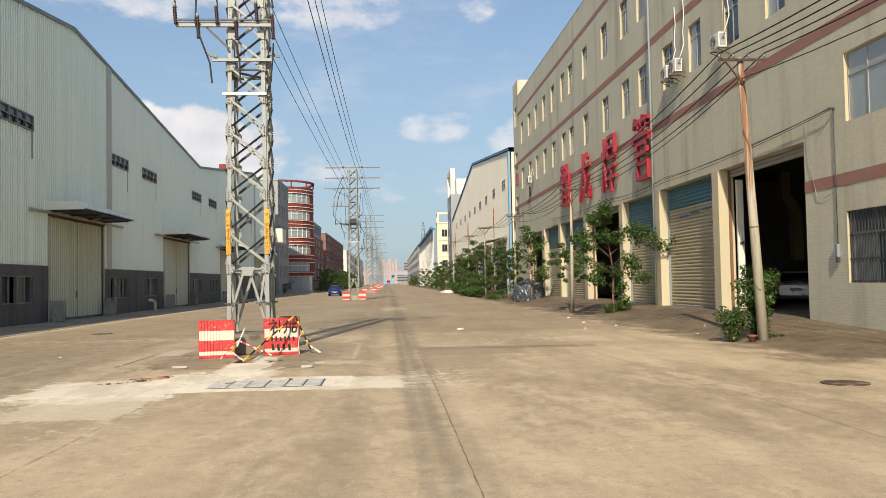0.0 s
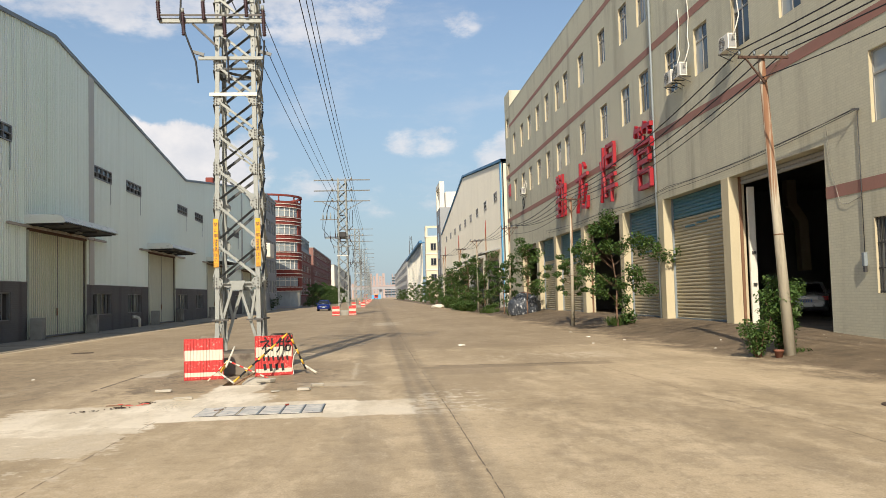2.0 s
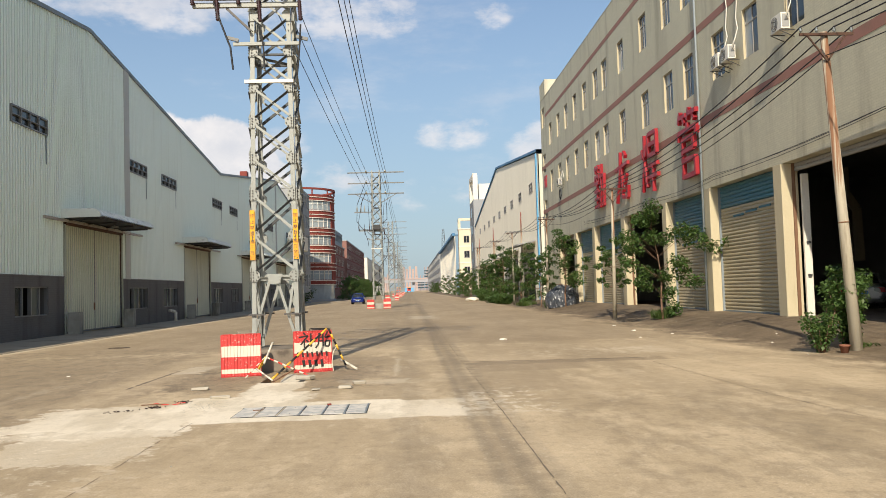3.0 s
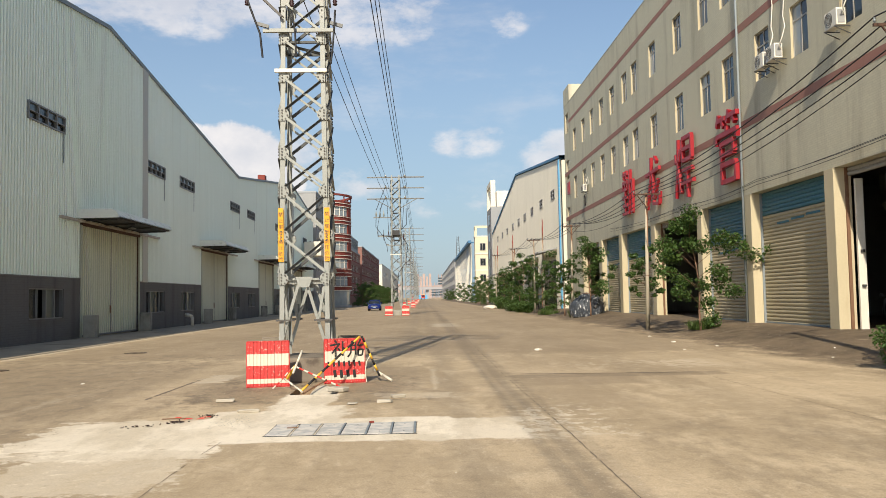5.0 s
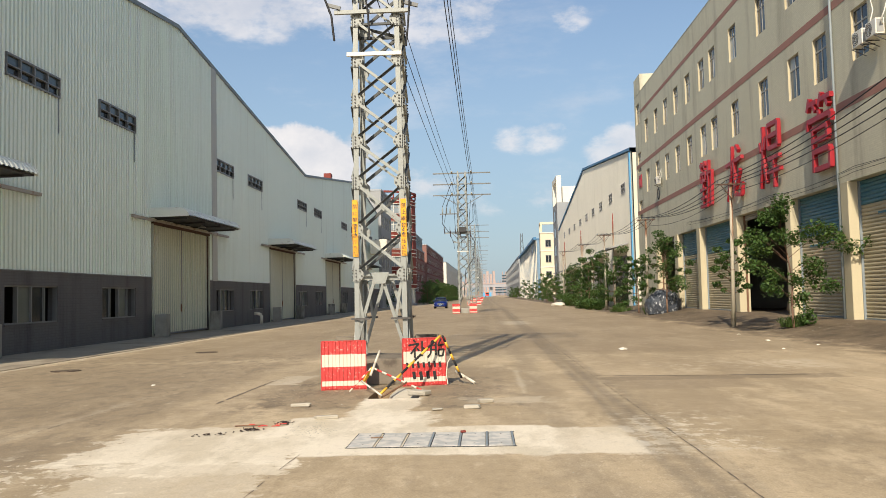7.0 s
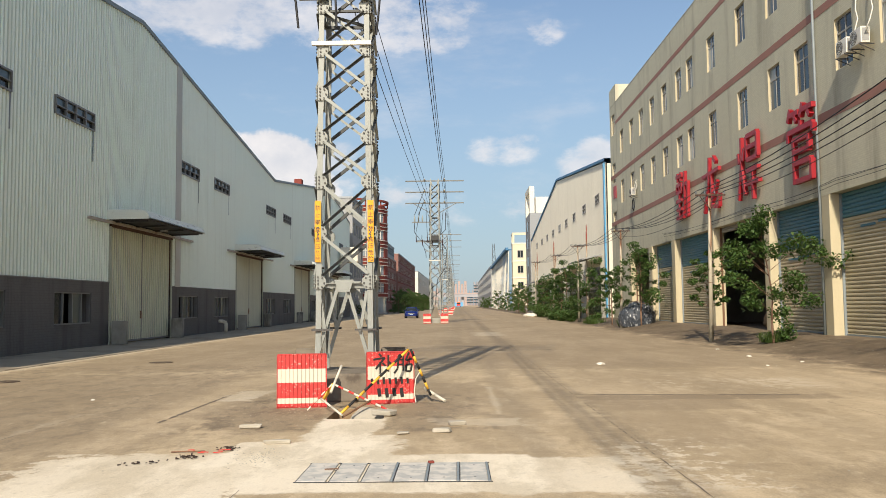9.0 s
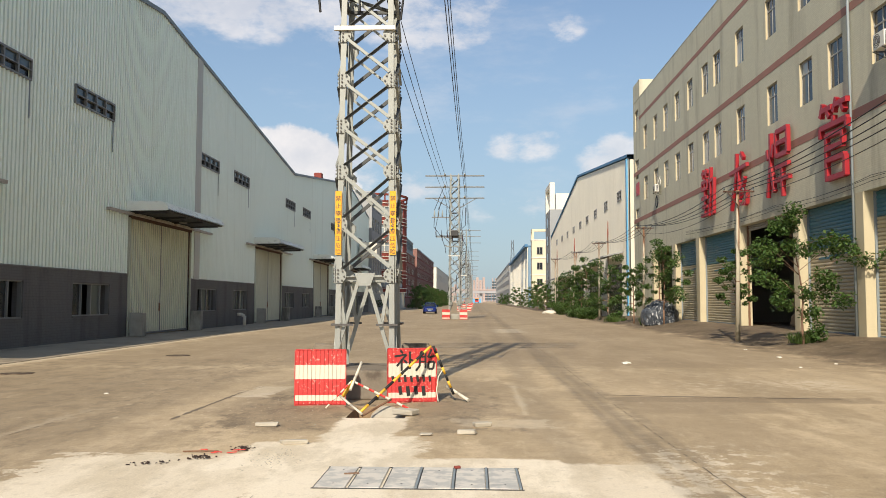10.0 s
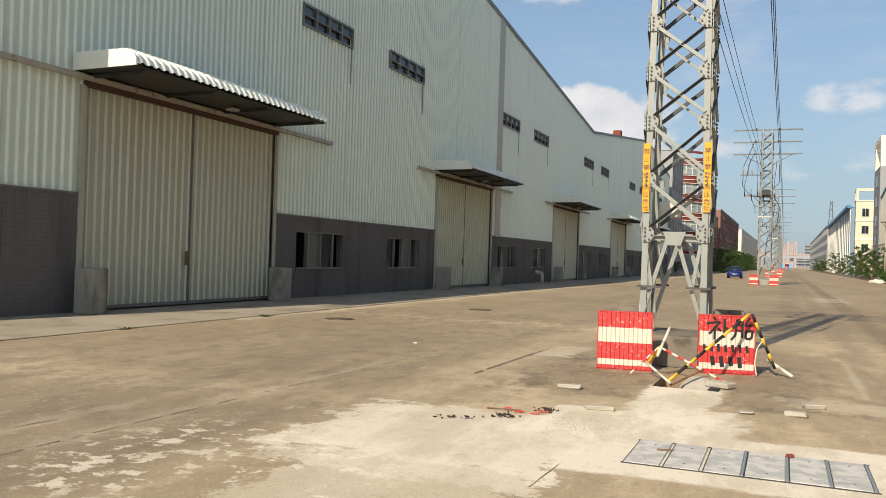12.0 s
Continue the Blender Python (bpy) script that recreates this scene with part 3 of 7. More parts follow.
def pierced(bm, x0, x1, y0, y1, z0, z1, holes):
    """A wall slab in y and z, x0 to x1 thick, with holes (y0, y1, z0, z1) through it: one closed skin."""
    ys = sorted({y0, y1, *(v for h in holes for v in h[:2] if y0 < v < y1)})
    zs = sorted({z0, z1, *(v for h in holes for v in h[2:] if z0 < v < z1)})
    full = [[not any(h[0] < (a + b) / 2 < h[1] and h[2] < (c + d) / 2 < h[3] for h in holes) for c, d in zip(zs, zs[1:])] for a, b in zip(ys, ys[1:])]
    made = {}

    def corner(i, j, side):
        if (i, j, side) not in made:
            made[i, j, side] = bm.verts.new((x1 if side else x0, ys[i], zs[j]))
        return made[i, j, side]

    def filled(i, j):
        return 0 <= i < len(ys) - 1 and 0 <= j < len(zs) - 1 and full[i][j]
    for i in range(len(ys) - 1):
        for j in range(len(zs) - 1):
            if not full[i][j]:
                continue
            for side in (0, 1):
                bm.faces.new([corner(i, j, side), corner(i + 1, j, side), corner(i + 1, j + 1, side), corner(i, j + 1, side)])
            for di, dj, a, b in ((-1, 0, (i, j), (i, j + 1)), (1, 0, (i + 1, j), (i + 1, j + 1)), (0, -1, (i, j), (i + 1, j)), (0, 1, (i, j + 1), (i + 1, j + 1))):
                if not filled(i + di, j + dj):
                    bm.faces.new([corner(*a, 0), corner(*b, 0), corner(*b, 1), corner(*a, 1)])


def wire(name, points, radius, material, parent=None, label="", category="", sag=0.0, group=""):
    """A hanging cable through the given points."""
    curve = bpy.data.curves.new(name, "CURVE")
    curve.dimensions, curve.bevel_depth, curve.bevel_resolution = "3D", radius, 1
    dense = []
    for p, q in zip(points, points[1:]):
        steps = 12 if sag else 1
        for k in range(steps):
            s = k / steps
            v = Vector(p).lerp(Vector(q), s)
            v.z -= sag * 4 * s * (1 - s)
            dense.append(v)
    dense.append(Vector(points[-1]))
    line = curve.splines.new("POLY")
    line.points.add(len(dense) - 1)
    for pt, v in zip(line.points, dense):
        pt.co = (*v, 1)
    curve.materials.append(material)
    ob = new(name, curve)
    if parent:
        ob.parent = parent
        return tagged(ob, label)
    return tagged(ob, label, category, group)


# The ground: one sheet, level on the road, rising to the doors of the factory on the right
def ground_height(x, y):
    s = min(max((x - 8.3) / 3.5, 0.0), 1.0)
    s = s * s * (3 - 2 * s)
    k = min(max((y - 15.0) / 9.0, 0.0), 1.0)
    return s * (0.12 + 0.32 * k) if x > 8.3 and y < 78 else (s * 0.1 if x > 8.3 else 0.0)


def build_ground():
    bm = B()
    xs = [-3000, -400, -60, -30, -17.6, -14.0, -10, -6, -4.35, -3.55, -2.7, -1, 2, 6, 8.3, 8.9, 9.5, 10.1, 10.7, 11.3, 11.8, 12.6, 40, 90, 400, 3000]
    ys = [-3000, -400, -60, -20, 0, 8, 14, 15.5, 17, 18.2, 19.4, 20.5, 22, 24, 30, 45, 60, 77.9, 79, 120, 300, 700, 1600, 3500]
    grid = [[bm.verts.new((x, y, ground_height(x, y))) for x in xs] for y in ys]
    for j in range(len(ys) - 1):
        for i in range(len(xs) - 1):
            if 18.1 < (ys[j] + ys[j + 1]) / 2 < 19.4 and -3.6 < (xs[i] + xs[i + 1]) / 2 < -2.6:
                continue    # the pit in front of the mast
            f = bm.faces.new((grid[j][i], grid[j][i + 1], grid[j + 1][i + 1], grid[j + 1][i]))
            f.smooth = True
    return solid("ground", bm, ROAD, "wide worn tan concrete road with pale repairs and wheel tracks", "road", kind="structure")


build_ground()


def build_ground_details():
    bm = B()
    box(bm, -17.6, -14.0, 6, 131, 0.0, 0.022)
    solid("pavement", bevelled(bm, 0.012, 1), APRON, "low stained concrete apron along the warehouse wall", "pavement", kind="structure")
    bm = B()
    rng = random.Random(4)

    def seam(points, w, gaps=0.06):
        for (x0, y0), (x1, y1) in zip(points, points[1:]):
            n = max(int(math.hypot(x1 - x0, y1 - y0) / 0.12), 1)
            last = None
            for k in range(n + 1):
                s = k / n
                x, y = x0 + (x1 - x0) * s + rng.uniform(-1, 1) * 0.005, y0 + (y1 - y0) * s + rng.uniform(-1, 1) * 0.005
                half = w * rng.uniform(0.06, 0.30)
                d = Vector((y1 - y0, x0 - x1, 0)).normalized() * half
                z = ground_height(x, y) + 0.004
                pair = [bm.verts.new((x + d.x, y + d.y, z)), bm.verts.new((x - d.x, y - d.y, z))]
                if last and rng.random() > gaps:
                    bm.faces.new((last[0], pair[0], pair[1], last[1]))
                last = pair
    seam([(0.58, -10), (0.62, 13.4)], 0.034)
    seam([(0.62, 13.4), (0.56, 21.3), (0.6, 60), (0.8, 160)], 0.03, 0.3)
    seam([(0.6, 21.3), (1.6, 21.15), (4.6, 20.9)], 0.24)
    seam([(-3.75, -8), (-3.64, 12.4), (-3.60, 13.45)], 0.02, 0.15)
    seam([(5.1, -8), (4.98, 8.3), (5.0, 10.7), (4.72, 14.3), (4.6, 20.9), (4.5, 60)], 0.022)
    seam([(-7.54, -8), (-7.54, 12.8), (-7.49, 17.2), (-7.45, 70)], 0.035, 0.30)
    seam([(-8.4, 10.8), (-8.31, 12.1), (-8.18, 13.3)], 0.03, 0.25)
    seam([(-5.98, 17.9), (-5.95, 21.3)], 0.16)
    seam([(-5.95, 21.3), (-5.80, 22.5), (-2.3, 22.5), (-0.91, 22.9)], 0.03, 0.3)
    seam([(-12, 19.4), (-6.1, 19.0)], 0.02)
    seam([(-1.1, 24.3), (0.6, 24.4)], 0.02)
    for y in (33, 45, 57, 69):
        seam([(-11.9, y), (6.0, y + 0.2)], 0.03)
    solid("road_joint", bm, JOINT, "dark tar joints and cracks in the concrete road", "road joint", kind="stuff")


build_ground_details()


# The warehouse on the left: long clad wall with a stepped gable roofline
WALL_X, DADO_TOP, BAY = -17.72, 2.87, 21.9
BAYS = [21.95 + BAY * k for k in range(5)]
WEST_END, WEST_START = 130.0, 15.4


def west_roof(y):
    """Height of the verge: peaks every 62 m, valleys between."""
    s = abs(((y - 47.3) / 62.4 + 0.5) % 1.0 - 0.5) * 2.0
    return 16.4 - 3.55 * s


def build_warehouse():
    house = thing("warehouse", "long grey-green clad warehouse with dark plinth and tall sliding doors", "warehouse", (WALL_X, 47, 0))
    to = Matrix.Translation((-WALL_X, -47, 0))
    doors = [(a, a + 8.0) for a in BAYS]
    vents = [(a + s, a + s + 3.58) for a in BAYS for s in (9.48, 16.35)] + [(16.5, 20.1)]
    # plinth with window openings
    windows = [(a + s, a + s + w, 1.03, 2.37) for a in BAYS for s, w in ((9.5, 3.5), (16.6, 3.35))] + [(16.4, 19.75, 1.03, 2.37)]
    for a, b in zip([WEST_START] + [d[1] for d in doors], [d[0] for d in doors] + [WEST_END]):
        bm = B()
        pierced(bm, WALL_X - 0.35, WALL_X + 0.06, a, b, 0.0, DADO_TOP, [w for w in windows if a < w[0] < b])
        part("plinth", bm, DADO, house, "dark grey rendered plinth", to)
    for a, b in zip([WEST_START] + [d[1] for d in doors], [d[0] for d in doors] + [WEST_END]):
        part("flashing", boxed(WALL_X - 0.02, WALL_X + 0.09, a, b, DADO_TOP, DADO_TOP + 0.035), FRAME_GREY, house, "", to)
    # ribbed cladding sheets, one part between each pair of posts
    pitch = 0.25
    columns = int((WEST_END - WEST_START) / pitch)
    sheets = {}
    for k in range(columns):
        y = WEST_START + k * pitch
        mid = y + pitch / 2
        bottom = 5.6 if any(a - 0.1 < mid < b + 0.1 for a, b in doors) else DADO_TOP + 0.035
        spans = [(bottom, 9.6), (10.3, None)] if any(a < mid < b for a, b in vents) else [(bottom, None)]
        bm = sheets.setdefault(int((y - WEST_START) // 10.8), B())
        for lo, hi in spans:
            prof = ((0, 0.0), (pitch * 0.66, 0.0), (pitch * 0.74, 0.06), (pitch * 0.88, 0.06), (pitch, 0.0))
            low = [bm.verts.new((WALL_X + d, y + s, lo)) for s, d in prof]
            top = [bm.verts.new((WALL_X + d, y + s, hi or west_roof(y + s))) for s, d in prof]
            for i in range(4):
                # near flank and crest of each rib get the lit colour
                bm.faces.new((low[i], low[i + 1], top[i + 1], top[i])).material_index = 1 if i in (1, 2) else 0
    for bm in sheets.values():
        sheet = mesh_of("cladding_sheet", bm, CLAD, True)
        sheet.materials.append(CLAD_RIB_LIT)
        part("cladding_sheet", sheet, CLAD, house, "ribbed grey-green sheet, light on its ribs put into the colour", to)
    # wall core behind the sheets, roof and verge trim
    bm = B()
    step = 2.0
    y = WEST_START
    while y < WEST_END:
        z0, z1 = west_roof(y), west_roof(y + step)
        v = [bm.verts.new(p) for p in ((WALL_X - 0.05, y, z0), (WALL_X - 0.05, y + step, z1), (WALL_X - 60, y + step, z1), (WALL_X - 60, y, z0))]
        bm.faces.new(v)
        w = [bm.verts.new((p.co.x, p.co.y, p.co.z + 0.16)) for p in v]
        bm.faces.new(w[::-1])
        bm.faces.new((v[0], v[1], w[1], w[0]))
        y += step
    part("roof", bm, ROOF_GREY, house, "", to)
    bm = B()
    knots = [WEST_START, 16.101, 47.3, 78.5, 109.7, WEST_END]
    for a, b in zip(knots, knots[1:]):
        bar(bm, (WALL_X + 0.06, a, west_roof(a) + 0.02), (WALL_X + 0.06, b, west_roof(b) + 0.02), 0.14, 0.20)
    part("verge_trim", bm, PIPE_GREY, house, "grey verge flashing", to)
    bm = B()
    box(bm, WALL_X - 60, WALL_X - 59.7, WEST_START, WEST_END, 0, 12.9)
    box(bm, WALL_X - 59.7, WALL_X - 0.06, WEST_START, WEST_START + 0.3, 3.0, 12.94)
    box(bm, WALL_X - 59.7, WALL_X - 0.36, WEST_START, WEST_START + 0.3, 0, 3.0)
    box(bm, WALL_X - 59.7, WALL_X - 0.02, WEST_END - 0.3, WEST_END, 0, 14.2)
    part("wall", bm, CLAD, house, "", to)
    for y in (52.6, 109.7):
        part("downpipe", boxed(WALL_X + 0.04, WALL_X + 0.11, y, y + 0.85, DADO_TOP, west_roof(y) - 0.1), STRIP_GREY, house, "flat grey expansion strip", to)
    part("roof_vent", bevelled(boxed(WALL_X - 1.1, WALL_X - 0.3, 93.1, 94.0, 14.0, 15.3), 0.05, 1), RED_BRICK, house, "small brick-red roof vent", to)
    # vents with louvre blades
    for a, b in vents:
        bm = B()
        cuts = [a + (b - a) * k / 4 for k in range(5)]
        pierced(bm, WALL_X - 0.02, WALL_X + 0.1, a, b, 9.55, 10.34, [(p + 0.04, q - 0.04, z0, z1) for p, q in zip(cuts, cuts[1:]) for z0, z1 in ((9.62, 9.91), (9.95, 10.27))])
        vent = part("vent", bm, FRAME_GREY, house, "long wall vent in a grey frame", to)
        # dark sheet: the unlit inside of the vent put into its colour
        back = boxed(WALL_X - 0.12, WALL_X - 0.03, a, b, 9.6, 10.3)
        part("backing", back, PANE_DARK, vent)
        part("pane", boxed(WALL_X - 0.01, WALL_X + 0.01, a + 0.07, b - 0.07, 9.95, 10.27), PANE_BLUE, vent, "bluish upper sheet")
        # thin raised strip for the drip streak below the lower corner
        part("drip_streak", boxed(WALL_X + 0.035, WALL_X + 0.06, b - 0.10, b - 0.04, 8.2, 9.56), PIPE_GREY, vent)
    rng = random.Random(8)
    for a, b, lo, hi in windows:
        bm = B()
        n = 4
        cuts = [a + (b - a) * k / n for k in range(n + 1)]
        pierced(bm, WALL_X - 0.15, WALL_X + 0.01, a, b, lo, hi, [(p + 0.035, q - 0.035, lo + 0.05, hi - 0.05) for p, q in zip(cuts, cuts[1:])])
        window = part("window", bm, FRAME_GREY, house, "sliding window in a grey metal frame", to)
        open_at = (0, 3) if (a - 21.95) % BAY < 12 else (1, 3)
        for k in range(n):
            if k in open_at:
                continue
            y0, y1 = a + (b - a) * k / n + 0.035, a + (b - a) * (k + 1) / n - 0.035
            part("pane", boxed(WALL_X - 0.09, WALL_X - 0.07, y0, y1, lo + 0.05, hi - 0.05), rng.choice((PANE_HAZY, PANE_DARK, PANE_DARK)), window)
        part("window_sill", boxed(WALL_X + 0.06, WALL_X + 0.10, a - 0.03, b + 0.03, lo - 0.05, lo), DADO, window)
        # added sheet that stands for the unlit hall
        part("backing_sheet", boxed(WALL_X - 2.2, WALL_X - 2.0, a - 0.9, b + 4.5, 0.0, 3.4), HALL_UNLIT, window, "dark sheet standing for the unlit hall behind the window")
    # sliding doors, rail and canopy
    for a, b in doors:
        rail = B()
        box(rail, WALL_X + 0.10, WALL_X + 0.24, a - 2.6, b + 3.5, 5.60, 5.72)
        part("door_rail", rail, RAIL_RUST, house, "dull rust-stained sliding rail", to)
        # the shadow below the canopy is put into this strip's dark colour
        part("header_shade_strip", boxed(WALL_X + 0.02, WALL_X + 0.16, a - 0.1, b + 0.1, 5.47, 5.60), RUST_DARK, house, "strip over the sliding doors, canopy shadow put into its dark colour", to)
        for k, (y0, y1) in enumerate(((a, (a + b) / 2 - 0.02), ((a + b) / 2 + 0.02, b))):
            bm = B()
            n = int((y1 - y0) / 0.25)
            p = (y1 - y0) / n
            xs = WALL_X - 0.06
            for i in range(n):
                prof = ((0, 0.0), (p * 0.72, 0.0), (p * 0.76, 0.05), (p * 0.90, 0.05), (p, 0.0))
                low = [bm.verts.new((xs + d, y0 + i * p + s, 0.12)) for s, d in prof]
                top = [bm.verts.new((xs + d, y0 + i * p + s, 5.5)) for s, d in prof]
                for j in range(4):
                    # lit colour again on near flank and crest
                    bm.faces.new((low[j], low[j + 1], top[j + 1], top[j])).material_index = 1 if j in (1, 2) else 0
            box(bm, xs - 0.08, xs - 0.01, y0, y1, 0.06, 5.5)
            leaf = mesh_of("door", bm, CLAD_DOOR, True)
            leaf.materials.append(DOOR_RIB_LIT)
            door = part("door", leaf, CLAD_DOOR, house, "tall ribbed cream sliding door leaf, shut", to)
            edge = B()
            for y in (y0, y1 - 0.035):
                box(edge, xs - 0.02, xs + 0.06, y, y + 0.035, 0.06, 5.5)
            box(edge, xs - 0.02, xs + 0.075, y0, y1, 0.05, 0.14)
            part("door_frame", edge, FRAME_GREY, door)
            if k == 0:
                pull = B()
                box(pull, xs + 0.06, xs + 0.12, y1 - 0.16, y1 - 0.09, 1.15, 1.55)
                part("handle", pull, RUSTY, door, "rusty pull handle")
        for y in (a - 0.14, b):
            part("door_jamb", boxed(WALL_X - 0.2, WALL_X + 0.13, y + (0 if y < a else 0.04), y + (0.10 if y < a else 0.14), 0.0, 5.5), CLAD_DOOR, house, "pale post beside the sliding door", to)
            # solid strip with the gap's shade put into its colour
            part("gap_strip", boxed(WALL_X - 0.2, WALL_X + 0.05, y + (0.10 if y < a else 0), y + (0.14 if y < a else 0.04), 0.0, 5.5), RUST_DARK, house, "solid dark strip standing for the shaded gap at the door edge", to)
        # canopy with a ribbed sheet over a dark frame
        c0, c1, out = a - 0.42, b + 0.12, 1.96
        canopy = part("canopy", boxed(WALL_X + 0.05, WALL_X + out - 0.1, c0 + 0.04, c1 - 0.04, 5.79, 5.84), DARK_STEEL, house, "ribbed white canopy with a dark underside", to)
        sheet = B()
        n = int((c1 - c0) / 0.26)
        p = (c1 - c0) / n
        for i in range(n):
            y = c0 + i * p
            rows = [[sheet.verts.new((WALL_X + 0.04 + xo, y + s * p, z + lift * (1 if xo < 1.88 else 0.6))) for s, lift in ((0, 0.0), (0.42, 0.0), (0.5, 0.045), (0.71, 0.065), (0.92, 0.045), (1.0, 0.0))]
                    for xo, z in ((0.0, 6.20), (1.50, 6.19), (1.70, 6.13), (1.84, 6.02), (1.96, 5.84))]
            for r0, r1 in zip(rows, rows[1:]):
                for k in range(5):
                    sheet.faces.new((r0[k], r0[k + 1], r1[k + 1], r1[k]))
        part("sheet", sheet, CANOPY_WHITE, canopy, "white ribbed sheet")
        for y in (c0, c1 - 0.04):
            side = B()
            v = [[side.verts.new((WALL_X + 0.04 + xo, y + d, z)) for xo, z in ((0, 5.78), (1.94, 5.80), (1.93, 5.95), (1.86, 6.08), (1.62, 6.20), (0, 6.21))] for d in (0, 0.04)]
            side.faces.new(v[0])
            side.faces.new(v[1][::-1])
            for i in range(6):
                side.faces.new((v[0][i], v[0][(i + 1) % 6], v[1][(i + 1) % 6], v[1][i]))
            part("fascia", side, CANOPY_WHITE, canopy, "stained white end plate")
        for k in range(4):
            under = B()
            y = c0 + 0.5 + (c1 - c0 - 1.0) * k / 3
            bar(under, (WALL_X + 0.05, y, 5.72), (WALL_X + out - 0.2, y, 5.75), 0.07, 0.08)
            part("bracket", under, DARK_STEEL, canopy)
        lamp = B()
        lathe(lamp, (WALL_X + 0.9, (a + b) / 2 + 0.6, 5.79), (WALL_X + 0.9, (a + b) / 2 + 0.6, 5.66), ((0, 0.05), (0.3, 0.07), (0.7, 0.22), (1, 0.2)))
        part("lamp", lamp, FAR_GREY, canopy, "round grey lamp")
    # concrete guard posts beside the doors
    post = None
    for a, b in doors:
        for y in (a - 0.18, b - 0.24):
            if post is None:
                post = solid("guard_post", bevelled(boxed(-0.30, 0.28, -0.24, 0.24, 0, 1.08), 0.03), BOLLARD, "stained square concrete guard post beside a warehouse door", "bollard", "guard posts", at=pose(-17.1, y, 0.022))
            else:
                copy_thing(post, pose(-17.1, y, 0.022, 0, 0, rng.uniform(-2, 2)))
    bm = B()
    rod(bm, (0, 0, 0.0), (0, 0, 0.62), 0.11)
    rod(bm, (0, 0, 0.62), (-0.22, -0.1, 0.74), 0.11)
    rod(bm, (-0.22, -0.1, 0.74), (-0.45, -0.1, 0.74), 0.11)
    solid("vent_pipe", bm, WHITE_PAINT, "bent white plastic vent pipe against the warehouse wall", "pipe", at=pose(-16.9, 60.5, 0.022))


build_warehouse()


# The tiled factory on the right
FX = 12.05
OPENINGS = [(23.0, 29.18, "open"), (29.78, 35.8, "shut"), (36.72, 41.65, "shut"), (42.25, 49.4, "open"), (50.4, 57.1, "shut"), (58.1, 63.1, "shut"), (64.3, 70.0, "open")]
COLUMNS = [23.82, 27.12, 30.53, 33.65, 37.17, 39.98, 43.85, 48.38, 52.4, 54.82, 58.25, 61.6, 64.98, 68.3, 72.05]
HEAD, FLOOR_R = 5.58, 0.42
SOUTH_END, NORTH_END, PARAPET = 6.0, 77.6, 18.66


def build_factory():
    house = thing("factory", "long beige tiled factory with brown bands and tall shuttered bays", "building", (FX, 30, 0))
    to = Matrix.Translation((-FX, -30, 0))
    thick = 0.5
    wins = [(c, c + 1.3, lo, hi) for c in COLUMNS for lo, hi in ((9.86, 11.72), (13.97, 15.83))] + [(75.45, 76.9, lo, hi) for lo, hi in ((7.75, 9.45), (11.95, 13.62), (16.1, 17.85))]
    near = [(17.1, 20.76, 5.72, 7.56), (15.9, 20.88, 1.45, 3.36), (10.7, 14.3, 5.72, 7.56), (9.7, 14.1, 1.45, 3.36), (17.1, 20.1, 9.86, 11.72), (10.7, 13.7, 9.86, 11.72)]
    holes = wins + near + [(a, b, 0.0, HEAD) for a, b, _ in OPENINGS]
    bm = B()
    pierced(bm, FX, FX + thick, SOUTH_END, NORTH_END, 0.0, PARAPET, holes)
    part("wall", bm, WALL_BEIGE, house, "beige strip-tiled wall with grey run marks", to)
    # bands
    for lo, hi, a, b in ((12.30, 12.62, SOUTH_END, NORTH_END), (8.29, 8.62, SOUTH_END, NORTH_END), (16.80, 17.08, SOUTH_END, 75.2), (4.06, 4.39, SOUTH_END, 23.0)):
        part("band", boxed(FX - 0.012, FX + 0.02, a, b, lo, hi), BAND_BROWN, house, "reddish-brown tile band", to)
    part("coping", bevelled(boxed(FX - 0.02, FX + thick + 0.05, SOUTH_END, NORTH_END, PARAPET, PARAPET + 0.06), 0.02, 1), WALL_BEIGE, house, "", to)
    bm = B()
    box(bm, FX, FX + 5.0, 74.87, NORTH_END, PARAPET + 0.06, 20.22)
    part("stair_head", bm, WALL_BEIGE, house, "beige stair head above the roof", to)
    for dims in ((FX + thick, FX + 34, SOUTH_END + 0.3, SOUTH_END + 0.6, 0, PARAPET - 0.5), (FX + thick, FX + 34, NORTH_END - 0.4, NORTH_END, 0, PARAPET - 0.1), (FX + 34, FX + 34.3, SOUTH_END, NORTH_END, 0, PARAPET - 0.3)):
        part("wall", boxed(*dims), WALL_BEIGE, house, "", to)
    part("roof", boxed(FX + thick, FX + 34, SOUTH_END + 0.6, NORTH_END - 0.4, 18.4, 18.7), ROOF_GREY, house, "", to)
    part("hall_ceiling", boxed(FX + thick, FX + 33.9, SOUTH_END + 0.7, NORTH_END - 0.5, 6.6, 6.9), ROOM_DARK, house, "", to)
    part("hall_floor", boxed(FX + 0.45, FX + 33.9, SOUTH_END + 0.7, NORTH_END - 0.5, 0.36, FLOOR_R - 0.01), APRON, house, "", to)
    part("hall_wall", boxed(FX + 26, FX + 26.3, SOUTH_END + 0.7, NORTH_END - 0.5, FLOOR_R, 6.6), ROOM_DARK, house, "", to)
    for y in (42.0, 57.5, 22.3):
        part("hall_wall", boxed(FX + 0.6, FX + 26, y, y + 0.3, FLOOR_R, 6.6), ROOM_DARK, house, "", to)
    # pillars between the bays: painted cream on the reveal and outer face
    piers = [(29.18, 29.78), (35.8, 36.4), (41.65, 42.25), (49.4, 50.4), (57.1, 58.1), (63.1, 64.3), (70.0, 70.6)]
    for a, b in piers:
        wide = min(b - a, 0.62)
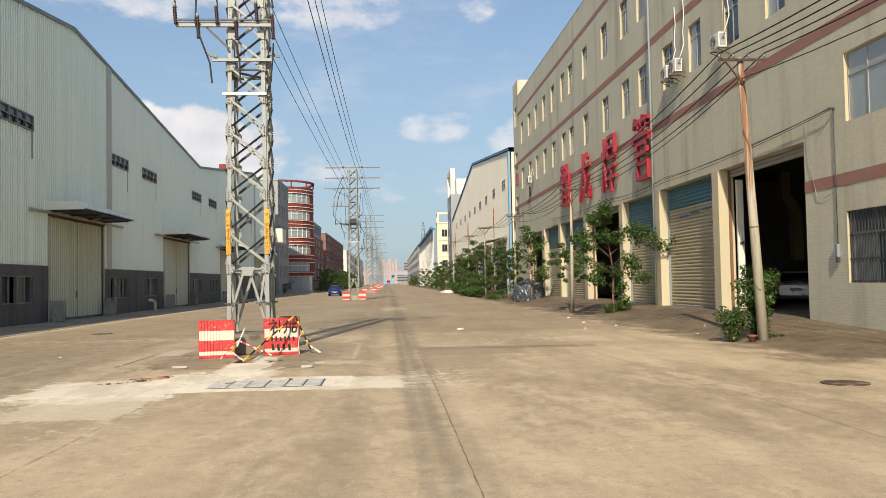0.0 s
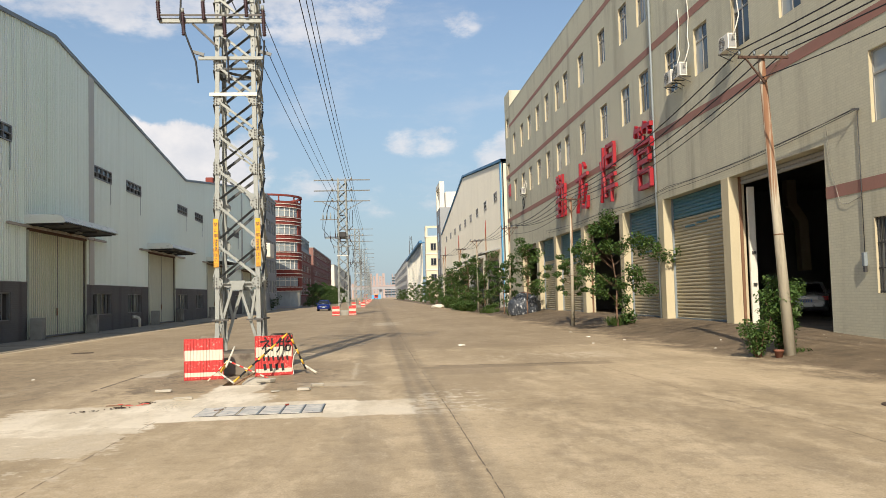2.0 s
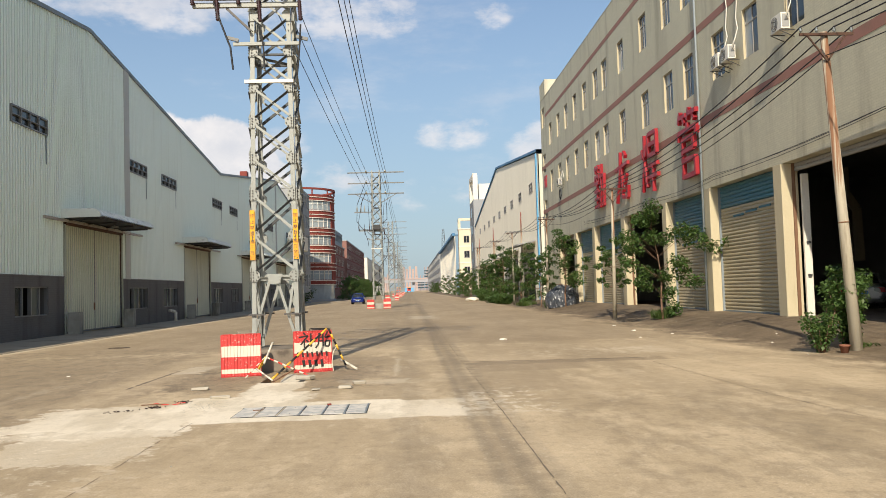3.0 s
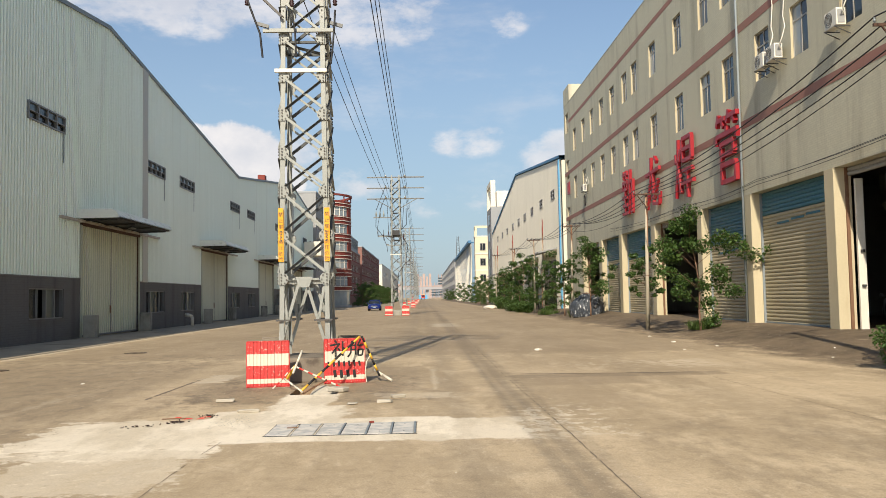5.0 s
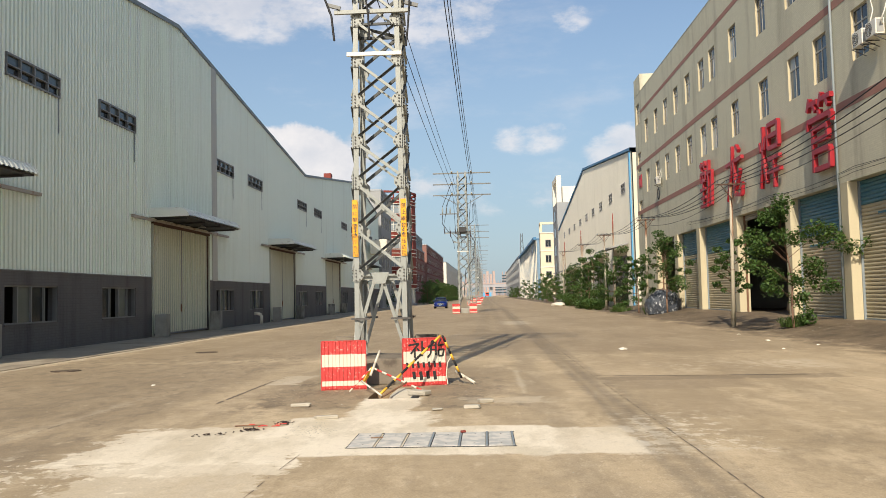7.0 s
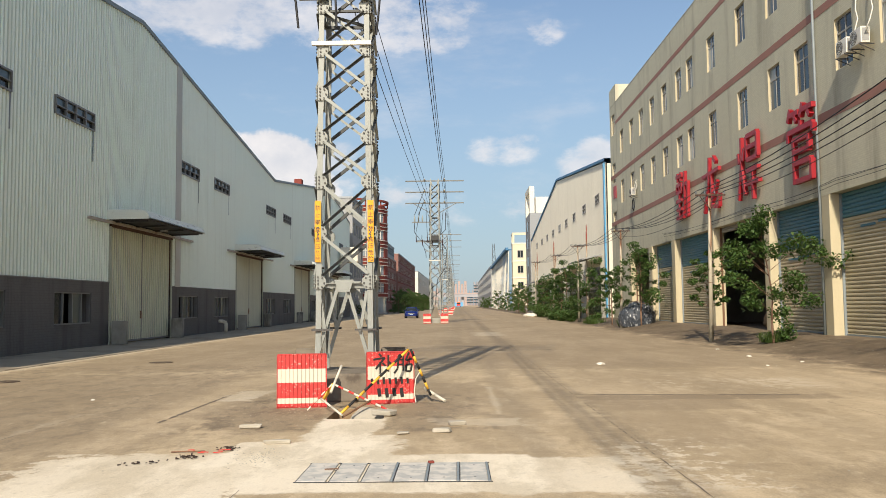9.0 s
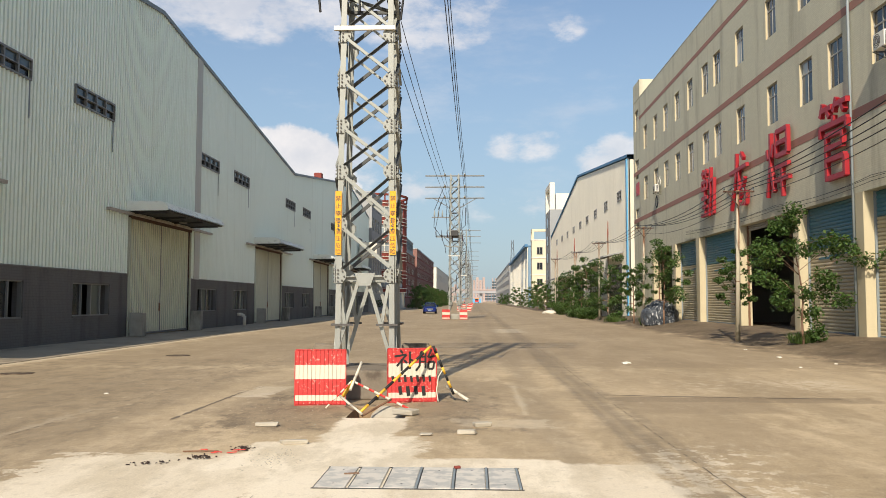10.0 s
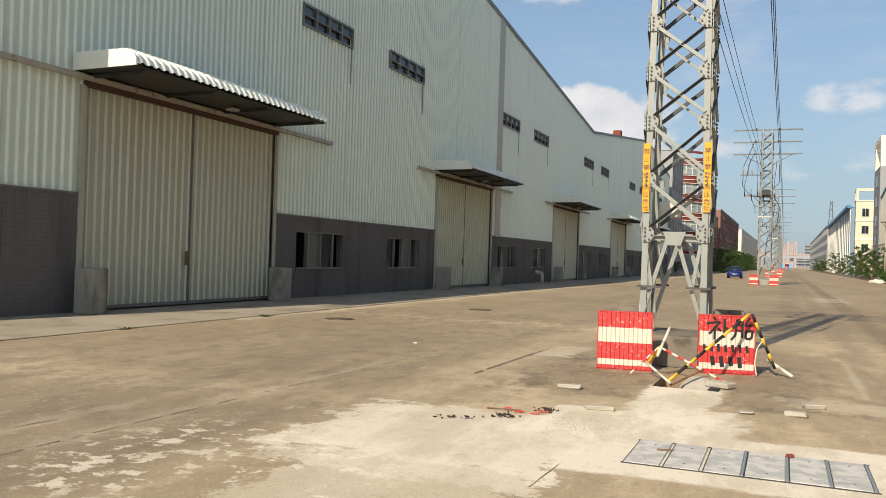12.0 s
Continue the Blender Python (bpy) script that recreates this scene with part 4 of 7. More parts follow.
        part("pillar", bevelled(boxed(FX - 0.06, FX + 0.52, a - 0.02, a + wide, 0.30, HEAD - 0.004), 0.015, 1), PILLAR, house, "cream-painted pillar between bays", to)
    # roller shutters, blue above and cream below
    heads = dict(zip((o[0] for o in OPENINGS), (0.0, 0.92, 1.75, 0.0, 1.7, 1.55, 0.0)))
    for a, b, state in OPENINGS:
        low = FLOOR_R - 0.02 if state == "shut" else HEAD - 0.28
        split = HEAD - heads[a]
        for lo, hi, m, name in ((low, split, SHUTTER_CREAM, "curtain"), (split, HEAD, SHUTTER_BLUE, "upper_curtain")):
            if hi - lo < 0.05:
                continue
            bm = B()
            n = max(int((hi - lo) / 0.14), 1)
            p = (hi - lo) / n
            prof = ((0, 0.0), (p * 0.2, -0.035), (p * 0.5, -0.045), (p * 0.8, -0.035), (p, 0.0))
            left = [bm.verts.new((FX + 0.42 + d, a + 0.03, lo + i * p + s)) for i in range(n) for s, d in prof[:-1]]
            right = [bm.verts.new((FX + 0.42 + d, b - 0.03, lo + i * p + s)) for i in range(n) for s, d in prof[:-1]]
            for i in range(len(left) - 1):
                bm.faces.new((left[i], left[i + 1], right[i + 1], right[i]))
            box(bm, FX + 0.45, FX + 0.48, a + 0.03, b - 0.03, lo, hi)
            shutter = part("shutter", bm, m if state == "shut" else FAR_GREY, house, ("cream roller shutter, shut" if state == "shut" else "rolled-up grey shutter") if m is SHUTTER_CREAM else "faded blue head of a roller shutter", to)
            if m is SHUTTER_CREAM and state == "shut":
                marks = B()
                for k in range(3):
                    y = a + (b - a) * (0.2 + 0.2 * k)
                    box(marks, FX + 0.355, FX + 0.372, y, y + 1.0, hi - 0.32 - 0.06 * k, hi - 0.24 - 0.06 * k)
                box(marks, FX + 0.355, FX + 0.372, a + 0.6, a + 0.72, hi - 2.2, hi - 0.5)
                part("paint_smear", marks, SHUTTER_BLUE, shutter, "smears of blue paint")
                part("bottom_rail", boxed(FX + 0.36, FX + 0.44, a + 0.02, b - 0.02, lo - 0.02, lo + 0.10), PIPE_GREY, shutter)
        for y in (a, b - 0.07):
            part("guide_rail", boxed(FX + 0.30, FX + 0.40, y, y + 0.07, FLOOR_R, HEAD - 0.01), PIPE_GREY if state == "shut" else RUSTY, house, "", to)
    # white leaf standing open in the first bay, with two bolts
    leaf = part("door", bevelled(boxed(FX + 0.53, FX + 0.78, 28.95, 29.05, FLOOR_R, 5.2), 0.01, 1), WINDOW_WHITE, house, "white steel door leaf, folded open", to)
    for z in (1.75, 2.85):
        part("bolt", boxed(FX + 0.60, FX + 0.72, 28.89, 28.95, z, z + 0.09), DARK_STEEL, leaf)
    bm = B()
    for p, q in (((6.8, 38.0, 6.6), (6.8, 38.0, 5.4)), ((6.8, 38.0, 5.45), (7.3, 38.0, 4.7)), ((7.3, 38.0, 4.75), (7.35, 38.0, 2.4))):
        bar(bm, (FX + p[0], p[1], p[2]), (FX + q[0], q[1], q[2]), 0.45, 0.45, (0, 1, 0))
    part("duct", bm, SHUTTER_CREAM, house, "dim cream ventilation duct inside the hall", to)
    # windows
    rng = random.Random(5)

    def window(a, b, lo, hi, lights, transom, parent_label, pale_panes=False):
        depth = FX + 0.09
        bm = B()
        fw = 0.045
        cuts = [a + (b - a) * k / lights for k in range(lights + 1)]
        pierced(bm, depth, depth + 0.06, a, b, lo, hi, [(p + fw / 2 + (fw / 2 if k == 0 else 0), q - fw / 2 - (fw / 2 if k == lights - 1 else 0), z0, z1)
                                                        for k, (p, q) in enumerate(zip(cuts, cuts[1:])) for z0, z1 in ((lo + fw, transom - 0.03), (transom + 0.03, hi - fw))])
        w = part("window", bm, WINDOW_GREY, house, parent_label, to)
        for k in range(lights):
            y0, y1 = cuts[k] + 0.01, cuts[k + 1] - 0.01
            for z0, z1 in ((lo + fw, transom - 0.03), (transom + 0.03, hi - fw)):
                part("pane", boxed(depth + 0.025, depth + 0.035, y0, y1, z0, z1), PANE_PALE if pale_panes and lo > 5 else PANE_DARK if rng.random() < 0.25 else (PANE_BLUE if rng.random() < 0.8 else PANE_PALE), w)
        reveal = B()
        for dims in ((a - 0.004, a + 0.006, lo, hi), (b - 0.006, b + 0.004, lo, hi), (a, b, lo - 0.004, lo + 0.012)):
            box(reveal, FX + 0.002, depth, *dims)
        part("reveal", reveal, PILLAR, w, "cream reveal")
        part("backing_sheet", boxed(FX + thick + 0.02, FX + thick + 0.05, a - 0.2, b + 0.2, lo - 0.2, hi + 0.2), ROOM_DARK, w)
        return w
    for a, b, lo, hi in wins:
        window(a, b, lo, hi, 2, hi - 0.55, "tall grey-framed window with bluish panes")
    for a, b, lo, hi in near:
        w = window(a, b, lo, hi, 4, hi - 0.6, "wide grey-framed window with pale panes", True)
        if lo < 2:
            bars = B()
            n = int((b - a) / 0.14)
            for k in range(n + 1):
                y = a + (b - a) * k / n
                box(bars, FX + 0.06, FX + 0.085, y - 0.012, y + 0.012, lo, hi)
            for z in (lo + 0.04, lo + 0.62, lo + 1.25, hi - 0.06):
                box(bars, FX + 0.05, FX + 0.06, a, b, z, z + 0.035)
            part("grille", bars, DARK_STEEL, w, "dark upright steel bars")
    # downpipe, conduit, meter box, cables along the wall
    bm = B()
    rod(bm, (FX - 0.10, 36.45, 0.4), (FX - 0.10, 36.45, 18.0), 0.05)
    part("downpipe", bm, PIPE_GREY, house, "grey plastic downpipe", to)
    bm = B()
    rod(bm, (FX - 0.03, 21.3, 2.45), (FX - 0.03, 21.3, 6.2), 0.014, n=6)
    bar(bm, (FX - 0.03, 21.22, 6.18), (FX - 0.16, 21.36, 6.20), 0.05, 0.05)
    part("conduit", bm, DARK_STEEL, house, "", to)
    wire("wall_cable", [(-0.03, -8.7, 3.95), (-0.04, -8.1, 3.82), (-0.03, -7.72, 3.86), (-0.03, -7.62, 4.1), (-0.03, -7.3, 5.0), (-0.03, -7.2, 6.05)], 0.007, BOLLARD, house, "loose dusty cable")
    box_part = part("meter_box", bevelled(boxed(FX - 0.10, FX - 0.002, 21.23, 21.35, 2.15, 2.5), 0.01, 1), PIPE_GREY, house, "small grey meter box", to)
    part("plug", boxed(FX - 0.10, FX - 0.03, 21.23, 21.30, 2.0, 2.15), DARK_STEEL, box_part)
    for k, (dz, sag) in enumerate(((0, 0.25), (0.08, 0.45), (-0.12, 0.35))):
        w = wire("wall_cable", [(-0.10, -8.72, 6.2 + dz * 0.3), (-0.12, 5.0, 5.95 + dz), (-0.12, 14.0, 5.95 + dz), (-0.12, 30.0, 6.1 + dz)], 0.009, CABLE, house, "", sag=sag * 0.4)
    # small red round mark high on the far end
    bm = B()
    for y0, y1, z0, z1 in ((75.3, 76.4, 10.55, 10.77), (75.3, 76.4, 11.4, 11.62), (75.3, 75.53, 10.77, 11.4), (75.74, 75.97, 10.77, 11.4), (76.17, 76.4, 10.77, 11.4)):
        box(bm, FX - 0.06, FX - 0.005, y0, y1, z0, z1)
    part("wall_sign", bm, SIGN_RED, house, "small red wall sign", to)
    return house


factory = build_factory()


# Red sign on the factory: four large built-up shapes
def build_sign_shape(strokes, y_far, y_near, z0, z1, group):
    """Bars on a unit square, u from far to near, v upwards."""
    sign = B()
    for n, (u0, v0, u1, v1, w) in enumerate(strokes):
        p = (0, -u0 * (y_far - y_near), v0 * (z1 - z0))
        q = (0, -u1 * (y_far - y_near), v1 * (z1 - z0))
        bar(sign, (-0.16 - 0.003 * (n % 5), p[1], p[2]), (-0.16 - 0.003 * (n % 5), q[1], q[2]), 0.17 + 0.004 * (n % 3), w, (0, 0, 1) if abs(q[2] - p[2]) < abs(q[1] - p[1]) else (0, 1, 0))
    return solid("wall_letter", sign, SIGN_RED, "large built-up red sign shape mounted on the factory wall", "sign", group, at=pose(FX - 0.04, y_far, z0))


W = 0.20
build_sign_shape([(0.05, 0.93, 0.5, 0.93, W), (0.16, 1.0, 0.16, 0.82, W), (0.4, 1.0, 0.4, 0.82, W), (0.08, 0.75, 0.48, 0.75, W), (0.08, 0.60, 0.48, 0.60, W), (0.08, 0.75, 0.08, 0.6, W), (0.48, 0.75, 0.48, 0.6, W), (0.28, 0.82, 0.28, 0.05, W),
                  (0.06, 0.42, 0.5, 0.42, W), (0.08, 0.25, 0.48, 0.25, W), (0.02, 0.08, 0.55, 0.08, W), (0.58, 0.72, 0.98, 0.72, W), (0.95, 0.72, 0.90, 0.06, W), (0.90, 0.06, 0.76, 0.1, W), (0.74, 0.98, 0.70, 0.45, W), (0.70, 0.45, 0.54, 0.05, W)], 55.75, 53.05, 6.5, 9.4, "sign on the factory")
build_sign_shape([(0.04, 0.68, 0.96, 0.72, W), (0.42, 0.98, 0.38, 0.55, W), (0.38, 0.55, 0.08, 0.05, W), (0.52, 0.72, 0.54, 0.12, W), (0.54, 0.12, 0.9, 0.08, W), (0.9, 0.08, 0.94, 0.3, W), (0.85, 0.52, 0.58, 0.22, W), (0.66, 0.95, 0.8, 0.84, W)], 50.35, 47.4, 6.3, 9.35, "sign on the factory")
build_sign_shape([(0.2, 0.98, 0.18, 0.5, W), (0.18, 0.5, 0.02, 0.05, W), (0.2, 0.5, 0.34, 0.1, W), (0.04, 0.75, 0.1, 0.6, W), (0.36, 0.8, 0.28, 0.62, W), (0.46, 0.95, 0.94, 0.95, W), (0.46, 0.78, 0.94, 0.78, W), (0.46, 0.60, 0.94, 0.60, W), (0.46, 0.95, 0.46, 0.6, W),
                  (0.94, 0.95, 0.94, 0.6, W), (0.44, 0.44, 0.96, 0.44, W), (0.40, 0.25, 1.0, 0.25, W), (0.70, 0.44, 0.70, 0.0, W)], 44.75, 42.0, 6.3, 9.4, "sign on the factory")
build_sign_shape([(0.15, 1.0, 0.05, 0.84, W), (0.12, 0.92, 0.45, 0.92, W), (0.3, 0.9, 0.38, 0.8, W), (0.62, 1.0, 0.52, 0.84, W), (0.58, 0.92, 0.96, 0.92, W), (0.78, 0.9, 0.86, 0.8, W), (0.5, 0.80, 0.5, 0.7, W), (0.06, 0.70, 0.95, 0.70, W), (0.06, 0.70, 0.04, 0.58, W),
                  (0.95, 0.70, 0.92, 0.6, W), (0.24, 0.58, 0.78, 0.58, W), (0.24, 0.42, 0.78, 0.42, W), (0.78, 0.58, 0.78, 0.42, W), (0.24, 0.6, 0.24, 0.02, W), (0.24, 0.28, 0.84, 0.28, W), (0.24, 0.05, 0.84, 0.05, W), (0.84, 0.28, 0.84, 0.03, W)], 38.85, 36.3, 6.2, 9.3, "sign on the factory")


def build_air_conditioner(y, z, pair=False, hose=2.6):
    unit = thing("air_conditioner", "off-white outdoor air-conditioning unit on a wall bracket", "air conditioner", (FX - 0.32, y, z), group="air conditioners on the factory")
    part("casing", bevelled(boxed(-0.15, 0.15, -0.37, 0.37, 0, 0.54), 0.02), AC_WHITE, unit)
    for r in (0.22, 0.15, 0.08):
        bm = B()
        for k in range(20):
            a0, a1 = k * math.tau / 20, (k + 1) * math.tau / 20
            bar(bm, (-0.163, 0.10 + r * math.cos(a0), 0.27 + r * math.sin(a0)), (-0.163, 0.10 + r * math.cos(a1), 0.27 + r * math.sin(a1)), 0.012, 0.012, (1, 0, 0))
        part("grille_ring", bm, DARK_STEEL, unit)
    part("side_grille", boxed(-0.11, 0.11, -0.38, -0.371, 0.06, 0.48), FAR_GREY, unit, "slotted grey side panel")
    for dy in (-0.32, 0.32):
        bm = B()
        bar(bm, (-0.2, dy, -0.03), (0.3, dy, -0.03), 0.03, 0.03)
        bar(bm, (-0.18, dy, -0.04), (0.3, dy, -0.26), 0.022, 0.022)
        part("bracket", bm, DARK_STEEL, unit)
    pts = [(0.1, -0.37, 0.3), (-0.05, -0.55, 0.40), (0.05, -0.62, 0.70), (0.20, -0.52, 1.1), (0.24, -0.30, hose * 0.5), (0.26, -0.42, hose * 0.75), (0.27, -0.30, hose)]
    wire("hose", pts, 0.02, WINDOW_WHITE, unit, "white wrapped refrigerant hose")
    return unit


build_air_conditioner(33.5, 10.0, hose=3.0)
build_air_conditioner(32.5, 10.02, hose=3.1)
build_air_conditioner(28.1, 9.75, hose=3.6)
build_air_conditioner(67.6, 9.75, hose=0.9)


def build_cable_coil():
    pts = [(math.cos(k * 0.7) * (0.28 + 0.05 * (k % 3)), 0.02 * math.sin(k * 1.9) - 0.02, math.sin(k * 0.7) * (0.34 + 0.04 * (k % 4))) for k in range(60)]
    coil = wire("cable_coil", [(0.0 + p[1], p[0], p[2]) for p in pts], 0.02, CABLE, None, "tangled coil of black cable hung on the factory wall", "cable")
    coil.matrix_basis = pose(FX - 0.35, 67.2, 9.0)


build_cable_coil()


# The lattice mast in the road, and its repeats down the line
def build_mast(at):
    mast = thing("pylon", "tall galvanised lattice power pylon standing in the road", "pylon", at, group="pylons down the road")
    top = 13.35

    def half(z):
        return 0.532 - 0.0095 * z

    corners = ((-1, -1), (1, -1), (1, 1), (-1, 1))
    for sx, sy in corners:
        bm = B()
        rings = []
        for z in (0.0, top):
            h = half(z)
            rings.append([bm.verts.new((sx * (h - u), sy * (h - v), z)) for u, v in ((0, 0), (0.098, 0), (0.098, 0.012), (0.012, 0.012), (0.012, 0.098), (0, 0.098))])
        for k in range(6):
            bm.faces.new((rings[0][k], rings[0][(k + 1) % 6], rings[1][(k + 1) % 6], rings[1][k]))
        bm.faces.new(rings[0])
        bm.faces.new(rings[1])
        part("leg", bm, GALV, mast)
    levels = [2.12, 3.02] + [3.95 + 0.82 * k for k in range(12)]
    faces = (((-1, -1), (1, -1)), ((1, -1), (1, 1)), ((1, 1), (-1, 1)), ((-1, 1), (-1, -1)))

    def spot(c, z, inset=0.0):
        h = half(z) - inset
        return Vector((c[0] * h, c[1] * h, z))
    for z0, z1 in zip(levels, levels[1:]):
        for n, (a, b) in enumerate(faces):
            out = Vector(((a[0] + b[0]) / 2, (a[1] + b[1]) / 2, 0))
            for p, q, lift, flip, rib in ((spot(a, z1 - 0.02), spot(b, z0 + 0.05), 0.02, -1, 0.05), (spot(a, z0 + 0.05), spot(b, z1 - 0.02), 0.012, 1, 0.058)):
                bm = B()
                d = (q - p).normalized() * 0.12
                wide = 0.06 if flip < 0 else 0.045
                o = [(0, 0), (flip * wide, 0), (flip * wide, 0.008), (flip * 0.008, 0.008), (flip * 0.008, rib), (0, rib)]
                prism(bm, p + d + out * lift, q - d + out * lift, o if flip > 0 else o[::-1], tuple(out))
                # braces rising to the right take the shaded colour
                part("brace", bm, GALV if (flip < 0) != (n == 2) else GALV_SHADED, mast)
    # gusset plates with bolts at each node of each face
    for z in levels:
        for n, (a, b) in enumerate(faces):
            out = Vector(((a[0] + b[0]) / 2, (a[1] + b[1]) / 2, 0))
            along = (Vector((b[0], b[1], 0)) - Vector((a[0], a[1], 0))).normalized()
            for c, s in ((a, 1), (b, -1)):
                o = spot(c, z) + out * 0.016
                bm = B()
                pts = ((0.0, -0.13), (0.12, -0.13), (0.185, -0.04), (0.185, 0.05), (0.12, 0.12), (0.0, 0.12))
                v = [[bm.verts.new(o + along * s * u + Vector((0, 0, w)) + out * d) for u, w in pts] for d in (0, 0.012)]
                bm.faces.new(v[0])
                bm.faces.new(v[1][::-1])
                for i in range(6):
                    bm.faces.new((v[0][i], v[0][(i + 1) % 6], v[1][(i + 1) % 6], v[1][i]))
                plate = part("gusset_plate", bm, GALV, mast)
                if z < 8.0:
                    bm = B()
                    for u, w in ((0.04, -0.105), (0.04, -0.035), (0.04, 0.03), (0.04, 0.09), (0.11, -0.09), (0.15, -0.02), (0.12, 0.07)):
                        m = o + along * s * u + Vector((0, 0, w)) + out * 0.012
                        rod(bm, m, m + out * 0.022, 0.017, n=6)
                    tagged(part("bolt", bm, BOLT, plate), kind="stuff")
    # base panel: cross member, inverted V and struts
    for n, (a, b) in enumerate(faces):
        out = Vector(((a[0] + b[0]) / 2, (a[1] + b[1]) / 2, 0))
        bm = B()
        p, q = spot(a, 2.1), spot(b, 2.1)
        angle_bar(bm, p - out * 0.06, q - out * 0.06, 0.08, 0.01, tuple(out))
        part("crosspiece", bm, GALV, mast)
        mid = (p + q) / 2
        along = (q - p).normalized()
        for c, s in ((a, -1), (b, 1)):
            bm = B()
            angle_bar(bm, mid + along * s * 0.06 - out * 0.045, spot(c, 0.72) - along * s * 0.05 - out * 0.045, 0.07, 0.01, tuple(out), 1)
            part("brace", bm, GALV, mast)
            bm = B()
            knee = (mid + along * s * 0.06).lerp(spot(c, 0.72) - along * s * 0.05, 0.62)
            angle_bar(bm, spot(c, 1.95) - along * s * 0.08 - out * 0.05, knee - out * 0.05, 0.06, 0.009, tuple(out))
            part("strut", bm, GALV, mast)
            bm = B()
            foot = spot(c, 1.26)
            bar(bm, foot + out * 0.05 + along * s * 0.06, foot + out * 0.05 - along * s * 0.32, 0.03, 0.035)
            part("strut", bm, BOLT, mast)
        bm = B()
        pts = ((-0.18, 0.06), (0.18, 0.06), (0.10, -0.16), (-0.10, -0.16))
        v = [[bm.verts.new(mid + along * u + Vector((0, 0, w)) + out * d) for u, w in pts] for d in (0.03, 0.045)]
        bm.faces.new(v[0])
        bm.faces.new(v[1][::-1])
        for i in range(4):
            bm.faces.new((v[0][i], v[0][(i + 1) % 4], v[1][(i + 1) % 4], v[1][i]))
        part("gusset_plate", bm, GALV, mast)
    # level frames tying the four legs together, and bolt rows up the legs
    for z in (7.12, 9.7):
        for n, (a, b) in enumerate(faces):
            bm = B()
            angle_bar(bm, spot(a, z, 0.03), spot(b, z, 0.03), 0.06, 0.008, (0, 0, 1))
            # tie bars share the colour that has shade put into it
            part("tie_bar", bm, GALV_SHADED, mast)
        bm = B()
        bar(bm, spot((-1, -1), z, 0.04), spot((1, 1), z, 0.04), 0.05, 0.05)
        part("tie_bar", bm, GALV_SHADED, mast)
    for sx, sy in corners:
        bm = B()
        z = 7.7
        while z < 10.6:
            p = spot((sx, sy), z)
            rod(bm, p + Vector((-sx * 0.05, 0, 0)), p + Vector((-sx * 0.05, sy * 0.02, 0)), 0.014, n=6)
            z += 0.14
        tagged(part("bolt", bm, BOLT, mast), kind="stuff")
    # cross arms at the head with pin insulators
    for z in (11.13, 12.16, 13.2):
        bm = B()
        for y in (-0.42, 0.42):
            bar(bm, (-2.72, y * 0.35, z), (2.72, y * 0.35, z), 0.07, 0.07)
        for x in (-2.7, -1.8, -0.9, 0.9, 1.8, 2.7):
            bar(bm, (x, -0.15, z), (x, 0.15, z), 0.05, 0.05)
        arm = part("cross_arm", bm, ARM_STEEL, mast, "slim weathered steel cross arm")
        for x in (-0.92, 0.92):
            for s in (-1, 1):
                bm = B()
                lathe(bm, (x, s * 0.2, z + 0.03), (x, s * 0.62, z + 0.10), ((0, 0.03), (0.1, 0.09), (0.25, 0.04), (0.4, 0.09), (0.55, 0.04), (0.7, 0.09), (0.85, 0.04), (1, 0.02)), 8)
                part("insulator", bm, WINDOW_WHITE, arm, "white string insulator")
    return mast


MAST = (-3.61, 21.17, 0.0)
mast = build_mast(MAST)
NEXT = [(-3.52, 82.0), (-3.41, 141.0), (-3.40, 200.0), (-3.40, 258.0), (-3.40, 318.0), (-3.45, 380.0), (-3.5, 450.0), (-3.5, 520.0)]
for x, y in NEXT:
    copy_thing(mast, pose(x, y, 0))
LINE = [(-3.3, -38.0)] + [MAST[:2]] + NEXT
for z in (11.28, 12.31, 13.36):
    wire("power_line", [(x + 0.97, y, z) for x, y in LINE], 0.016, CABLE, None, "thin dark conductor strung between the pylons", "power line", sag=0.5, group="conductors")
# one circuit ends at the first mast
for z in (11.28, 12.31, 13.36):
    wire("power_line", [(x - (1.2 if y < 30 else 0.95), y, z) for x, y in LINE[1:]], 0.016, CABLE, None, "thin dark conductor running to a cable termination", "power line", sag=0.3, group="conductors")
# the mast further back that holds the near ends
copy_thing(mast, pose(-3.3, -38.0, 0))


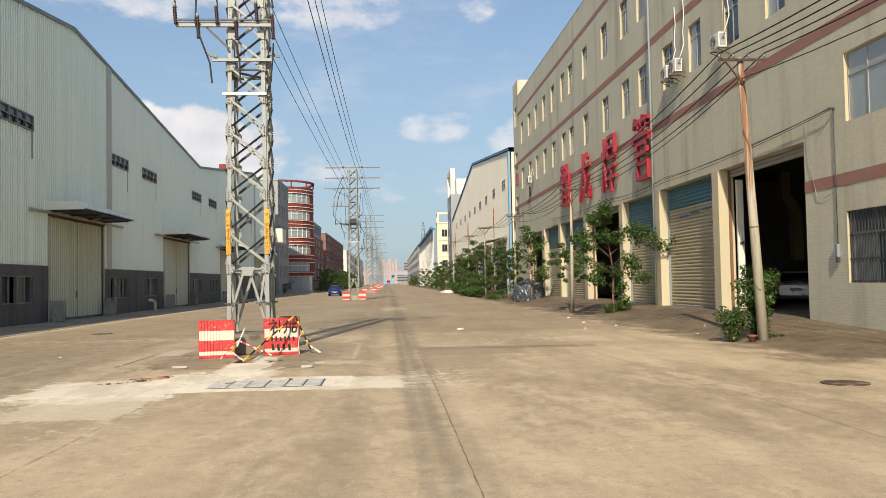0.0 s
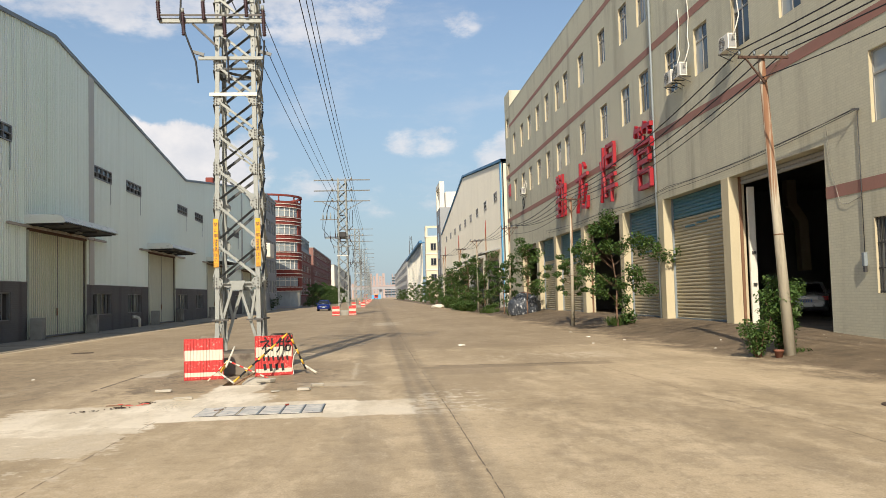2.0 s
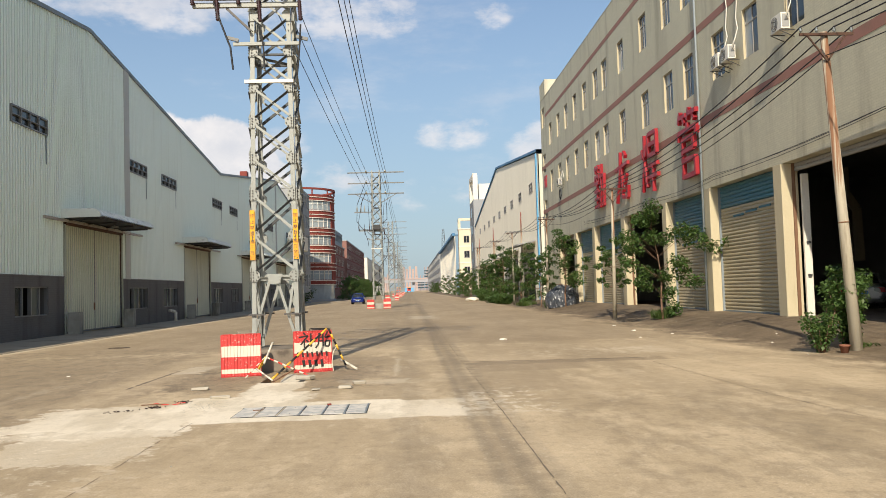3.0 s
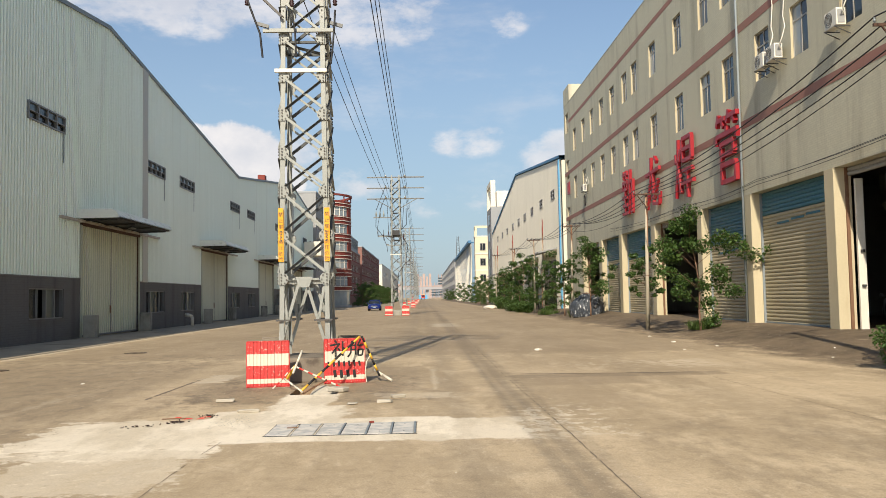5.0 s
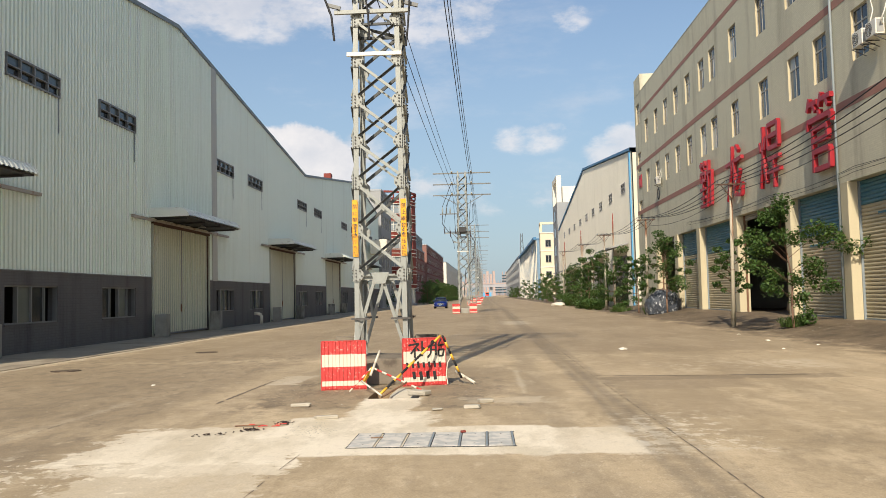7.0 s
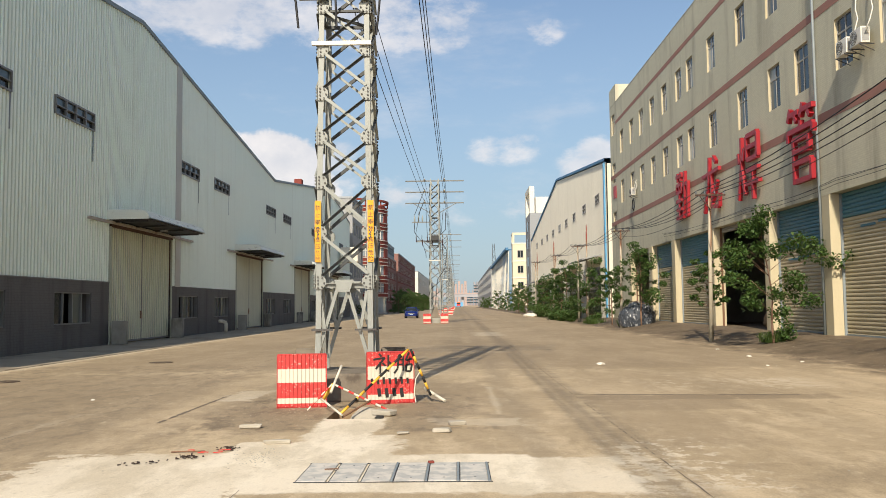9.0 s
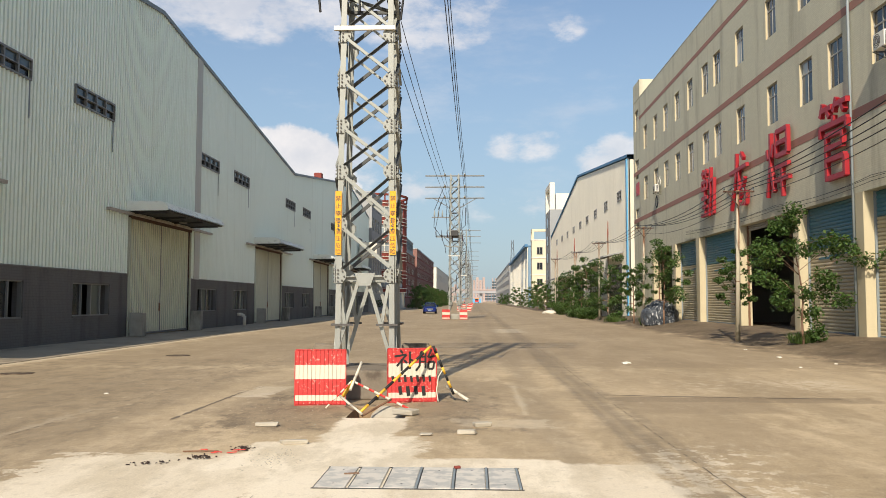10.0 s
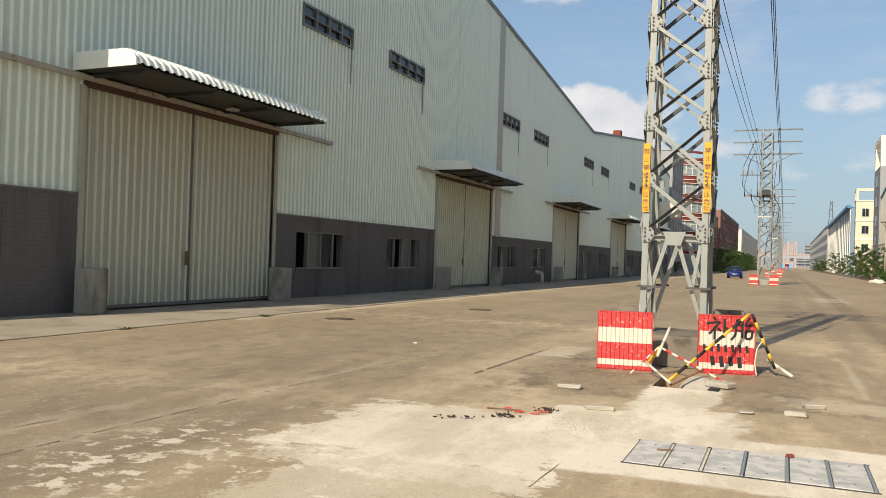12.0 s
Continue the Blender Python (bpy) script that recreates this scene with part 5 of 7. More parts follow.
def build_mast_fittings():
    """Cable terminations, name plates and concrete footing of the first mast."""
    kit = thing("cable_termination", "cross bars with brown insulators and hanging black cables", "cable termination", (MAST[0], MAST[1], 6.95), group="")
    x0, y0 = MAST[0], MAST[1]
    bm = B()
    bar(bm, (-1.70, -0.60, 1.30), (0.72, -0.60, 1.30), 0.09, 0.105)
    part("cross_bar", bm, GALV, kit, "broad galvanised bar")
    bm = B()
    bar(bm, (-1.68, -0.70, 1.40), (0.75, -0.70, 1.40), 0.04, 0.04)
    part("upper_bar", bm, BOLT, kit)
    bm = B()
    bar(bm, (-0.82, -0.56, 0.42), (0.66, -0.56, 0.42), 0.07, 0.075)
    part("cross_bar", bm, GALV, kit)
    bm = B()
    bar(bm, (-0.585, -0.53, -0.43), (0.51, -0.53, -0.43), 0.06, 0.075)
    part("cross_bar", bm, WINDOW_WHITE, kit, "pale cross bar")
    bm = B()
    bar(bm, (-0.95, -0.58, 1.24), (-0.42, -0.56, 0.72), 0.06, 0.05)
    part("strut", bm, BOLT, kit)
    ribs = tuple((k / 22, 0.054 if k % 2 else 0.030) for k in range(23))
    for x, lo, hi in ((-1.68, 1.28, 1.72), (-1.12, 0.92, 1.46), (-0.66, 1.28, 1.72), (-0.18, 0.88, 1.36), (0.32, 1.36, 1.80), (0.72, 0.90, 1.52)):
        bm = B()
        lathe(bm, (x, -0.70, lo), (x - 0.03, -0.70, hi), ribs, 10)
        ins = part("insulator", bm, PORCELAIN, kit, "ribbed brown insulator")
        bm = B()
        rod(bm, (x - 0.03, -0.70, hi), (x - 0.04, -0.70, hi + 0.10), 0.04)
        part("cap", bm, GALV, ins)
    for pts in ([(-1.18, -0.7, 1.9), (-1.20, -0.72, 1.3), (-1.05, -0.72, 0.85), (-0.85, -0.72, 0.3), (-0.80, -0.72, -0.2)], [(-0.18, -0.72, 0.78), (-0.12, -0.72, 0.3), (-0.10, -0.72, -0.2)], [(0.72, -0.72, 0.8), (0.70, -0.72, 0.45), (0.66, -0.72, 0.0), (0.62, -0.72, -0.35)],
                [(-1.68, -0.7, 1.72), (-1.74, -0.7, 2.1), (-1.3, -0.5, 4.4)], [(-0.66, -0.7, 1.72), (-0.70, -0.7, 2.2), (-0.8, -0.4, 4.4)], [(0.72, -0.7, 1.7), (0.62, -0.72, 2.3), (0.8, -0.4, 4.4)]):
        wire("cable", pts, 0.022, CABLE, kit, "black cable")
    for x in (-0.95, 0.60):
        bm = B()
        bar(bm, (x, -0.62, 0.56), (x + 0.26, -0.60, 0.49), 0.06, 0.07)
        part("clamp", bm, ARM_STEEL, kit)
    # yellow warning plates on the two front legs
    for x in (-0.475, 0.485):
        plate = solid("warning_sign", boxed(-0.055, 0.055, -0.008, 0.0, 0, 1.12), YELLOW_PLATE, "narrow upright yellow warning plate with dark lettering", "sign", "warning signs on the pylon", at=pose(x0 + x, y0 - 0.535, 2.48, 0.55))
        for n, (word, z) in enumerate((("禁", 0.94), ("止", 0.81), ("攀", 0.68), ("登", 0.55), ("高", 0.36), ("压", 0.24), ("危", 0.12), ("险", 0.01))):
            text = bpy.data.curves.new("lettering", "FONT")
            text.body, text.size, text.extrude, text.align_x = word, 0.10, 0.001, "CENTER"
            text.materials.append(DARK_STEEL)
            ob = new("lettering", text)
            ob.parent = plate
            ob.matrix_basis = pose(0, -0.0095, z + 0.01, 90)
        bm = B()
        for k in range(3):
            rod(bm, (0, -0.008, 0.455 + 0.04 * k), (0, -0.02, 0.455 + 0.04 * k), 0.014, n=8)
        part("bolt", bm, BOLT, plate)
    # concrete footing
    bm = B()
    box(bm, -0.80, 0.80, -0.80, 0.80, 0.0, 0.50)
    bevelled(bm, 0.04)
    solid("mast_footing", bm, FOOTING, "grey concrete footing block between the pylon legs", "footing", kind="structure", at=pose(x0, y0, 0))

    return kit


termination = build_mast_fittings()
for x, y in NEXT[:3]:
    copy_thing(termination, pose(x, y, 6.2))


# Red and white guard panels round the mast
def build_guard_panel(at, turn, scrawl=False, group="guard panels", plain=False):
    panel = thing("road_barrier", "ribbed red and white barrier panel with black spray-painted scrawl" if scrawl else "ribbed red and white barrier panel with worn paint", "barrier", at, turn, group)
    w, h = 0.80, 0.88
    for lo, hi, m, name in ((0.02, 0.075, RED_PAINT, "red_band"), (0.075, 0.165, WHITE_PAINT, "white_band"), (0.165, 0.42, RED_PAINT, "red_band"), (0.42, 0.645, WHITE_PAINT, "white_band"), (0.645, h, RED_PAINT, "red_band")):
        bm = B()
        n = 12
        p = w / n
        for k in range(n):
            x = -w / 2 + k * p
            low = [bm.verts.new((x + s, d, lo)) for s, d in ((0, 0.0), (p * 0.84, 0.0), (p * 0.90, 0.014), (p * 0.96, 0.014), (p, 0.0))]
            top = [bm.verts.new((v.co.x, v.co.y, hi)) for v in low]
            for i in range(4):
                bm.faces.new((low[i], low[i + 1], top[i + 1], top[i]))
        part(name, mesh_of(name, bm, m, True), m, panel)
    bm = B()
    box(bm, -w / 2, w / 2, 0.018, 0.09, 0.0, h)
    box(bm, -w / 2 - 0.012, -w / 2, -0.01, 0.10, 0.0, h)
    box(bm, w / 2, w / 2 + 0.012, -0.01, 0.10, 0.0, h)
    box(bm, -w / 2, w / 2, -0.006, 0.10, h, h + 0.014)
    part("backing", bm, RED_PAINT, panel)
    if scrawl:
        def stroke(points, width=0.034):
            bm = B()
            for (u0, v0), (u1, v1) in zip(points, points[1:]):
                bar(bm, (u0 - w / 2, -0.004, v0), (u1 - w / 2, -0.004, v1), width, 0.004, (0, -1, 0))
            part("stroke", bm, BLACK_PAINT, panel, "black sprayed stroke")
        # two brushed characters above
        stroke([(0.20, 0.86), (0.24, 0.81)])
        stroke([(0.10, 0.76), (0.30, 0.79), (0.14, 0.60)])
        stroke([(0.22, 0.72), (0.22, 0.52)])
        stroke([(0.26, 0.70), (0.31, 0.65)])
        stroke([(0.36, 0.84), (0.36, 0.55)])
        stroke([(0.36, 0.72), (0.44, 0.66)])
        stroke([(0.54, 0.83), (0.52, 0.60), (0.46, 0.52)])
        stroke([(0.54, 0.83), (0.62, 0.83), (0.62, 0.56)])
        stroke([(0.54, 0.75), (0.62, 0.75)], 0.026)
        stroke([(0.53, 0.67), (0.62, 0.67)], 0.026)
        stroke([(0.72, 0.87), (0.66, 0.74), (0.78, 0.76)])
        stroke([(0.67, 0.66), (0.77, 0.67), (0.75, 0.55), (0.67, 0.55), (0.67, 0.66)])
        # the number below stays plain bars
        for k in range(7):
            x = 0.07 + k * 0.103
            stroke([(x, 0.44 + 0.008 * (k % 3)), (x + 0.012, 0.34)], 0.04)
        for k in range(4):
            x = 0.19 + k * 0.13
            stroke([(x, 0.27), (x + 0.02, 0.13 - 0.02 * (k % 2))], 0.06)
    return panel


build_guard_panel((-4.175, 19.58, 0), 8.0)
build_guard_panel((-2.73, 20.05, 0), 13.0, True)


def build_corner_guard(at, turn, group):
    g = thing("corner_guard", "rough grey concrete guard block behind the pylon", "barrier", at, turn, group)
    part("block", bevelled(boxed(-0.28, 0.28, -0.06, 0.06, 0, 0.80), 0.012, 1), FOOTING, g)
    part("cap", boxed(-0.26, 0.26, -0.05, 0.05, 0.802, 0.825), FOOTING, g, "crumbling top")
    return g


build_corner_guard((-4.62, 22.75, 0), 2, "rear guard blocks")
build_corner_guard((-2.88, 22.95, 0), -3, "rear guard blocks")
for x, y in NEXT[:6]:
    for dx in (-0.72, 0.78):
        build_guard_panel((x + dx * 1.05, y - 1.05, 0), 0, group="far guard panels").scale = (0.86, 1, 1.0)
    solid("mast_footing", bevelled(boxed(-0.8, 0.8, -0.8, 0.8, 0, 0.5), 0.04), BOLLARD, "grey concrete footing block between the pylon legs", "footing", kind="structure", at=pose(x, y, 0))


def build_barrier_junk():
    """The pit, the poles and tape in front of the mast, rubble and trench covers."""
    bm = B()
    x0, x1, y0, y1 = -3.55, -2.7, 18.2, 19.4
    v = {}
    for k, (x, y) in enumerate(((x0, y0), (x1, y0), (x1, y1), (x0, y1))):
        v[k] = (bm.verts.new((x, y, 0.0)), bm.verts.new((x * 0.98 - 0.06, y + (0.05 if k < 2 else -0.05), -0.55)))
    for k in range(4):
        bm.faces.new((v[k][0], v[(k + 1) % 4][0], v[(k + 1) % 4][1], v[k][1]))
    bm.faces.new([v[k][1] for k in range(4)])
    solid("pit", bm, EARTH, "open pit of bare earth in the concrete", "pit", kind="structure")
    bm = B()
    bmesh.ops.create_icosphere(bm, subdivisions=2, radius=0.30)
    rng = random.Random(3)
    for vert in bm.verts:
        vert.co = Vector((vert.co.x * 1.1, vert.co.y * 0.8, vert.co.z * 0.85)) * rng.uniform(0.88, 1.08)
    solid("boulder", bm, RUBBLE, "pale lump of rubble lying in the pit", "rubble", at=pose(-2.98, 18.9, -0.16))

    def striped(p, q, r, first, second, n, label, category="warning pole"):
        """A pole in alternating bands."""
        pole = thing("warning_pole", label, category, p, group="poles round the pit")
        for k in range(n):
            a, b = Vector(p).lerp(Vector(q), k / n) - Vector(p), Vector(p).lerp(Vector(q), (k + 1) / n) - Vector(p)
            bm = B()
            rod(bm, a, b, r, n=8)
            part("stripe", bm, first if k % 2 == 0 else second, pole)
        return pole
    striped((-3.42, 18.75, 0.0), (-2.42, 19.95, 0.93), 0.022, TAPE_YELLOW, BLACK_PAINT, 9, "leaning pole banded in yellow and black")
    striped((-2.38, 19.98, 0.93), (-2.05, 20.25, 0.12), 0.022, BLACK_PAINT, TAPE_YELLOW, 7, "pole banded in black and yellow, propped against a panel")
    striped((-3.60, 19.25, 0.42), (-2.60, 18.72, 0.03), 0.018, WHITE_PAINT, TAPE_RED, 11, "slack strip banded in red and white")
    striped((-3.78, 19.35, 0.16), (-3.60, 19.25, 0.42), 0.03, TAPE_YELLOW, TAPE_YELLOW, 2, "short yellow stick leaning at the pit")
    striped((-2.17, 20.5, 0.22), (-1.80, 20.15, 0.03), 0.028, WHITE_PAINT, WHITE_PAINT, 2, "white pole lying on the ground")
    striped((-3.62, 19.1, 0.30), (-3.50, 19.5, 0.70), 0.022, WHITE_PAINT, WHITE_PAINT, 2, "white stick leaning at the pit")
    striped((-4.0, 19.1, 0.02), (-3.62, 19.25, 0.42), 0.014, WHITE_PAINT, TAPE_RED, 7, "thin red and white stick")
    striped((-3.80, 19.2, 0.2), (-3.36, 18.5, 0.02), 0.018, WHITE_PAINT, WHITE_PAINT, 2, "white stick fallen towards the pit")
    striped((-3.36, 18.55, -0.02), (-2.95, 18.8, 0.2), 0.016, RUSTY, RUSTY, 2, "rusty reinforcing bar sticking out of the pit")
    wire("warning_tape", [(-2.22, 20.12, 0.55), (-2.30, 20.1, 0.42), (-2.33, 20.1, 0.2), (-2.30, 20.05, 0.02)], 0.01, WHITE_PAINT, None, "limp strip of white tape hanging down", "tape")
    # broken slabs and rubble
    for x, y, a, b, c, t in ((-4.48, 17.35, 0.30, 0.11, 0.05, 5), (-3.82, 16.05, 0.30, 0.13, 0.04, 12), (-1.80, 16.85, 0.23, 0.14, 0.05, -12), (-1.60, 17.5, 0.21, 0.14, 0.055, 20), (-2.30, 16.7, 0.16, 0.1, 0.03, 10), (-2.7, 18.55, 0.34, 0.2, 0.08, -30)):
        bm = B()
        box(bm, -a / 2, a / 2, -b / 2, b / 2, 0, c)
        for vert in bm.verts:
            vert.co += Vector((rng.uniform(-1, 1) * 0.025, rng.uniform(-1, 1) * 0.018, rng.uniform(-1, 1) * 0.008))
        bevelled(bm, 0.012, 1)
        solid("concrete_slab", bm, RUBBLE, "loose broken slab of pale concrete on the road", "rubble", "loose slabs", at=pose(x, y, 0.004, 0, 0, t))
    bm = B()
    for k in range(150):
        x, y = rng.gauss(-3.85, 0.16), rng.gauss(15.2, 0.28)
        r = rng.uniform(0.002, 0.006)
        box(bm, x - r * rng.uniform(0.7, 2), x + r, y - r, y + r * rng.uniform(0.7, 1.6), 0.001, 0.001 + r)
    for k in range(55):
        x, y = rng.uniform(-5.2, -1.6), rng.uniform(18.6, 20.4)
        r = rng.uniform(0.003, 0.007)
        if not (-3.65 < x < -2.6 and y < 19.5):
            box(bm, x - r, x + r, y - r, y + r, 0.002, 0.002 + r)
    for k in range(130):
        x, y = rng.uniform(5.5, 11.8), rng.uniform(19.0, 48.0)
        r = rng.uniform(0.004, 0.013)
        z = ground_height(x, y)
        box(bm, x - r, x + r, y - r, y + r, z, z + r)
    for k in range(90):
        x, y = rng.uniform(-13.5, 5.5), rng.uniform(8.0, 40.0)
        r = rng.uniform(0.003, 0.008)
        box(bm, x - r, x + r, y - r, y + r, 0.0, r)
    solid("gravel", bm, RUBBLE, "crumbs of broken concrete", "gravel", kind="stuff")
    # scorched scraps
    bm = B()
    for cx, cy, sx, sy, count in ((-4.63, 15.12, 0.08, 0.05, 36), (-4.31, 15.64, 0.07, 0.07, 34), (-4.95, 14.85, 0.10, 0.05, 12), (-5.13, 14.68, 0.06, 0.05, 6)):
        for k in range(count):
            p = Vector((rng.gauss(cx, sx), rng.gauss(cy, sy), 0.008 + 0.012 * rng.random()))
            d = Vector((rng.uniform(-1, 1), rng.uniform(-0.7, 0.7), rng.uniform(-0.1, 0.2))).normalized() * rng.uniform(0.010, 0.045)
            bar(bm, p, p + d, rng.uniform(0.005, 0.020), rng.uniform(0.004, 0.012))
    solid("burnt_scraps", bm, LITTER, "scatter of burnt black scraps on the road", "litter", kind="stuff")
    bm = B()
    for k in range(6):
        p = Vector((-4.46 + rng.gauss(0, 0.12), 15.40 + rng.gauss(0, 0.06), 0.014))
        bar(bm, p, p + Vector((rng.uniform(-0.15, 0.15), rng.uniform(-0.05, 0.05), 0.004)), 0.016, 0.008)
    solid("red_scraps", bm, TAPE_RED, "scraps of red plastic among burnt litter", "litter", kind="stuff")
    wire("stick", [(-4.92, 15.43, 0.012), (-4.72, 15.42, 0.02), (-4.54, 15.48, 0.012)], 0.008, RUSTY, None, "thin brown stick in the litter", "stick")
    # trench covers: six plates in a frame
    cover = thing("trench_cover", "row of six grey steel trench covers set in pale concrete", "trench cover", (-2.21, 14.22, 0))
    xs = [-0.94, -0.62, -0.31, 0.0, 0.33, 0.64, 0.94]
    bm = B()
    for lo, hi in ((-0.470, -0.464), (0.464, 0.470)):
        box(bm, -0.955, 0.955, lo, hi, 0.001, 0.010)
    for x in xs:
        box(bm, x - 0.004, x + 0.004, -0.464, 0.464, 0.001, 0.009)
    part("joint", bm, DARK_STEEL, cover, "dark joints round the plates")
    for x in xs[3:]:
        part("angle_edge", boxed(x - 0.026, x - 0.005, -0.46, 0.46, 0.002, 0.018), PIPE_GREY, cover, "raised blue-grey steel edge")
    for a, b in zip(xs, xs[1:]):
        bm = B()
        box(bm, a + 0.006, b - 0.030, -0.46, 0.46, 0.002, 0.014)
        plate = part("plate", bevelled(bm, 0.004, 1), COVER_STEEL, cover)
        bm = B()
        for y in (-0.3, 0.3):
            rod(bm, ((a + b) / 2, y, 0.012), ((a + b) / 2, y, 0.016), 0.009, n=8)
        part("lifting_eye", bm, DARK_STEEL, plate)
    solid("brick", bevelled(boxed(-0.03, 0.03, -0.02, 0.02, 0, 0.025), 0.004, 1), RED_BRICK, "broken piece of red brick on a trench cover", "brick", at=pose(-1.87, 14.62, 0.017, 0, 0, 20))
    bm = B()
    bar(bm, (-0.07, 0, 0.006), (0.07, 0.03, 0.006), 0.02, 0.01)
    solid("wood_chip", bm, BARK, "splinter of dark wood lying on a trench cover", "litter", at=pose(-2.88, 14.3, 0.017))
    # round manhole covers
    first = None
    for x, y in ((6.95, 12.25), (-12.14, 24.9), (-10.7, 31.2)):
        bm = B()
        lathe(bm, (0, 0, 0.001), (0, 0, 0.012), ((0, 0.36), (0.9, 0.36), (1, 0.33)), 28)
        if first is None:
            first = solid("manhole_cover", bm, IRON, "round dark iron manhole cover in the road", "manhole cover", "manhole covers", at=pose(x, y, 0.0))
        else:
            bm.free()
            copy_thing(first, pose(x, y, 0.0))
    # crumpled clear bag and small litter
    for x, y, s in ((2.38, 28.8, 0.10), (8.0, 29.0, 0.05), (7.4, 31.5, 0.07), (6.6, 27.8, 0.035), (9.7, 25.0, 0.03), (8.9, 23.5, 0.03), (-8.3, 21.0, 0.035), (7.7, 35.5, 0.05)):
        bm = B()
        bmesh.ops.create_icosphere(bm, subdivisions=2, radius=s)
        for vert in bm.verts:
            vert.co = Vector((vert.co.x * 1.3, vert.co.y, abs(vert.co.z) * 0.6)) * rng.uniform(0.6, 1.2)
        solid("crumpled_bag", bm, WINDOW_WHITE, "small crumpled white plastic litter on the road", "litter", "litter", at=pose(x, y, ground_height(x, y)))


build_barrier_junk()


# Concrete service poles along the factory
def build_service_pole(base, top, arm_turn=0.0, arm=0.62, thick=0.10, group="service poles"):
    dx, dy, h = top[0] - base[0], top[1] - base[1], top[2] - base[2]
    pole = thing("utility_pole", "slim leaning concrete pole with rust stains and cross arm", "utility pole", base, group=group)
    bm = B()
    rod(bm, (0, 0, -0.1), (dx, dy, h), thick, thick * 0.58, 16)
    part("shaft", bm, POLE_CONCRETE, pole)
    c = Vector((dx, dy, h - 0.08))
    s = Vector((math.cos(arm_turn), math.sin(arm_turn), 0))
    bm = B()
    bar(bm, c - s * arm + Vector((0, -0.12, 0)), c + s * arm + Vector((0, -0.12, 0)), 0.06, 0.06)
    arm_part = part("cross_arm", bm, RUST_DARK, pole, "rusty cross arm")
    bm = B()
    for k in (-1, 1):
        bar(bm, c + s * k * arm * 0.72 + Vector((0, -0.13, -0.03)), c + Vector((0, -0.12, -0.62)), 0.04, 0.03)
    part("brace", bm, RUST_DARK, pole)
    for k in (-0.95, -0.35, 0.3, 0.95):
        bm = B()
        lathe(bm, c + s * k * arm + Vector((0, -0.12, 0.03)), c + s * k * arm + Vector((0, -0.12, 0.19)), ((0, 0.015), (0.2, 0.015), (0.25, 0.038), (0.5, 0.036), (0.55, 0.022), (0.6, 0.034), (0.8, 0.02)), 8)
        part("insulator", bm, PIPE_GREY, arm_part)
    bm = B()
    rod(bm, (dx * 0.40, dy * 0.40, h * 0.40), (dx * 0.404, dy * 0.404, h * 0.404), thick * 0.88, thick * 0.875, 14)
    part("collar", bm, RUSTY, pole)
    return [Vector(base) + c + s * k * arm + Vector((0, -0.12, 0.17)) for k in (-0.95, -0.35, 0.3, 0.95)]


tops = [build_service_pole((9.33, 20.14, 0.0), (9.0, 20.25, 7.3), 0.0, thick=0.135)]
tops.append(build_service_pole((8.98, 40.4, 0.0), (9.0, 40.1, 6.2)))
tops.append(build_service_pole((9.13, 59.8, 0.0), (9.3, 60.3, 6.5)))
tops.append(build_service_pole((9.3, 79.7, 0.02), (9.3, 79.7, 6.85)))
tops.append(build_service_pole((9.55, 102.0, 0.02), (10.05, 102.0, 7.3)))
tops.append(build_service_pole((9.65, 123.0, 0.02), (9.65, 123.0, 7.6)))
for k in range(4):
    wire("service_line", [(tops[0][k].x + 0.9 + 0.1 * k, 0.0, 7.9 + 0.05 * k)] + [t[k] for t in tops], 0.016, CABLE, None, "sagging black service cable along the factory", "cable", sag=0.45, group="service cables")
wire("service_line", [(9.9, 0.0, 7.2), (9.0, 20.2, 6.75), (9.0, 40.1, 5.8), (9.25, 60.2, 6.1)], 0.012, CABLE, None, "thin sagging cable under the cross arms", "cable", sag=0.5, group="service cables")


# Trees, shrubs and weeds
def leaf_cloud(bm, centre, radius, count, rng, size, squash=0.8):
    for _ in range(count):
        d = Vector((rng.gauss(0, 1), rng.gauss(0, 1), rng.gauss(0, 1)))
        d = d.normalized() * radius * rng.random() ** 0.45
        c = Vector(centre) + Vector((d.x, d.y, d.z * squash))
        n = Vector((rng.gauss(0, 0.7), rng.gauss(0, 0.7), 1.0)).normalized()
        a = n.cross(Vector((rng.gauss(0, 1), rng.gauss(0, 1), 0.2))).normalized()
        b = n.cross(a)
        s = size * rng.uniform(0.6, 1.25)
        droop = Vector((0, 0, -0.25 * s))
        v = [bm.verts.new(c - a * s * 0.5), bm.verts.new(c + b * s * 0.36), bm.verts.new(c + a * s * 0.6 + droop), bm.verts.new(c - b * s * 0.36)]
        bm.faces.new((v[0], v[1], v[2]))
        bm.faces.new((v[0], v[2], v[3]))


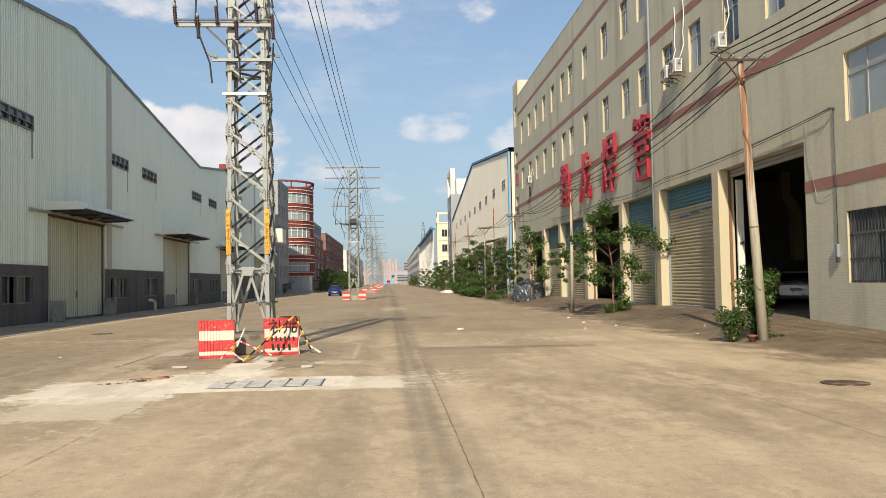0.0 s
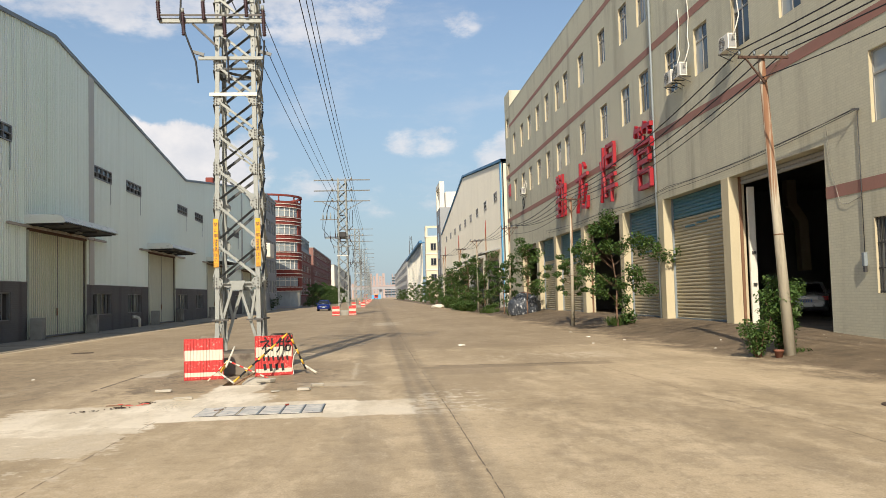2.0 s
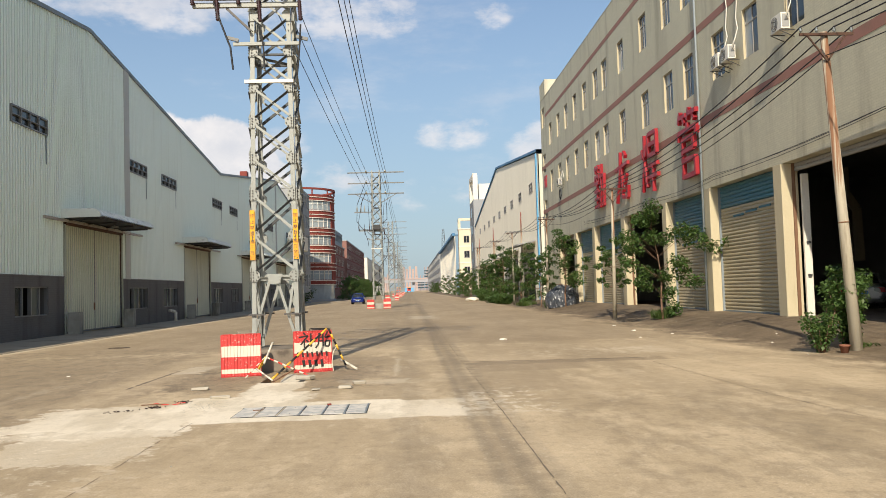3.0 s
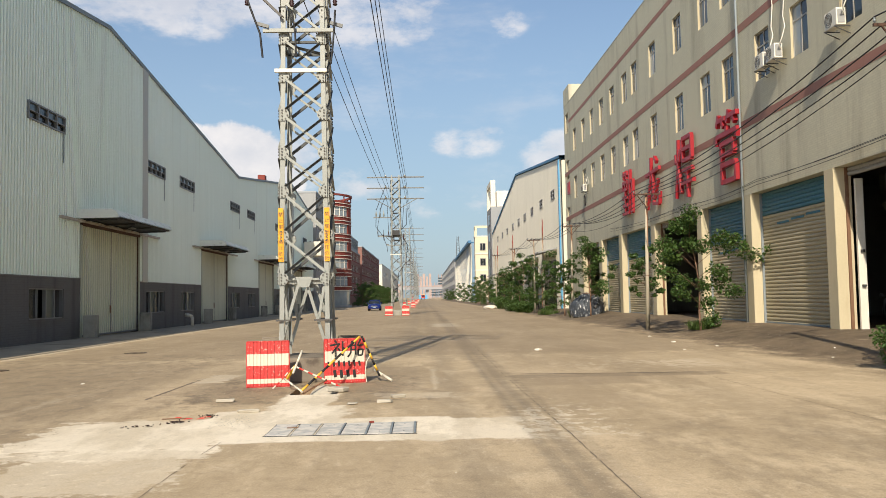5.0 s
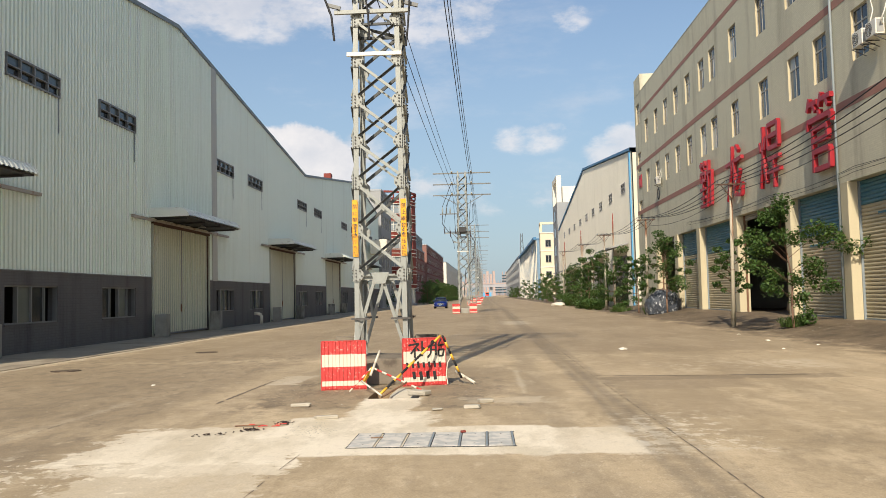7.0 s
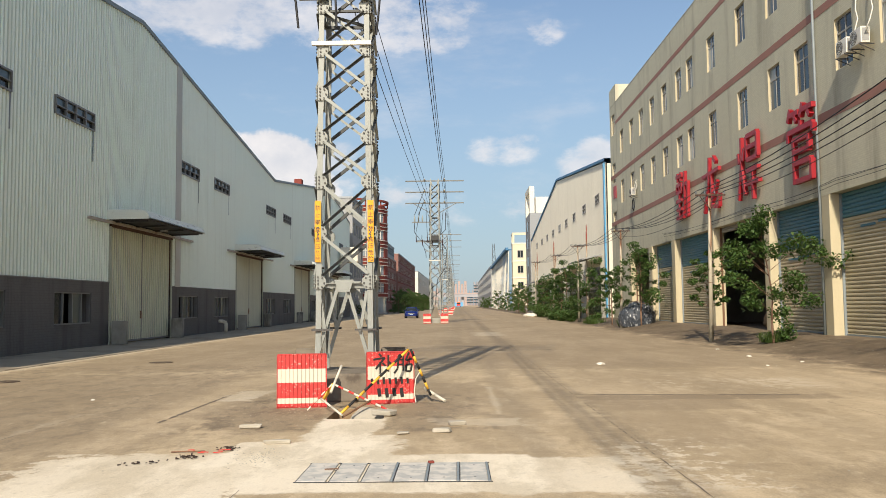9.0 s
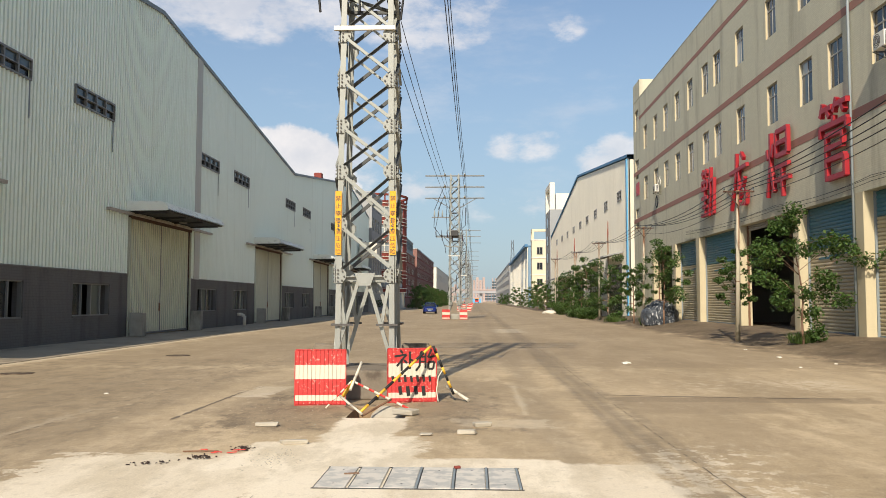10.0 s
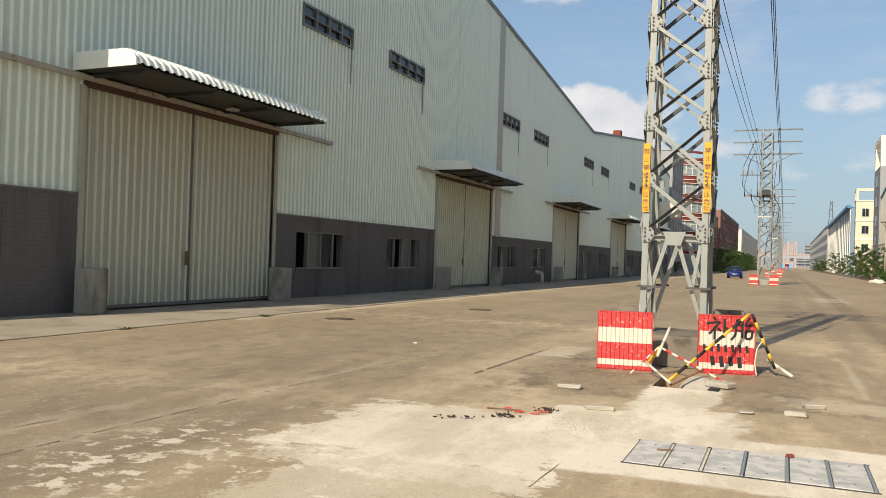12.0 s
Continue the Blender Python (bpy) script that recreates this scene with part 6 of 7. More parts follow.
def build_tree(at, height, spread, rng, leaves=1500, size=0.17, trunk=0.06, clear=0.35, label="young broadleaf tree with a thin trunk and sparse crown", group="trees along the factory", clumps=16, lean=(0.0, 0.0)):
    tree = thing("tree", label, "tree", at, group=group)
    wood, crown = B(), B()
    top = Vector((lean[0], lean[1], height * 0.72))
    p = Vector((0, 0, -0.05))
    knots = [p]
    for k in range(1, 5):
        knots.append(Vector((top.x * k / 4 + rng.uniform(-0.06, 0.06) * spread * 0.5, top.y * k / 4 + rng.uniform(-0.06, 0.06) * spread * 0.5, top.z * k / 4)))
    for k in range(4):
        rod(wood, knots[k], knots[k + 1], trunk * (1 - 0.18 * k), trunk * (1 - 0.18 * (k + 1)), 8)
    for k in range(clumps):
        share = clear + (1 - clear) * (k + rng.random()) / clumps
        a = k * 2.4 + rng.uniform(-0.4, 0.4)
        reach = spread * (0.35 + 0.65 * rng.random()) * (1.0 - 0.55 * max(share - 0.6, 0) / 0.4)
        start = Vector((top.x * min(share, 1), top.y * min(share, 1), min(height * share * 0.8, top.z)))
        tip = Vector((top.x + math.cos(a) * reach, top.y + math.sin(a) * reach, height * share))
        midp = start.lerp(tip, 0.55) + Vector((0, 0, -0.08 * reach))
        rod(wood, start, midp, trunk * 0.45, trunk * 0.28, 6)
        rod(wood, midp, tip, max(trunk * 0.28, 0.018), max(trunk * 0.10, 0.010), 5)
        n = leaves // clumps
        r = spread * rng.uniform(0.16, 0.32)
        leaf_cloud(crown, tip, r, int(n * 0.7), rng, size, 0.6)
        leaf_cloud(crown, midp, r * 0.7, int(n * 0.3), rng, size, 0.6)
    part("trunk", wood, BARK, tree)
    part("crown", crown, LEAF, tree, "loose green leaves")
    return tree


def build_limbed_tree(at, limbs, rng, trunk=0.055, fork=1.5, leaves=46, size=0.2, label="", group="trees along the factory"):
    """A tree whose limbs end at the given (side, height) places, with a leaf cluster at each end and along it."""
    tree = thing("tree", label, "tree", at, group=group)
    wood, crown = B(), B()
    knots = [Vector((0, 0, -0.05)), Vector((-0.03, 0.02, fork * 0.5)), Vector((0.02, 0.0, fork)), Vector((-0.10, 0.05, fork * 1.6)), Vector((-0.32, 0.08, fork * 2.3))]
    for k in range(4):
        rod(wood, knots[k], knots[k + 1], trunk * (1 - 0.17 * k), trunk * (0.83 - 0.17 * k), 8)
    for dx, dz in limbs:
        tip = Vector((dx, rng.uniform(-0.7, 0.7), dz))
        at_trunk = max(0.35, min(dz - 0.35 * abs(dx) - 0.25, fork * 2.2))
        k = min(int(at_trunk / (fork * 0.575)), 3)
        start = knots[k].lerp(knots[k + 1], min(max((at_trunk - knots[k].z) / (knots[k + 1].z - knots[k].z), 0.0), 1.0))
        bend = start.lerp(tip, 0.5) + Vector((0, 0, 0.16 * abs(dx)))
        rod(wood, start, bend, trunk * 0.24, trunk * 0.15, 6)
        rod(wood, bend, tip, trunk * 0.15, 0.005, 5)
        for share, count, r in ((1.04, 0.16, 0.24), (0.88, 0.26, 0.34), (0.66, 0.24, 0.36), (0.40, 0.18, 0.32), (0.1, 0.10, 0.26)):
            leaf_cloud(crown, bend.lerp(tip, share) + Vector((rng.gauss(0, 0.08), rng.gauss(0, 0.2), rng.gauss(-0.06, 0.08))), r, int(leaves * count), rng, size, 0.95)
        if dz > 3.9 and dx < 0:
            leaf_cloud(crown, tip + Vector((0, 0, -0.1)), 0.48, leaves // 2, rng, size, 0.8)
    part("trunk", wood, BARK, tree)
    part("crown", crown, LEAF, tree, "loose green leaves")
    return tree


def build_plant_pot(at):
    pot = thing("plant_pot", "small terracotta plant pot standing beside a utility pole", "plant pot", at)
    bm = B()
    lathe(bm, (0, 0, 0), (0, 0, 0.2), ((0, 0.075), (0.78, 0.10), (0.8, 0.12), (1.0, 0.12), (1.0, 0.10), (0.85, 0.09)), 14)
    part("body", bm, TERRACOTTA, pot)


def build_shrub(at, radius, height, rng, count=700, size=0.11, material=None, label="leafy green shrub at the foot of a pole", group="shrubs"):
    shrub = thing("shrub", label, "shrub", at, group=group)
    wood, crown = B(), B()
    for k in range(9):
        a = k * 2.4
        tip = Vector((math.cos(a) * radius * rng.uniform(0.3, 0.9), math.sin(a) * radius * rng.uniform(0.3, 0.9), height * rng.uniform(0.45, 0.95)))
        rod(wood, (tip.x * 0.15, tip.y * 0.15, 0), tip, 0.02, 0.006, 5)
        for share, weight in ((1.0, 0.4), (0.7, 0.3), (0.42, 0.2), (0.2, 0.12)):
            leaf_cloud(crown, tip * share + Vector((0, 0, 0.05)), radius * 0.42, int(count * weight / 9), rng, size, 0.8)
    part("stem", wood, BARK, shrub)
    part("crown", crown, material or LEAF, shrub, "dense green leaves")
    return shrub


def build_weeds(at, radius, height, rng, count=260):
    weeds = B()
    for _ in range(count):
        a, r = rng.uniform(0, math.tau), radius * math.sqrt(rng.random())
        c = Vector((math.cos(a) * r, math.sin(a) * r * 0.7, 0))
        tip = c + Vector((rng.gauss(0, 0.12), rng.gauss(0, 0.12), height * rng.uniform(0.5, 1.1)))
        s = Vector((math.cos(a + 1), math.sin(a + 1), 0)) * 0.018
        m = c.lerp(tip, 0.55) + Vector((rng.gauss(0, 0.03), rng.gauss(0, 0.03), 0))
        v = [weeds.verts.new(p) for p in (c - s, c + s, m + s * 0.9, tip, m - s * 0.9)]
        weeds.faces.new(v)
    return solid("weeds", weeds, GRASS, "tuft of green weeds growing from the apron", "weeds", "weeds", kind="stuff", at=pose(*at))


def build_plants():
    rng = random.Random(21)
    limbs = [(-0.45, 4.75), (-0.25, 4.35), (-0.85, 4.25), (-0.5, 3.6), (-1.4, 3.55), (-1.85, 3.35), (-1.2, 3.1), (-1.65, 2.4), (-1.0, 1.65), (-0.5, 2.1), (0.25, 3.5), (0.9, 3.8), (1.5, 3.75), (2.0, 3.55), (2.4, 3.2), (0.8, 2.5), (1.2, 2.1), (1.55, 1.65), (0.2, 1.9), (0.3, 1.2), (0.5, 0.55)]
    build_limbed_tree((9.85, 35.9, 0.16), limbs, rng, 0.05, 1.7, 240, 0.135, "young tree with thin reddish trunk and drooping branches")
    build_tree((9.1, 40.9, 0.03), 3.9, 1.15, rng, 1900, 0.125, 0.045, 0.42, "slim young tree growing against a utility pole", clumps=12)
    build_tree((10.15, 58.6, 0.2), 5.2, 2.1, rng, 3400, 0.15, 0.06, 0.30, clumps=18)
    build_tree((9.5, 65.0, 0.1), 4.3, 1.5, rng, 2000, 0.17, 0.06, 0.35, clumps=14)
    build_shrub((8.66, 20.4, 0.02), 0.46, 1.1, rng, 1500, 0.08, label="leafy green shrub crowding the foot of a utility pole")
    build_shrub((9.45, 20.7, 0.06), 0.66, 1.95, rng, 3600, 0.085, None, "tall loose leafy green shrub beside a utility pole")
    build_plant_pot((8.98, 20.02, 0.01))
    for x, y, r, h, n in ((9.95, 36.2, 0.5, 0.42, 300), (9.6, 60.3, 0.6, 0.7, 300), (9.2, 71.0, 0.9, 0.5, 300), (-13.9, 24.2, 0.12, 0.05, 40), (-14.0, 19.6, 0.10, 0.045, 30), (9.7, 20.5, 0.4, 0.12, 60)):
        build_weeds((x, y, ground_height(x, y)), r, h, rng, n)
    for x, y, r, h in ((8.9, 82.0, 0.8, 0.9), (8.5, 85.0, 1.0, 1.0), (8.8, 88.5, 1.1, 1.1), (8.5, 92.0, 1.1, 0.9), (9.0, 96.0, 1.0, 1.2), (9.4, 72.5, 0.5, 0.6), (9.0, 108.0, 1.3, 1.4), (9.2, 116.0, 1.4, 1.5)):
        build_shrub((x, y, ground_height(x, y)), r, h, rng, 1300, 0.16, None, "low leafy green bush on the verge", "roadside bushes")
    forms = [build_tree((9.6, 77.0, 0.05), 5.3, 2.0, rng, 2700, 0.18, 0.06, 0.14, "leafy street tree with a rounded crown", "street trees", 14), build_tree((9.3, 88.0, 0.0), 5.9, 2.3, rng, 2900, 0.19, 0.06, 0.12, "leafy street tree with a rounded crown", "street trees", 15),
             build_tree((9.7, 95.0, 0.0), 5.5, 2.4, rng, 2800, 0.19, 0.06, 0.10, "leafy street tree with a rounded crown", "street trees", 15)]
    y = 103.0
    while y < 420:
        x = 9.4 + 0.0054 * (y - 21) + rng.uniform(-0.8, 1.0)
        copy_thing(forms[rng.randrange(3)], pose(x, y, 0, 0, 0, rng.uniform(0, 360)) @ Matrix.Scale(rng.uniform(0.55, 1.12), 4))
        y += rng.uniform(6.0, 17.0) * (1.0 if y < 200 else 1.8)
    # hedge and bushes before the brick buildings on the left
    y = 176.0
    while y < 330:
        copy_thing(forms[rng.randrange(3)], pose(-14.4 + 0.0054 * (y - 21) + rng.uniform(-1.0, 0.8), y, -0.6, 0, 0, rng.uniform(0, 360)))
        y += rng.uniform(4.5, 7.0)
    build_shrub((-18.3, 138.0, 0.0), 2.0, 2.4, rng, 900, 0.3, LEAF_DARK, "dark rounded shrub at the end of the warehouse")


build_plants()


def build_switchgear():
    """Switch and cable ends half way up the second pylon."""
    x, y = NEXT[0]
    kit = thing("pole_switch", "grey switchgear and black cable loops on the second pylon", "switchgear", (x, y, 7.2))
    bm = B()
    for k in range(3):
        lathe(bm, (-1.85 + 0.36 * k, -0.5, 2.15), (-1.85 + 0.36 * k, -0.5, 2.75), ((0, 0.03), (0.1, 0.07), (0.6, 0.07), (0.7, 0.04), (1, 0.03)), 10)
        part("fuse", bm, GALV, kit, "pale fuse body")
        bm = B()
    bm.free()
    bm = B()
    bar(bm, (-2.1, -0.5, 2.1), (-0.3, -0.5, 2.1), 0.08, 0.10)
    part("cross_bar", bm, ARM_STEEL, kit)
    part("tank", bevelled(boxed(-0.34, 0.34, -0.95, -0.5, 0.35, 0.85), 0.05), DARK_STEEL, kit, "dark steel tank")
    bm = B()
    bar(bm, (-0.75, -0.6, 0.25), (0.75, -0.6, 0.25), 0.12, 0.12)
    part("shelf", bm, ARM_STEEL, kit)
    for k in (-1, 1):
        bm = B()
        bar(bm, (k * 0.4, 0, 3.0), (k * 2.0, -0.1, 3.9), 0.06, 0.06)
        part("strut", bm, ARM_STEEL, kit)
    for pts in ([(-1.85, -0.5, 2.1), (-1.9, -0.5, 1.2), (-1.2, -0.6, 0.3), (-0.4, -0.7, 0.3)], [(0.5, -0.6, 0.9), (1.0, -0.5, 1.4), (1.0, -0.4, 3.0)], [(0.6, -0.6, 0.3), (1.1, -0.5, -0.6), (0.9, -0.6, -2.2), (0.2, -0.6, -3.2), (0.0, -0.6, -5.5)], [(-1.5, -0.5, 2.8), (-0.9, -0.4, 4.2)], [(-1.85, -0.5, 2.8), (-0.9, -0.4, 5.2)]):
        wire("cable", pts, 0.03, CABLE, kit, "black cable")


build_switchgear()


def build_red_post(at, height):
    post = thing("banner_post", "thin roadside post with a red ornament near its top", "post", at, group="banner posts")
    bm = B()
    rod(bm, (0, 0, 0), (0, 0, height), 0.09, 0.06)
    part("shaft", bm, POLE_CONCRETE, post)
    bm = B()
    lathe(bm, (0, -0.12, height - 0.9), (0, -0.12, height + 0.7), ((0, 0.03), (0.2, 0.05), (0.4, 0.055), (0.5, 0.03), (0.7, 0.05), (0.9, 0.04), (1, 0.02)), 10)
    part("ornament", bm, ORNAMENT, post, "faded red ornament")


for at in ((10.7, 83.5, 0.03), (10.05, 104.0, 0.02), (10.15, 125.4, 0.02)):
    build_red_post(at, 8.4)


# Vehicles
def build_car(at, turn, paint, label, plate=True):
    """A four-door saloon facing -y."""
    car = thing("car", label, "car", at, turn)
    # stations from nose to tail: y, half width, lower, sill, waist heights
    stations = ((-2.28, 0.62, 0.30, 0.52, 0.62), (-2.20, 0.80, 0.22, 0.56, 0.72), (-1.85, 0.87, 0.20, 0.58, 0.83), (-1.15, 0.885, 0.20, 0.60, 0.92), (-0.5, 0.885, 0.20, 0.60, 0.94), (0.6, 0.885, 0.20, 0.60, 0.96), (1.5, 0.88, 0.20, 0.60, 0.98), (2.0, 0.85, 0.24, 0.60, 0.99), (2.26, 0.74, 0.34, 0.58, 0.93), (2.30, 0.66, 0.42, 0.58, 0.80))
    bm = B()
    rings = []
    for y, w, lo, sill, waist in stations:
        ring = [(0, lo), (w * 0.92, lo), (w, (lo + sill) / 2), (w, sill), (w * 0.97, waist - 0.07), (w * 0.86, waist), (0, waist + 0.035)]
        rings.append([bm.verts.new((x, y, z)) for x, z in ring] + [bm.verts.new((-x, y, z)) for x, z in ring[-2:0:-1]])
    n = len(rings[0])
    for a, b in zip(rings, rings[1:]):
        for k in range(n):
            bm.faces.new((a[k], a[(k + 1) % n], b[(k + 1) % n], b[k])).smooth = True
    bm.faces.new(rings[0])
    bm.faces.new(rings[-1][::-1])
    part("body", bm, paint, car)
    # glasshouse and roof
    def hull(levels, material, name, label=""):
        bm = B()
        rs = []
        for z, y0, y1, w in levels:
            rs.append([bm.verts.new(p) for p in ((-w * 0.9, y0, z), (w * 0.9, y0, z), (w, y0 + 0.25, z), (w, y1 - 0.25, z), (w * 0.86, y1, z), (-w * 0.86, y1, z), (-w, y1 - 0.25, z), (-w, y0 + 0.25, z))])
        for a, b in zip(rs, rs[1:]):
            for k in range(8):
                bm.faces.new((a[k], a[(k + 1) % 8], b[(k + 1) % 8], b[k])).smooth = True
        bm.faces.new(rs[0][::-1])
        bm.faces.new(rs[-1])
        return part(name, bm, material, car, label)
    hull(((0.90, -1.12, 1.72, 0.80), (1.16, -0.62, 1.30, 0.70), (1.36, -0.28, 0.95, 0.62)), PANE_DARK, "windscreen", "dark tinted glass")
    hull(((1.355, -0.32, 1.0, 0.63), (1.41, -0.12, 0.82, 0.58), (1.435, 0.1, 0.6, 0.45)), paint, "roof")
    bm = B()
    for s in (-1, 1):
        bar(bm, (s * 0.74, -1.08, 0.95), (s * 0.61, -0.26, 1.375), 0.06, 0.05)
        bar(bm, (s * 0.76, 0.35, 0.96), (s * 0.635, 0.35, 1.37), 0.07, 0.05)
        bar(bm, (s * 0.74, 1.62, 0.97), (s * 0.60, 0.92, 1.38), 0.12, 0.06)
    part("roof_pillar", bm, paint, car)
    for s in (-1, 1):
        bm = B()
        lathe(bm, (s * 0.82, -0.72, 0.98), (s * 1.02, -0.76, 1.02), ((0, 0.03), (0.35, 0.05), (0.5, 0.085), (0.9, 0.08), (1, 0.03)), 8)
        part("mirror", bm, paint, car)
        bm = B()
        v = [bm.verts.new(p) for p in ((s * 0.42, -2.215, 0.60), (s * 0.80, -2.12, 0.62), (s * 0.85, -1.95, 0.72), (s * 0.45, -2.16, 0.71), (s * 0.42, -2.1, 0.60), (s * 0.78, -2.0, 0.62), (s * 0.80, -1.85, 0.72), (s * 0.45, -2.05, 0.71))]
        for f in ((0, 1, 2, 3), (4, 7, 6, 5), (0, 4, 5, 1), (1, 5, 6, 2), (2, 6, 7, 3), (3, 7, 4, 0)):
            bm.faces.new([v[i] for i in f])
        part("headlight", bm, LAMP_GLASS, car, "clear headlamp")
        bm = B()
        box(bm, *sorted((s * 0.46, s * 0.82)), 2.17, 2.29, 0.66, 0.84)
        part("tail_light", bm, LAMP_RED, car, "red tail lamp")
    bm = B()
    box(bm, -0.40, 0.40, -2.29, -2.22, 0.48, 0.68)
    grille = part("grille", bm, DARK_STEEL, car)
    bm = B()
    for z in (0.53, 0.58, 0.63):
        box(bm, -0.40, 0.40, -2.305, -2.285, z, z + 0.018)
    part("bar", bm, RIM, grille, "chrome bars")
    bm = B()
    box(bm, -0.62, 0.62, -2.27, -2.2, 0.26, 0.38)
    part("air_intake", bm, DARK_STEEL, car)
    for y, s in ((-2.33, -1), (2.31, 1)):
        bm = B()
        box(bm, -0.22, 0.22, y - 0.005, y + 0.015, 0.40 if s < 0 else 0.60, 0.51 if s < 0 else 0.71)
        p = part("number_plate", bm, PLATE_BLUE, car, "blue plate")
        bm = B()
        for k in range(6):
            box(bm, -0.18 + k * 0.062, -0.145 + k * 0.062, y - 0.009 if s < 0 else y + 0.016, y - 0.006 if s < 0 else y + 0.019, 0.42 if s < 0 else 0.62, 0.49 if s < 0 else 0.69)
        part("marking", bm, WINDOW_WHITE, p, "plain white bars")
    for s in (-1, 1):
        for y in (-1.42, 1.38):
            bm = B()
            lathe(bm, (s * 0.70, y, 0.32), (s * 0.90, y, 0.32), ((0, 0.27), (0.1, 0.315), (0.85, 0.32), (1, 0.27)), 24)
            wheel = part("wheel", bm, TYRE, car, "black tyre")
            bm = B()
            for k in range(7):
                a = k * math.tau / 7
                bar(bm, (s * 0.905, y, 0.32), (s * 0.905, y + 0.22 * math.cos(a), 0.32 + 0.22 * math.sin(a)), 0.05, 0.02, (1, 0, 0))
            lathe(bm, (s * 0.89, y, 0.32), (s * 0.91, y, 0.32), ((0, 0.07), (1, 0.06)), 12)
            part("rim", bm, RIM, wheel, "spoked alloy rim")
            bm = B()
            lathe(bm, (s * 0.60, y, 0.34), (s * 0.889, y, 0.34), ((0, 0.36), (1, 0.36)), 24)
            part("wheel_arch", bm, TYRE, car)
    return car


build_car((-7.6, 116.0, 0), 2.0, CAR_BLUE, "deep blue four-door saloon driving towards the pylons")
build_car((18.1, 35.6, FLOOR_R), 152.0, CAR_SILVER, "silver saloon parked inside the dark factory bay")


# Heaps beside and inside the factory
def build_heaps():
    rng = random.Random(9)
    for name, at, dims, m, label in (("tarp_mound", (10.2, 59.9, 0.12), (1.2, 1.05, 1.62), TARP, "rounded heap wrapped in grey plastic sheet beside the factory"),
                                     ("rubbish_heap", (14.9, 46.6, FLOOR_R), (1.3, 1.7, 1.1), EARTH, "dim brown heap of rubbish inside the open bay"),
                                     ("sand_mound", (7.9, 113.0, 0.0), (0.9, 1.3, 0.5), FAR_WHITE, "low pale heap of sand at the roadside")):
        bm = B()
        bmesh.ops.create_icosphere(bm, subdivisions=4, radius=1.0)
        for v in bm.verts:
            n = noise.noise(v.co * 1.8) * 0.12 + noise.noise(v.co * 6.0) * 0.05
            v.co = Vector((v.co.x * dims[0] * (1 + n), v.co.y * dims[1] * (1 + n), max(v.co.z + 0.45, 0.0) * dims[2] / 1.45 * (1 + n)))
        solid(name, bm, m, label, "heap", at=pose(*at))


build_heaps()


# Buildings further along, shifted and turned slightly to fit the camera's view
def far_shift(y):
    return 0.0054 * (y - 21.0)


FAR_TURN = -0.31


def storey_building(name, label, x_face, y0, y1, height, depth, material, rows, columns, side, window_w=1.6, window_h=1.5, trim=None, roof=None, z0=2.0, pilaster=None, pale=False):
    """A block with real window openings on the face towards the road. side: +1 stands right of the road."""
    house = thing(name, label, "building", (x_face + far_shift((y0 + y1) / 2), (y0 + y1) / 2, 0), FAR_TURN)
    to = Matrix.Translation((-x_face, -(y0 + y1) / 2, 0))
    step = (y1 - y0) / columns
    rise = (height - z0) / rows
    holes = [(y0 + step * (k + 0.5) - window_w / 2, y0 + step * (k + 0.5) + window_w / 2, z0 + rise * (r + 0.25), z0 + rise * (r + 0.25) + window_h) for k in range(columns) for r in range(rows)]
    a, b = (x_face, x_face + 0.4) if side > 0 else (x_face - 0.4, x_face)
    bm = B()
    pierced(bm, a, b, y0, y1, 0, height, holes)
    part("wall", bm, material, house, "", to)
    bm = B()
    far = x_face + side * depth
    for y in (y0, y1 - 0.3):
        box(bm, *sorted((x_face + side * 0.41, far)), y, y + 0.3, 0, height)
    box(bm, *sorted((far, far + side * 0.3)), y0, y1, 0, height)
    part("wall", bm, material, house, "", to)
    part("roof", boxed(*sorted((x_face - side * 0.1, far)), y0 - 0.1, y1 + 0.1, height, height + 0.25), roof or ROOF_GREY, house, "", to)
    pane, sash = None, None
    for h in holes:
        c = Matrix.Translation((x_face + side * 0.22 - x_face, h[0] - (y0 + y1) / 2, h[2]))
        if pane is None:
            bm = B()
            w, hh = h[1] - h[0], h[3] - h[2]
            pierced(bm, -0.04, 0.04, 0, w, 0, hh, [(y0, y1, z0, z1) for y0, y1 in ((0.08, w / 2 - 0.04), (w / 2 + 0.04, w - 0.08)) for z0, z1 in ((0.08, hh * 0.66), (hh * 0.72, hh - 0.08))])
            sash = mesh_of("window", bm, WINDOW_WHITE)
            pane = mesh_of("pane", boxed(-0.01, 0.01, 0.05, w - 0.05, 0.05, hh - 0.05), PANE_PALE if pale else PANE_BLUE)
        win = part("window", sash, None, house, "", c)
        part("pane", pane, None, win)
    if trim:
        for r in range(rows):
            z = z0 + rise * (r + 0.25) - 0.35
            part("band", boxed(*sorted((x_face - side * 0.05, x_face)), y0, y1, z, z + 0.25), trim, house, "", to)
    if pilaster:
        for k in range(columns + 1):
            y = y0 + step * k
            part("pilaster", boxed(*sorted((x_face - side * 0.18, x_face - side * 0.002)), y - 0.5, y + 0.5, 0, height - 0.3), pilaster, house, "", to)
    return house


